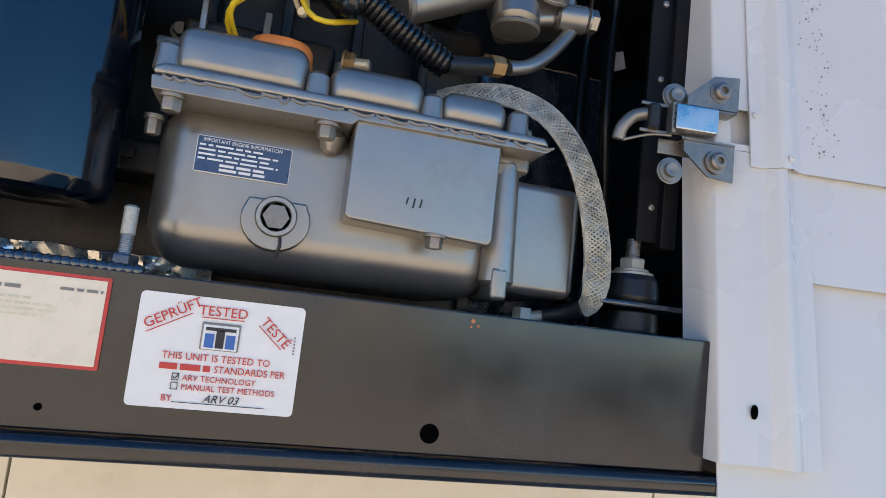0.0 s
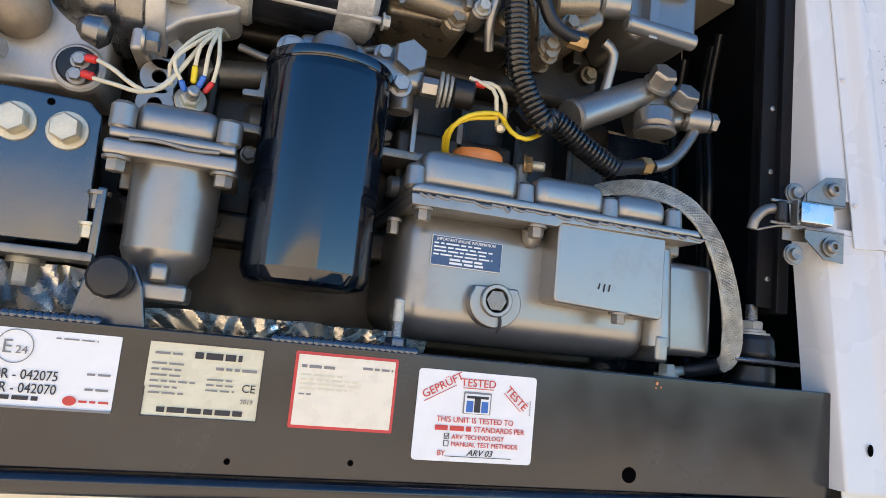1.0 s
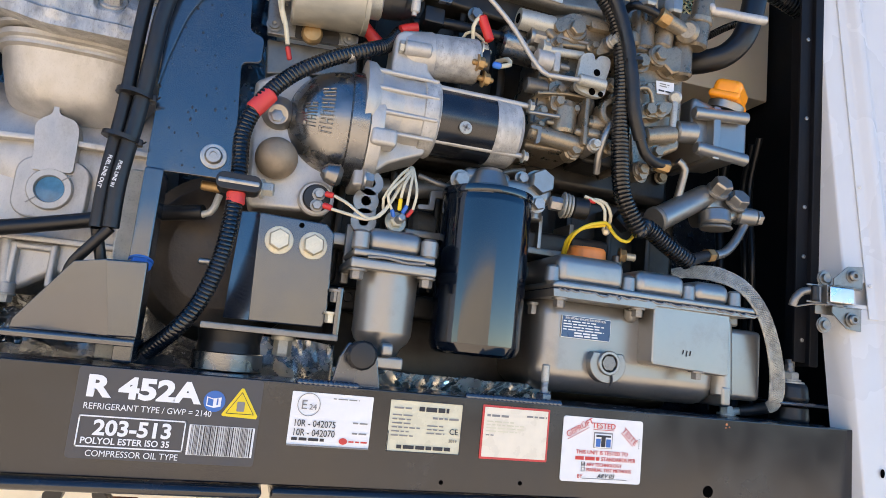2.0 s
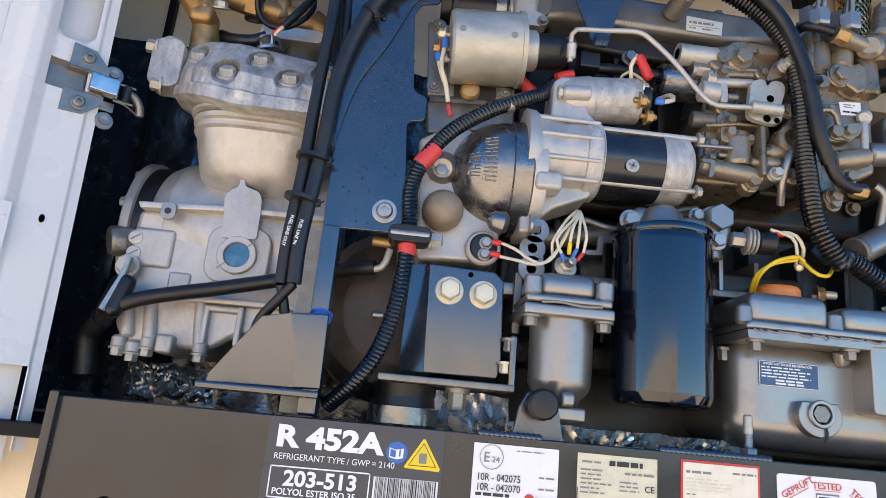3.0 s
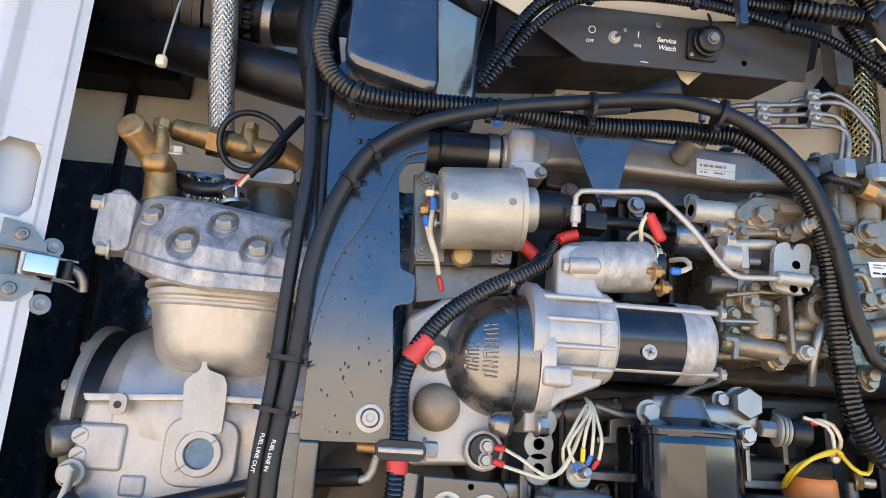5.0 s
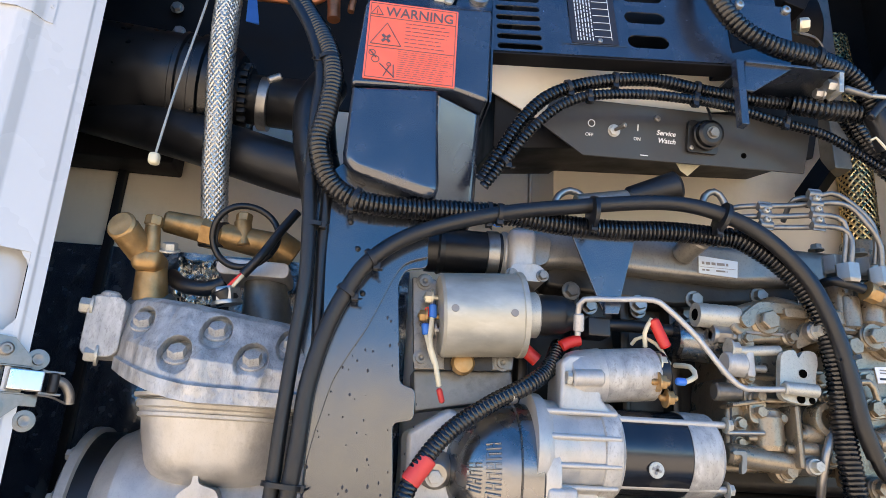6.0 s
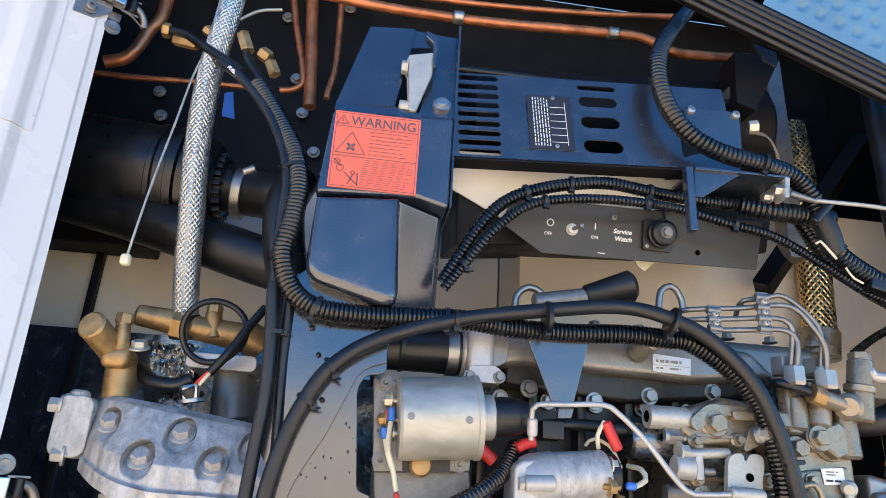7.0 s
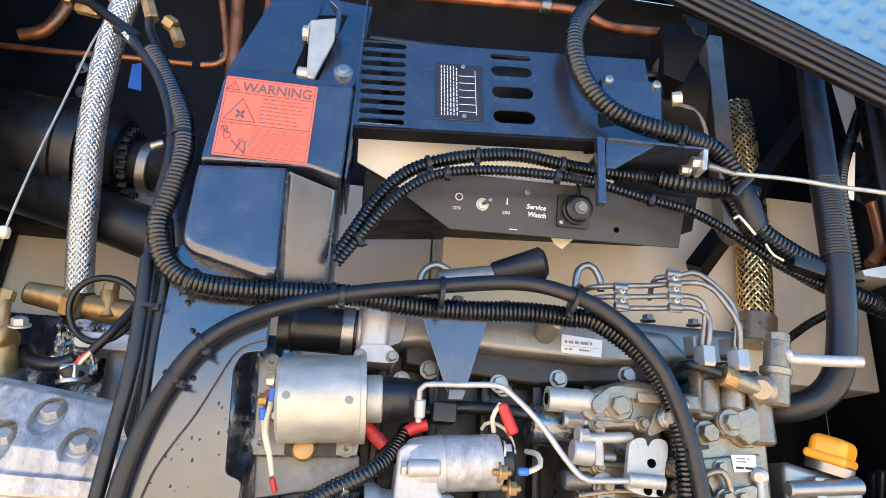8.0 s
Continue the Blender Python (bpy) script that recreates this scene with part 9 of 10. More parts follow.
for vv in (v0 + 0.003, v1 - 0.006):
    b = box(u0 - 0.012, u1 + 0.010, -0.0022, -0.0011, vv - 0.004, vv + 0.004, 0.001)
    b.transform(GM)
    part("plate_tab", b, BLACK_GLOSS, mg)
jb = thing("junction_box", (0.021, 0.03, 2.7), "navy-black junction box with a screwed lid", "junction box")
part("lid", plate(xz((-0.014, 0.035, 2.731), (0.063, 0.035, 2.733), (0.061, 0.035, 2.677), (0.014, 0.035, 2.675), (-0.011, 0.035, 2.69)), 0.032, 0.037, 0.002), BLACK_GLOSS, jb)
part("body", plate(xz((-0.014, 0.04, 2.73), (0.069, 0.04, 2.735), (0.065, 0.04, 2.666), (-0.019, 0.04, 2.651)), 0.038, 0.09, 0.003), MATT_BLACK, jb)
screw(jb, (-0.005, 0.032, 2.726), 0.006, 0.004)
screw(jb, (0.056, 0.032, 2.727), 0.006, 0.004)
part("gland", hexagon((0.085, 0.05, 2.723), (1, -0.4, 0), 0.009, 0.012, 1.0), GOLD_ZINC, jb)
part("belt_loop", tube([(0.112, 0.09, 2.745), (0.138, 0.09, 2.738), (0.150, 0.09, 2.709), (0.152, 0.10, 2.676)], 0.011, 10, flat=0.25), RUSTY, jb)
sb = thing("stay_bracket", (-0.025, 0.013, 2.592), "navy-black stay bracket with a gusset", "bracket")
part("post", box((-0.029, 0.013, 2.591)[0], (-0.02, 0.013, 2.592)[0], 0.010, 0.022, (-0.028, 0.013, 2.549)[2], (-0.022, 0.013, 2.632)[2], 0.001), BLACK_GLOSS, sb)
part("gusset", plate(xz((-0.017, 0.015, 2.632), (0.049, 0.015, 2.636), (-0.008, 0.015, 2.595), (-0.018, 0.015, 2.595)), 0.014, 0.018, 0.0008), BLACK_GLOSS, sb)
part("shelf", plate(xz((-0.017, 0.015, 2.633), (0.106, 0.015, 2.635), (0.106, 0.015, 2.632), (-0.017, 0.015, 2.629)), 0.010, 0.09, 0.0006), BLACK_GLOSS, sb)
part("shelf_end", plate(xz((0.099, 0.012, 2.633), (0.105, 0.012, 2.632), (0.101, 0.012, 2.606), (0.095, 0.012, 2.605)), 0.010, 0.05, 0.0006), ZINC, sb)

# ---- service panel ----
sv = thing("switch_board", (-0.076, 0.1, 2.561), "black switch panel with a toggle switch and round socket", "switch panel")
part("plate", plate(xz((-0.235, 0.1, 2.57), (-0.222, 0.1, 2.606), (0.115, 0.1, 2.608), (0.108, 0.1, 2.544), (-0.18, 0.1, 2.537)), 0.098, 0.102, 0.001), PANEL, sv)
part("box", plate(xz((-0.29, 0.16, 2.624), (0.148, 0.16, 2.651), (0.139, 0.16, 2.572), (-0.163, 0.16, 2.553), (-0.286, 0.16, 2.54)), 0.125, 0.30, 0.003), MATT_BLACK, sv)
part("backing_sheet", plate(xz((-0.301, 0.13, 2.661), (0.032, 0.13, 2.679), (0.027, 0.13, 2.621), (-0.23, 0.13, 2.579), (-0.298, 0.13, 2.61)), 0.118, 0.122, 0.001), BEIGE, sv, "cream sheet behind the switch panel")
q = (-0.143, 0.098, 2.571)
part("switch_nut", hexagon((q[0], 0.098, q[2]), (0, -1, 0), 0.0065, 0.004, 1.2), STEEL, sv)
part("toggle", rod((q[0], 0.095, q[2]), (q[0] + 0.007, 0.078, q[2] + 0.003), 0.0022, 0.003), STEEL, sv)
ring = [((-0.172, 0.097, 2.577)[0] + 0.0042 * math.cos(i * math.pi / 8), 0.0972, (-0.172, 0.097, 2.577)[2] + 0.0042 * math.sin(i * math.pi / 8)) for i in range(17)]
part("off_mark", tube(ring, 0.0006, 5, step=0.002), WHITE_INK, sv)
part("on_mark", strip((-0.113, 0.097, 2.578)[0] - 0.0006, (-0.113, 0.097, 2.578)[0] + 0.0006, (-0.113, 0.097, 2.574)[2], (-0.113, 0.097, 2.582)[2], 0.0972), WHITE_INK, sv)
text(sv, "OFF", 0.0058, (-0.179, 0.097, 2.561)[0], 0.0974, (-0.179, 0.097, 2.561)[2], WHITE_INK)
text(sv, "ON", 0.0058, (-0.118, 0.097, 2.562)[0], 0.0974, (-0.118, 0.097, 2.562)[2], WHITE_INK)
text(sv, "Service", 0.0084, (-0.089, 0.097, 2.572)[0], 0.0974, (-0.089, 0.097, 2.572)[2], WHITE_INK, bold=0.02, lean=0.2)
text(sv, "Watch", 0.0084, (-0.087, 0.097, 2.565)[0], 0.0974, 2.5625, WHITE_INK, bold=0.02, lean=0.2)
part("dash_mark", strip((-0.108, 0.097, 2.544)[0], (-0.098, 0.097, 2.545)[0], (-0.103, 0.097, 2.544)[2], (-0.103, 0.097, 2.545)[2], 0.0972), WHITE_INK, sv)
part("paper_tag", plate(xz((-0.056, 0.12, 2.552), (-0.015, 0.12, 2.55), (-0.035, 0.12, 2.53), (-0.045, 0.12, 2.536)), 0.1195, 0.1205, 0), CREAM, sv, "creased paper tag under the panel")
screw(sv, (-0.089, 0.098, 2.592), 0.004, 0.003, material=GUN_DARK)
part("panel_hole", lathe((0.026, 0.098, 2.558), (0, -1, 0), [(0, 0.0036), (0.0004, 0.0036)], 14), HOLE, sv)
q = (-0.031, 0.098, 2.574)
so2 = part("socket", plate(rounded(q[0] - 0.020, q[0] + 0.020, q[2] - 0.020, q[2] + 0.020, 0.004), 0.092, 0.098, 0.001), PLASTIC, sv, "round black socket with a dust cap")
part("cap", lathe((q[0] + 0.003, 0.092, q[2] + 0.002), (0, -1, 0), [(0, 0.0185), (0.006, 0.0185), (0.007, 0.0165), (0.014, 0.016), (0.016, 0.013), (0.016, 0)], 30), PLASTIC, so2)
part("cap_screw", hexagon((q[0] + 0.004, 0.076, q[2] + 0.002), (0, -1, 0), 0.006, 0.005, 1.3), GUN_DARK, so2)
part("cap_tether", tube([(q[0] + 0.002, 0.080, q[2] + 0.006), (q[0] + 0.001, 0.080, q[2] + 0.024), (q[0], 0.085, q[2] + 0.034)], 0.0035, 8, flat=0.5), PLASTIC, so2)
screw(so2, (q[0] - 0.015, 0.092, q[2] - 0.015), 0.003, 0.002)

sv.rotation_euler = (radians(13), 0, 0)

# ---- hoses over the panel ----
def conduit(ps, r, label, pitch=0.0050, rib=0.0018, ties=()):
    h = thing("corrugated_conduit", ps[len(ps) // 2], label, "conduit", "corrugated conduits")
    part("conduit", tube(ps, r, 16, rib, pitch), CONDUIT, h)
    for p, d in ties:
        clip(h, p, r + 0.0005, d)
    return h


conduit([(-0.308, 0.075, 2.477), (-0.291, 0.065, 2.507), (-0.269, 0.055, 2.545), (-0.243, 0.05, 2.575), (-0.209, 0.048, 2.594), (-0.16, 0.048, 2.609), (-0.109, 0.05, 2.617), (-0.057, 0.052, 2.613), (-0.004, 0.055, 2.611), (0.049, 0.055, 2.61), (0.103, 0.055, 2.611), (0.161, 0.06, 2.615)], 0.0080, "black corrugated conduit above the switch panel", ties=(((-0.216, 0.048, 2.591), (1, 0, 0.3)), ((-0.16, 0.048, 2.609), (1, 0, 0)), ((-0.057, 0.052, 2.613), (1, 0, -0.1))))
conduit([(-0.306, 0.07, 2.468), (-0.286, 0.06, 2.495), (-0.257, 0.045, 2.534), (-0.225, 0.04, 2.564), (-0.191, 0.038, 2.579), (-0.136, 0.038, 2.588), (-0.078, 0.04, 2.591), (-0.025, 0.045, 2.591), (0.04, 0.045, 2.578), (0.099, 0.045, 2.567), (0.159, 0.05, 2.541), (0.218, 0.055, 2.512), (0.273, 0.06, 2.497)], 0.0060, "slim black corrugated conduit above the switch panel", ties=(((-0.195, 0.038, 2.578), (1, 0, 0.1)), ((-0.067, 0.04, 2.591), (1, 0, -0.1)), ((0.048, 0.045, 2.578), (1, 0, -0.3)), ((-0.286, 0.06, 2.495), (0.7, 0, 0.7))))
conduit([(0.051, 0.1, 2.959), (0.005, 0.07, 2.891), (-0.039, 0.035, 2.815), (-0.052, 0.02, 2.758), (-0.044, 0.012, 2.708), (-0.018, 0.01, 2.673), (0.02, 0.01, 2.655), (0.069, 0.012, 2.648), (0.114, 0.02, 2.641), (0.141, 0.025, 2.617), (0.158, 0.03, 2.583), (0.172, 0.035, 2.552), (0.221, 0.045, 2.528), (0.282, 0.05, 2.506)], 0.0118, "thick black corrugated conduit looping from the hood", 0.006, 0.0022, ties=(((0.073, 0.012, 2.648), (1, 0, -0.2)), ((0.172, 0.035, 2.552), (0.6, 0, -0.7))))
conduit([(0.061, 0.05, 2.607), (0.099, 0.04, 2.599), (0.145, 0.04, 2.599), (0.179, 0.045, 2.599)], 0.0125, "short thick black corrugated conduit", 0.006, 0.0022)
tp2 = thing("tape_wrap", (0.165, 0.03, 2.57), "black tape wrapped round a bundle of conduits", "tape")
part("wrap", tube([(0.152, 0.03, 2.595), (0.161, 0.03, 2.574), (0.168, 0.034, 2.55)], 0.0135, 18, step=0.004), RUBBER, tp2)
part("strap", rod((0.13, 0.012, 2.577), (0.156, 0.012, 2.605), 0.005), PLASTIC, tp2)
part("tie_tail", tube([(0.134, 0.02, 2.553), (0.139, 0.018, 2.556), (0.157, 0.018, 2.535)], 0.0016, 6), WHITE_WIRE, tp2)
part("tie_tail", tube([(0.173, 0.025, 2.528), (0.178, 0.022, 2.515), (0.19, 0.022, 2.509)], 0.0014, 6), WHITE_WIRE, tp2)
part("connector", box((0.213, 0.05, 2.513)[0], (0.253, 0.05, 2.517)[0], 0.035, 0.055, (0.232, 0.05, 2.505)[2], (0.235, 0.05, 2.523)[2], 0.003, 2, None, Matrix.Rotation(radians(14), 4, "Y")), PLASTIC, tp2)

# stay cable of the hood
gc = thing("stay_cable", (0.197, 0, 2.603), "grey stay cable with a pressed steel end", "cable")
part("cable", tube([(0.134, 0.01, 2.605), (0.196, 0, 2.601), (0.244, -0.01, 2.593), (0.304, -0.02, 2.586), (0.387, -0.05, 2.559)], 0.0026, 10), ZINC, gc)
part("end_sleeve", rod((0.103, 0.012, 2.612), (0.136, 0.01, 2.604), 0.0042, 0.003), LATCH, gc)
part("eye_bolt", hexagon((0.099, 0.02, 2.618), (-1, 0, 0), 0.008, 0.012), STEEL, gc)
part("eye_bolt", hexagon((0.089, 0.03, 2.613), (-1, 0, 0), 0.006, 0.010), STEEL, gc)

def braid(hp, r, strands, twist, wide):
    """Two sets of flat strands wound over and under each other round the line hp."""
    line = spline(hp, 0.0022)
    b = bmesh.new()
    for sgn in (1, -1):
        for k in range(strands):
            u = (line[1] - line[0]).normalized().orthogonal().normalized()
            pts = []
            for i, p in enumerate(line):
                e = (line[min(i + 1, len(line) - 1)] - line[max(i - 1, 0)]).normalized()
                u = (u - e * u.dot(e)).normalized()
                a = sgn * i * twist + k * 2 * math.pi / strands
                rk = r + 0.0006 * math.sin(i * twist * strands + k * math.pi) * sgn
                pts.append(p + rk * (u * math.cos(a) + e.cross(u) * math.sin(a)))
            prev = None
            for i in range(0, len(pts), 2):
                d = (pts[min(i + 2, len(pts) - 1)] - pts[max(i - 2, 0)]).normalized()
                out_way = (pts[i] - line[i]).normalized()
                sd = d.cross(out_way)
                cur = [b.verts.new(pts[i] + sd * wide), b.verts.new(pts[i] + out_way * 0.0008), b.verts.new(pts[i] - sd * wide)]
                if prev:
                    b.faces.new((prev[0], prev[1], cur[1], cur[0]))
                    b.faces.new((prev[1], prev[2], cur[2], cur[1]))
                prev = cur
    return b


# ---- left upper corner: air filter, pipes, braided hose ----
af = thing("air_cleaner", (-0.706, 0.27, 2.672), "black plastic air cleaner canister", "air cleaner")
F0, F1 = V((-0.844, 0.28, 2.673)), V((-0.628, 0.28, 2.658))
fd = (F1 - F0).normalized()
fl2 = (F1 - F0).length
rr = 0.075
part("canister", lathe(F0, fd, [(0, rr), (fl2 * 0.62, rr), (fl2 * 0.63, rr * 1.05), (fl2 * 0.66, rr * 1.05), (fl2 * 0.67, rr), (fl2 * 0.74, rr), (fl2 * 0.75, rr * 1.06), (fl2 * 0.8, rr * 1.06), (fl2 * 0.81, rr * 0.97), (fl2 * 0.95, rr * 0.93), (fl2, rr * 0.80), (fl2, 0.050), (fl2 + 0.004, 0.050), (fl2 + 0.004, 0.044), (fl2 + 0.014, 0.044)], 44), PLASTIC, af)
for i in range(22):
    a = i * 2 * math.pi / 22
    b = box(-0.006, 0.006, -0.0035, 0.0035, -0.004, 0.004, 0.0015)
    b.transform(Matrix.Translation(F1 + V((0, -math.cos(a) * 0.047, math.sin(a) * 0.047)) + fd * 0.008))
    part("tooth", b, PLASTIC, af)
part("outlet_hose", rod(F1, (-0.51, 0.24, 2.634), 0.036, bev=0.004), RUBBER, af)
part("band_clamp", lathe((-0.597, 0.262, 2.643), fd, [(0, 0.0372), (0.001, 0.038), (0.013, 0.038), (0.014, 0.0372)], 32), STEEL, af)
part("clamp_screw", rod((-0.585, 0.23, 2.662), (-0.568, 0.23, 2.671), 0.006), STEEL, af)
cf = thing("curved_duct", (-0.519, 0.15, 2.539), "curved black plastic duct beside the cover", "duct")
part("duct", tube([(-0.500, 0.19, 2.640), (-0.509, 0.16, 2.590), (-0.502, 0.15, 2.530), (-0.486, 0.155, 2.470), (-0.478, 0.16, 2.42)], 0.0265, 24), PLASTIC, cf)
bp2 = thing("suction_pipe", (-0.672, 0.24, 2.574), "thick black insulated suction pipe", "pipe")
part("pipe", tube([(-0.905, 0.3, 2.634), (-0.806, 0.28, 2.61), (-0.674, 0.25, 2.573), (-0.555, 0.22, 2.533), (-0.491, 0.2, 2.513)], 0.034, 24), RUBBER, bp2)
bh2 = thing("braided_hose", (-0.631, 0.16, 2.626), "stainless steel braided hose", "hose")
hp = [(-0.618, 0.14, 2.927), (-0.624, 0.14, 2.846), (-0.632, 0.145, 2.773), (-0.633, 0.15, 2.696), (-0.631, 0.16, 2.626), (-0.628, 0.18, 2.562), (-0.627, 0.2, 2.507), (-0.622, 0.22, 2.444)]
part("core", tube(hp, 0.0149, 16), GUN_DARK, bh2)
tagged(part("braid", braid(hp, 0.0158, 18, 0.105, 0.0017), BRAID, bh2), kind="stuff")
part("ferrule", rod((-0.623, 0.22, 2.447), (-0.621, 0.23, 2.417), 0.019), RUBBER, bh2)
sr = thing("sensor_lead", (-0.662, 0.13, 2.623), "thin grey sensor lead with a cream plug", "cable")
part("lead", tube([(-0.644, 0.14, 2.791), (-0.651, 0.135, 2.745), (-0.658, 0.13, 2.672), (-0.666, 0.125, 2.596), (-0.671, 0.12, 2.529), (-0.6745, 0.12, 2.489)], 0.0015, 8), ZINC, sr)
part("plug", box(-0.681, -0.669, 0.114, 0.126, (-0.674, 0.12, 2.475)[2], (-0.677, 0.12, 2.489)[2], 0.004, 3), CREAM, sr)
ps2 = thing("wall_post", (-0.803, 0.36, 2.497), "black post against the bulkhead", "post")
part("post", box(-0.812, -0.800, 0.376, 0.39, 1.9, (-0.828, 0.37, 2.589)[2], 0.002), MATT_BLACK, ps2)
# added black box fills the dark above the suction pipe; no beam there
part("beam", box(-0.93, (-0.722, 0.33, 2.867)[0], 0.33, 0.39, (-0.82, 0.36, 2.568)[2], (-0.861, 0.36, 2.748)[2], 0.004), MATT_BLACK, ps2)
# brass fittings and thin lines at the top
bf = thing("brass_fittings", (-0.588, 0.14, 2.814), "cluster of brass line fittings", "fittings")
for a, c, r in (((-0.711, 0.16, 2.835), (-0.701, 0.16, 2.834), 0.011), ((-0.693, 0.16, 2.821), (-0.658, 0.15, 2.81), 0.008), ((-0.599, 0.14, 2.831), (-0.587, 0.14, 2.803), 0.0095), ((-0.57, 0.14, 2.805), (-0.557, 0.14, 2.796), 0.010), ((-0.556, 0.14, 2.791), (-0.546, 0.14, 2.771), 0.009), ((-0.655, 0.16, 2.845), (-0.646, 0.16, 2.839), 0.008)):
    part("fitting", lathe(a, V(c) - V(a), [(0, r * 0.9), (0.002, r), ((V(c) - V(a)).length - 0.002, r), ((V(c) - V(a)).length, r * 0.9)], 6), BRASS, bf)
part("line", tube([(-0.707, 0.16, 2.835), (-0.676, 0.15, 2.824), (-0.636, 0.13, 2.791), (-0.579, 0.1, 2.743)], 0.0065), RUBBER, bf)
part("line", tube([(-0.591, 0.14, 2.802), (-0.573, 0.11, 2.762), (-0.55, 0.09, 2.722)], 0.006), RUBBER, bf)
# flat blue plate stands for a blue reflection among the fittings
part("blue_tag", plate(xz((-0.623, 0.2, 2.77), (-0.612, 0.2, 2.774), (-0.603, 0.2, 2.73), (-0.621, 0.2, 2.733)), 0.20, 0.202, 0), BLUE, bf)
part("cable", tube([(-0.622, 0.2, 2.9), (-0.596, 0.2, 2.92), (-0.563, 0.2, 2.928)], 0.0025), ZINC, bf)


def copper(ps, r, label, group="copper pipes"):
    c = thing("copper_pipe", ps[len(ps) // 2], label, "pipe", group)
    part("pipe", tube(ps, r, 14), COPPER, c)
    return c


cpm = copper([(-0.515, 0.19, 2.96), (-0.445, 0.19, 2.954), (-0.374, 0.19, 2.95), (-0.257, 0.19, 2.95), (-0.119, 0.19, 2.958), (-0.014, 0.19, 2.964), (0.024, 0.19, 2.959), (0.062, 0.19, 2.943), (0.12, 0.19, 2.944), (0.195, 0.19, 2.951)], 0.0082, "bright copper pipe under the hood")
for p in ((-0.293, 0.18, 2.945), (-0.042, 0.18, 2.956)):
    part("pipe_clip", rod((p[0] - 0.008, 0.182, p[2]), (p[0] + 0.008, 0.182, p[2]), 0.0105), STEEL, cpm)
copper([(-0.394, 0.21, 2.997), (-0.255, 0.21, 3.001), (-0.073, 0.21, 3.014), (0.088, 0.21, 3.034)], 0.005, "thin copper pipe under the hood")
copper([(-0.582, 0.3, 3.482), (-0.528, 0.3, 2.967), (-0.514, 0.3, 2.824)], 0.0105, "upright dull copper pipe")
copper([(-0.512, 0.31, 3.497), (-0.483, 0.31, 2.982), (-0.49, 0.31, 2.85)], 0.0055, "thin upright copper pipe")
copper([(-0.645, 0.3, 3.467), (-0.566, 0.3, 3.032), (-0.545, 0.3, 2.941), (-0.531, 0.3, 2.876), (-0.541, 0.3, 2.855), (-0.565, 0.3, 2.849)], 0.0055, "bent thin copper pipe")
copper([(-0.827, 0.32, 3.449), (-0.779, 0.32, 3.035), (-0.797, 0.32, 2.938), (-0.816, 0.32, 2.89), (-0.85, 0.32, 2.873)], 0.0105, "bent dull copper pipe")
copper([(-0.979, 0.31, 2.84), (-0.87, 0.31, 2.844), (-0.784, 0.31, 2.846), (-0.702, 0.31, 2.851), (-0.581, 0.31, 2.855)], 0.005, "thin level copper pipe")
bs = thing("panel_screws", (-0.771, 0.38, 2.848), "steel screws in the black back panel", "screws")
for p in ((-0.781, 0.39, 2.873), (-0.77, 0.39, 2.827), (-0.476, 0.39, 3.104), (-0.587, 0.39, 3.063), (0, 0.39, 3.177), (-0.555, 0.39, 2.933), (-0.536, 0.39, 2.865), (-0.507, 0.39, 2.79)):
    bolt(bs, p, 0.008, 0.008)

# ---- right upper corner ----
ch2 = thing("coolant_pipe", (0.269, 0.04, 2.568), "thick smooth black coolant pipe with a ribbed sleeve", "pipe")
part("pipe", tube([(0.309, 0.08, 2.885), (0.289, 0.06, 2.783), (0.276, 0.045, 2.687), (0.27, 0.04, 2.583), (0.271, 0.04, 2.511), (0.268, 0.045, 2.444), (0.258, 0.05, 2.393), (0.239, 0.06, 2.365), (0.214, 0.075, 2.354), (0.189, 0.1, 2.355)], 0.0160, 24), RUBBER, ch2)
part("ribbed_sleeve", tube([(0.272, 0.042, 2.629), (0.271, 0.04, 2.575), (0.271, 0.04, 2.528)], 0.0172, 24, 0.0008, 0.0036), RUBBER, ch2)
b3 = thing("braided_hose", (0.299, 0.25, 2.637), "bronze braided exhaust flex behind the pipes", "hose")
flex = [(0.312, 0.27, 2.883), (0.311, 0.26, 2.76), (0.304, 0.25, 2.638), (0.29, 0.24, 2.501)]
part("core", tube(flex, 0.0222, 20, 0.0026, 0.0075), BLOCK, b3)
tagged(part("braid", braid(flex, 0.0240, 16, 0.075, 0.0018), BRASS_BRAID, b3), kind="stuff")
part("collar", rod((0.29, 0.24, 2.509), (0.284, 0.24, 2.467), 0.029), BRONZE, b3)
wp = thing("frame_post", (0.239, 0.2, 2.838), "grey painted upright frame post", "post")
part("post", box((0.224, 0.2, 2.816)[0], (0.252, 0.2, 2.82)[0], 0.19, 0.22, (0.227, 0.2, 2.755)[2] - 0.15, (0.249, 0.2, 2.957)[2], 0.003), GUN_DARK, wp)
part("diagonal", rod((0.407, 0.22, 2.844), (0.191, 0.22, 2.561), 0.018, n=4), MATT_BLACK, wp)
part("hood_bracket", plate(xz((0.112, 0.06, 2.866), (0.145, 0.06, 2.856), (0.143, 0.06, 2.832), (0.128, 0.06, 2.837)), 0.055, 0.06, 0.0008), BLACK_GLOSS, wp)
part("hood_strut", plate(xz((0.094, 0.1, 2.864), (0.165, 0.1, 2.864), (0.117, 0.1, 2.77), (0.089, 0.1, 2.779)), 0.075, 0.12, 0.002), MATT_BLACK, wp)
conduit([(0.413, 0.12, 2.804), (0.368, 0.1, 2.73), (0.327, 0.08, 2.655), (0.326, 0.08, 2.59), (0.337, 0.09, 2.519)], 0.0075, "thin black corrugated conduit by the side wall")
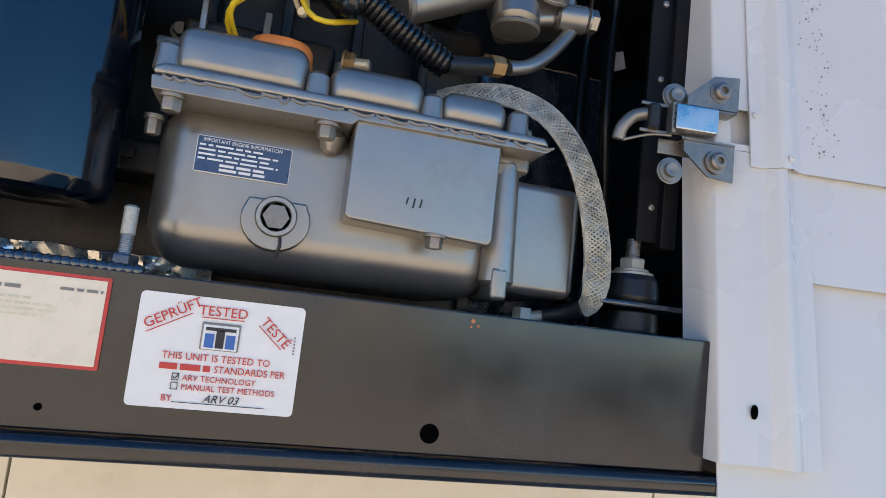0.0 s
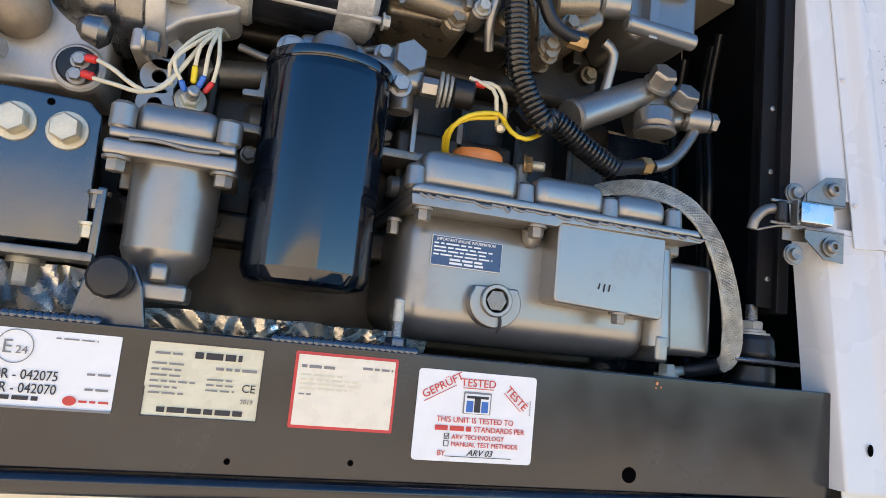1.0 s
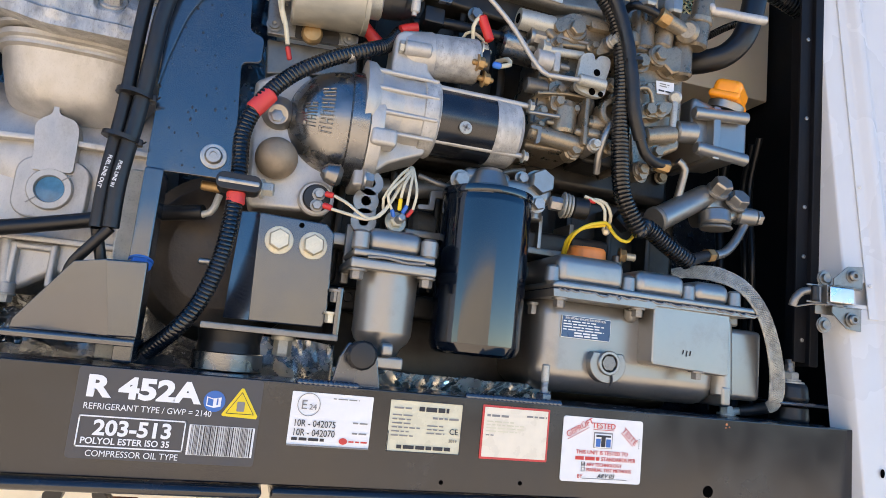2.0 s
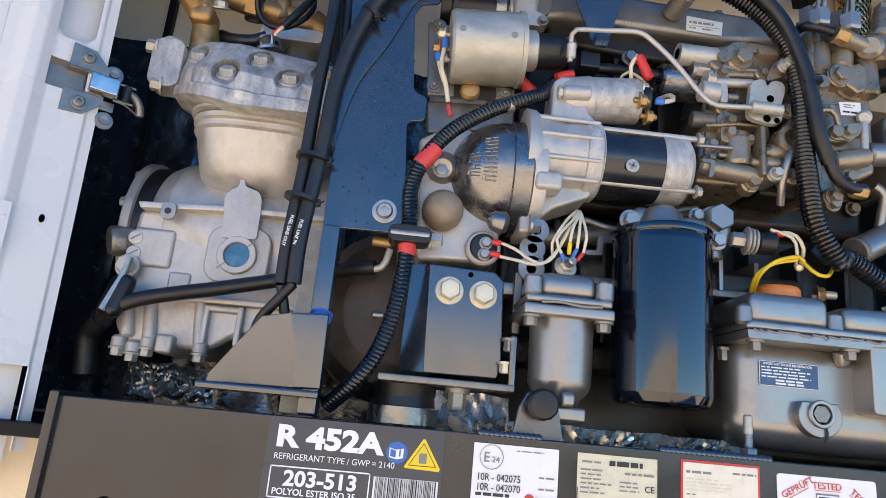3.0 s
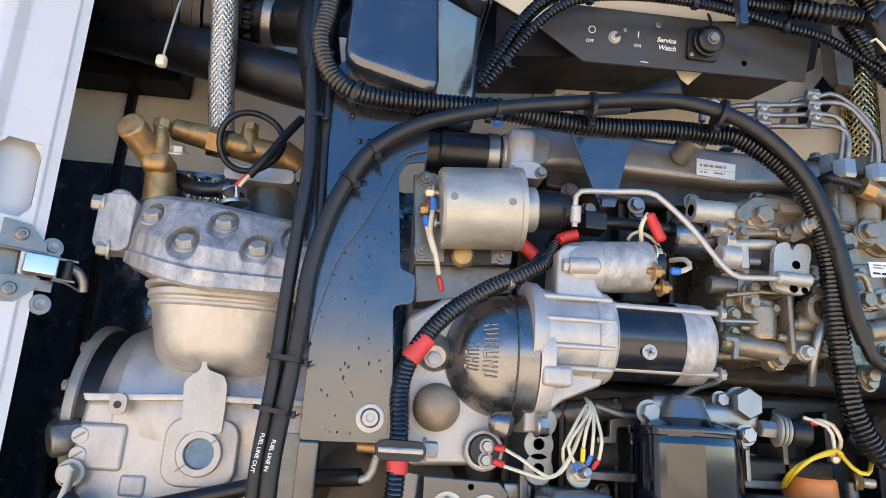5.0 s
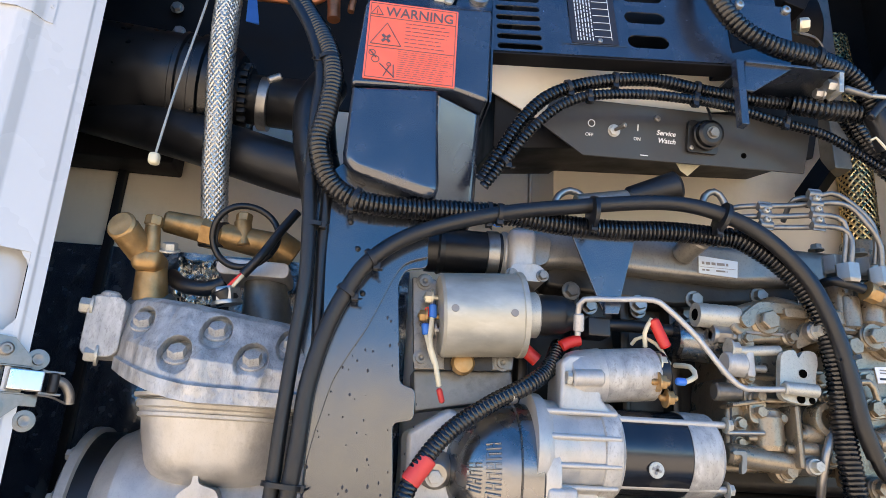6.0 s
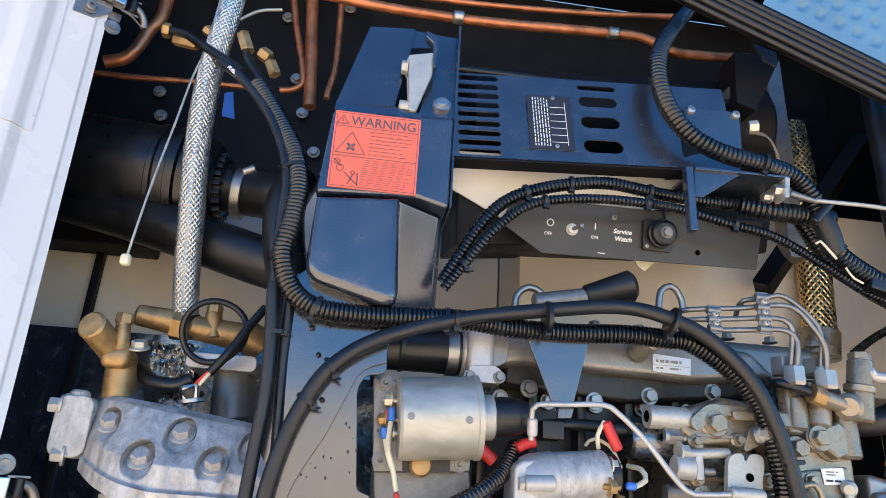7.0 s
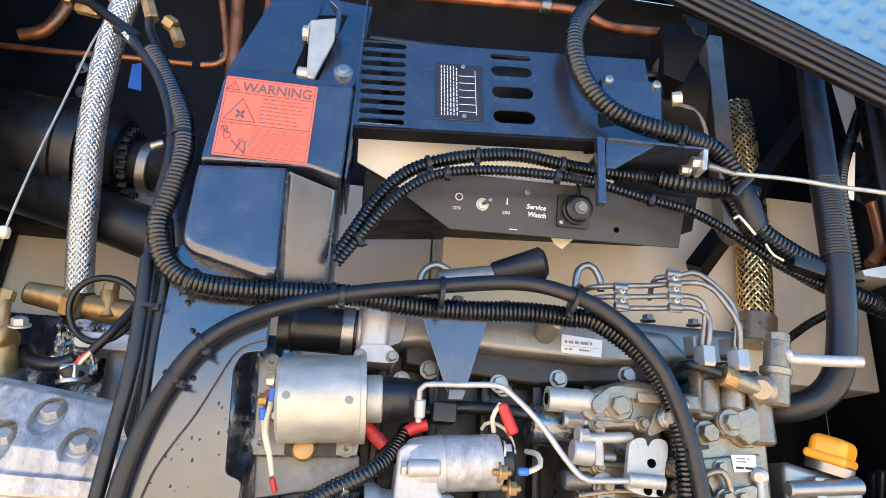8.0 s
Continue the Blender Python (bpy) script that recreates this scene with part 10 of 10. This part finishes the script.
conduit([(0.174, 0.1, 2.636), (0.206, 0.09, 2.565), (0.262, 0.09, 2.526), (0.319, 0.09, 2.503), (0.391, 0.09, 2.481)], 0.013, "black corrugated conduit to the side wall", 0.0055, 0.002)
conduit([(0.309, 0.2, 2.469), (0.341, 0.2, 2.492), (0.374, 0.2, 2.511)], 0.006, "thin black corrugated conduit at the bulkhead")
sf = thing("side_fittings", (0.39, 0.1, 2.689), "copper tube and black fittings on the side wall", "fittings")
part("copper_tube", tube([(0.385, 0.1, 2.638), (0.388, 0.1, 2.606), (0.386, 0.1, 2.574), (0.365, 0.1, 2.548)], 0.0085), COPPER, sf)
part("canister", rod((0.431, 0.13, 2.832), (0.401, 0.12, 2.657), 0.018), PLASTIC, sf)
part("cap", rod((0.384, 0.1, 2.655), (0.425, 0.1, 2.651), 0.020), RUBBER, sf)
part("white_tag", plate(xz((0.347, 0.09, 2.704), (0.362, 0.09, 2.705), (0.348, 0.09, 2.633), (0.334, 0.09, 2.636)), 0.088, 0.090, 0), PAPER, sf)
part("bracket", plate(xz((0.327, 0.08, 2.528), (0.379, 0.08, 2.543), (0.375, 0.08, 2.52), (0.329, 0.08, 2.521)), 0.07, 0.12, 0.001), ZINC, sf)

# ---- hood edge with seal and dimpled liner ----
hd = thing("hood_liner", (0.284, -0.02, 2.803), "blue dimpled liner of the raised hood with a rubber seal", "hood")
E0, E1 = V((-0.063, 0.02, 2.911)), V((0.435, -0.03, 2.641))
hu = (E1 - E0).normalized()
hl = (E1 - E0).length
hn = V((0.15, -0.75, -0.35))
hn = (hn - hu * hn.dot(hu)).normalized()
hv = hn.cross(hu) if hn.cross(hu).z > 0 else hu.cross(hn)
hv = (hv).normalized()


def hood(a, k, n0):
    return E0 + hu * a + hv * k + hn * n0


for i, (k, n0, r, m) in enumerate(((0.004, 0.0, 0.0045, RUBBER), (0.012, 0.004, 0.0050, RUBBER), (0.021, 0.004, 0.0046, RUBBER), (0.030, 0.003, 0.0050, RUBBER), (0.039, 0.0, 0.0040, RUBBER))):
    part("seal_rib", rod(hood(0, k, n0), hood(hl, k, n0), r, bev=0), m, hd)
b = bmesh.new()
vs = [b.verts.new(hood(a, k, -0.006)) for a, k in ((0, 0.0), (hl, 0.0), (hl, 0.045), (0, 0.045))]
b.faces.new(vs)
b.normal_update()
bmesh.ops.solidify(b, geom=b.faces[:], thickness=0.003)
part("seal_back", b, RUBBER, hd)
# the liner: a sheet with pressed dimples
b = bmesh.new()
na, nk = 150, 90
grid = []
pa, pk = 0.026, 0.022
for i in range(na + 1):
    row = []
    for j in range(nk + 1):
        a, k = 0.15 + (hl - 0.15) * i / na, 0.045 + 0.32 * j / nk
        rowi = round(k / pk)
        da = (a + (pa / 2 if rowi % 2 else 0)) / pa
        da = (da - round(da)) * pa
        dk = k - rowi * pk
        d2 = (da * da + dk * dk) / (0.0068 ** 2)
        dep = -0.0042 * max(0.0, 1 - d2) ** 0.5 if d2 < 1 and k > 0.06 else 0.0
        row.append(b.verts.new(hood(a, k, 0.0 + dep)))
    grid.append(row)
for r, s in zip(grid, grid[1:]):
    for j in range(nk):
        b.faces.new((r[j], s[j], s[j + 1], r[j + 1]))
bmesh.ops.recalc_face_normals(b, faces=b.faces[:])
part("liner", b, FOAM, hd, smooth=60)

# black side sheet with screws by the right door
ss = thing("side_sheet", (0.375, 0.09, 1.9), "black side sheet with small screws", "panel")
part("sheet", box(0.385, 0.40, 0.055, 0.10, 1.95, 3.0, 0.002), MATT_BLACK, ss)
part("fold", box(0.366, 0.386, 0.062, 0.066, 1.955, 2.9, 0.001), MATT_BLACK, ss)
for z in (1.985, 2.10, 2.17, 2.30, 2.42):
    screw(ss, (0.378, 0.062, z), 0.0030, 0.002)
wl = thing("wiring_loom", (0.34, 0.2, 2.0), "loose black cables hanging by the side sheet", "cables")
for k, (x, y) in enumerate(((0.385, 0.16), (0.398, 0.19), (0.392, 0.24))):
    part("cable", tube([(x - 0.02 * k % 0.03, y, 1.88), (x + 0.012, y + 0.02, 1.98), (x - 0.006, y, 2.10), (x + 0.01, y + 0.03, 2.22), (x, y, 2.30)], 0.005 + 0.0012 * k), RUBBER, wl)
part("pale_tag", plate(xz((0.423, 0.25, 2.208), (0.439, 0.25, 2.213), (0.444, 0.25, 2.193), (0.427, 0.25, 2.185)), 0.248, 0.252, 0), PAPER, wl)
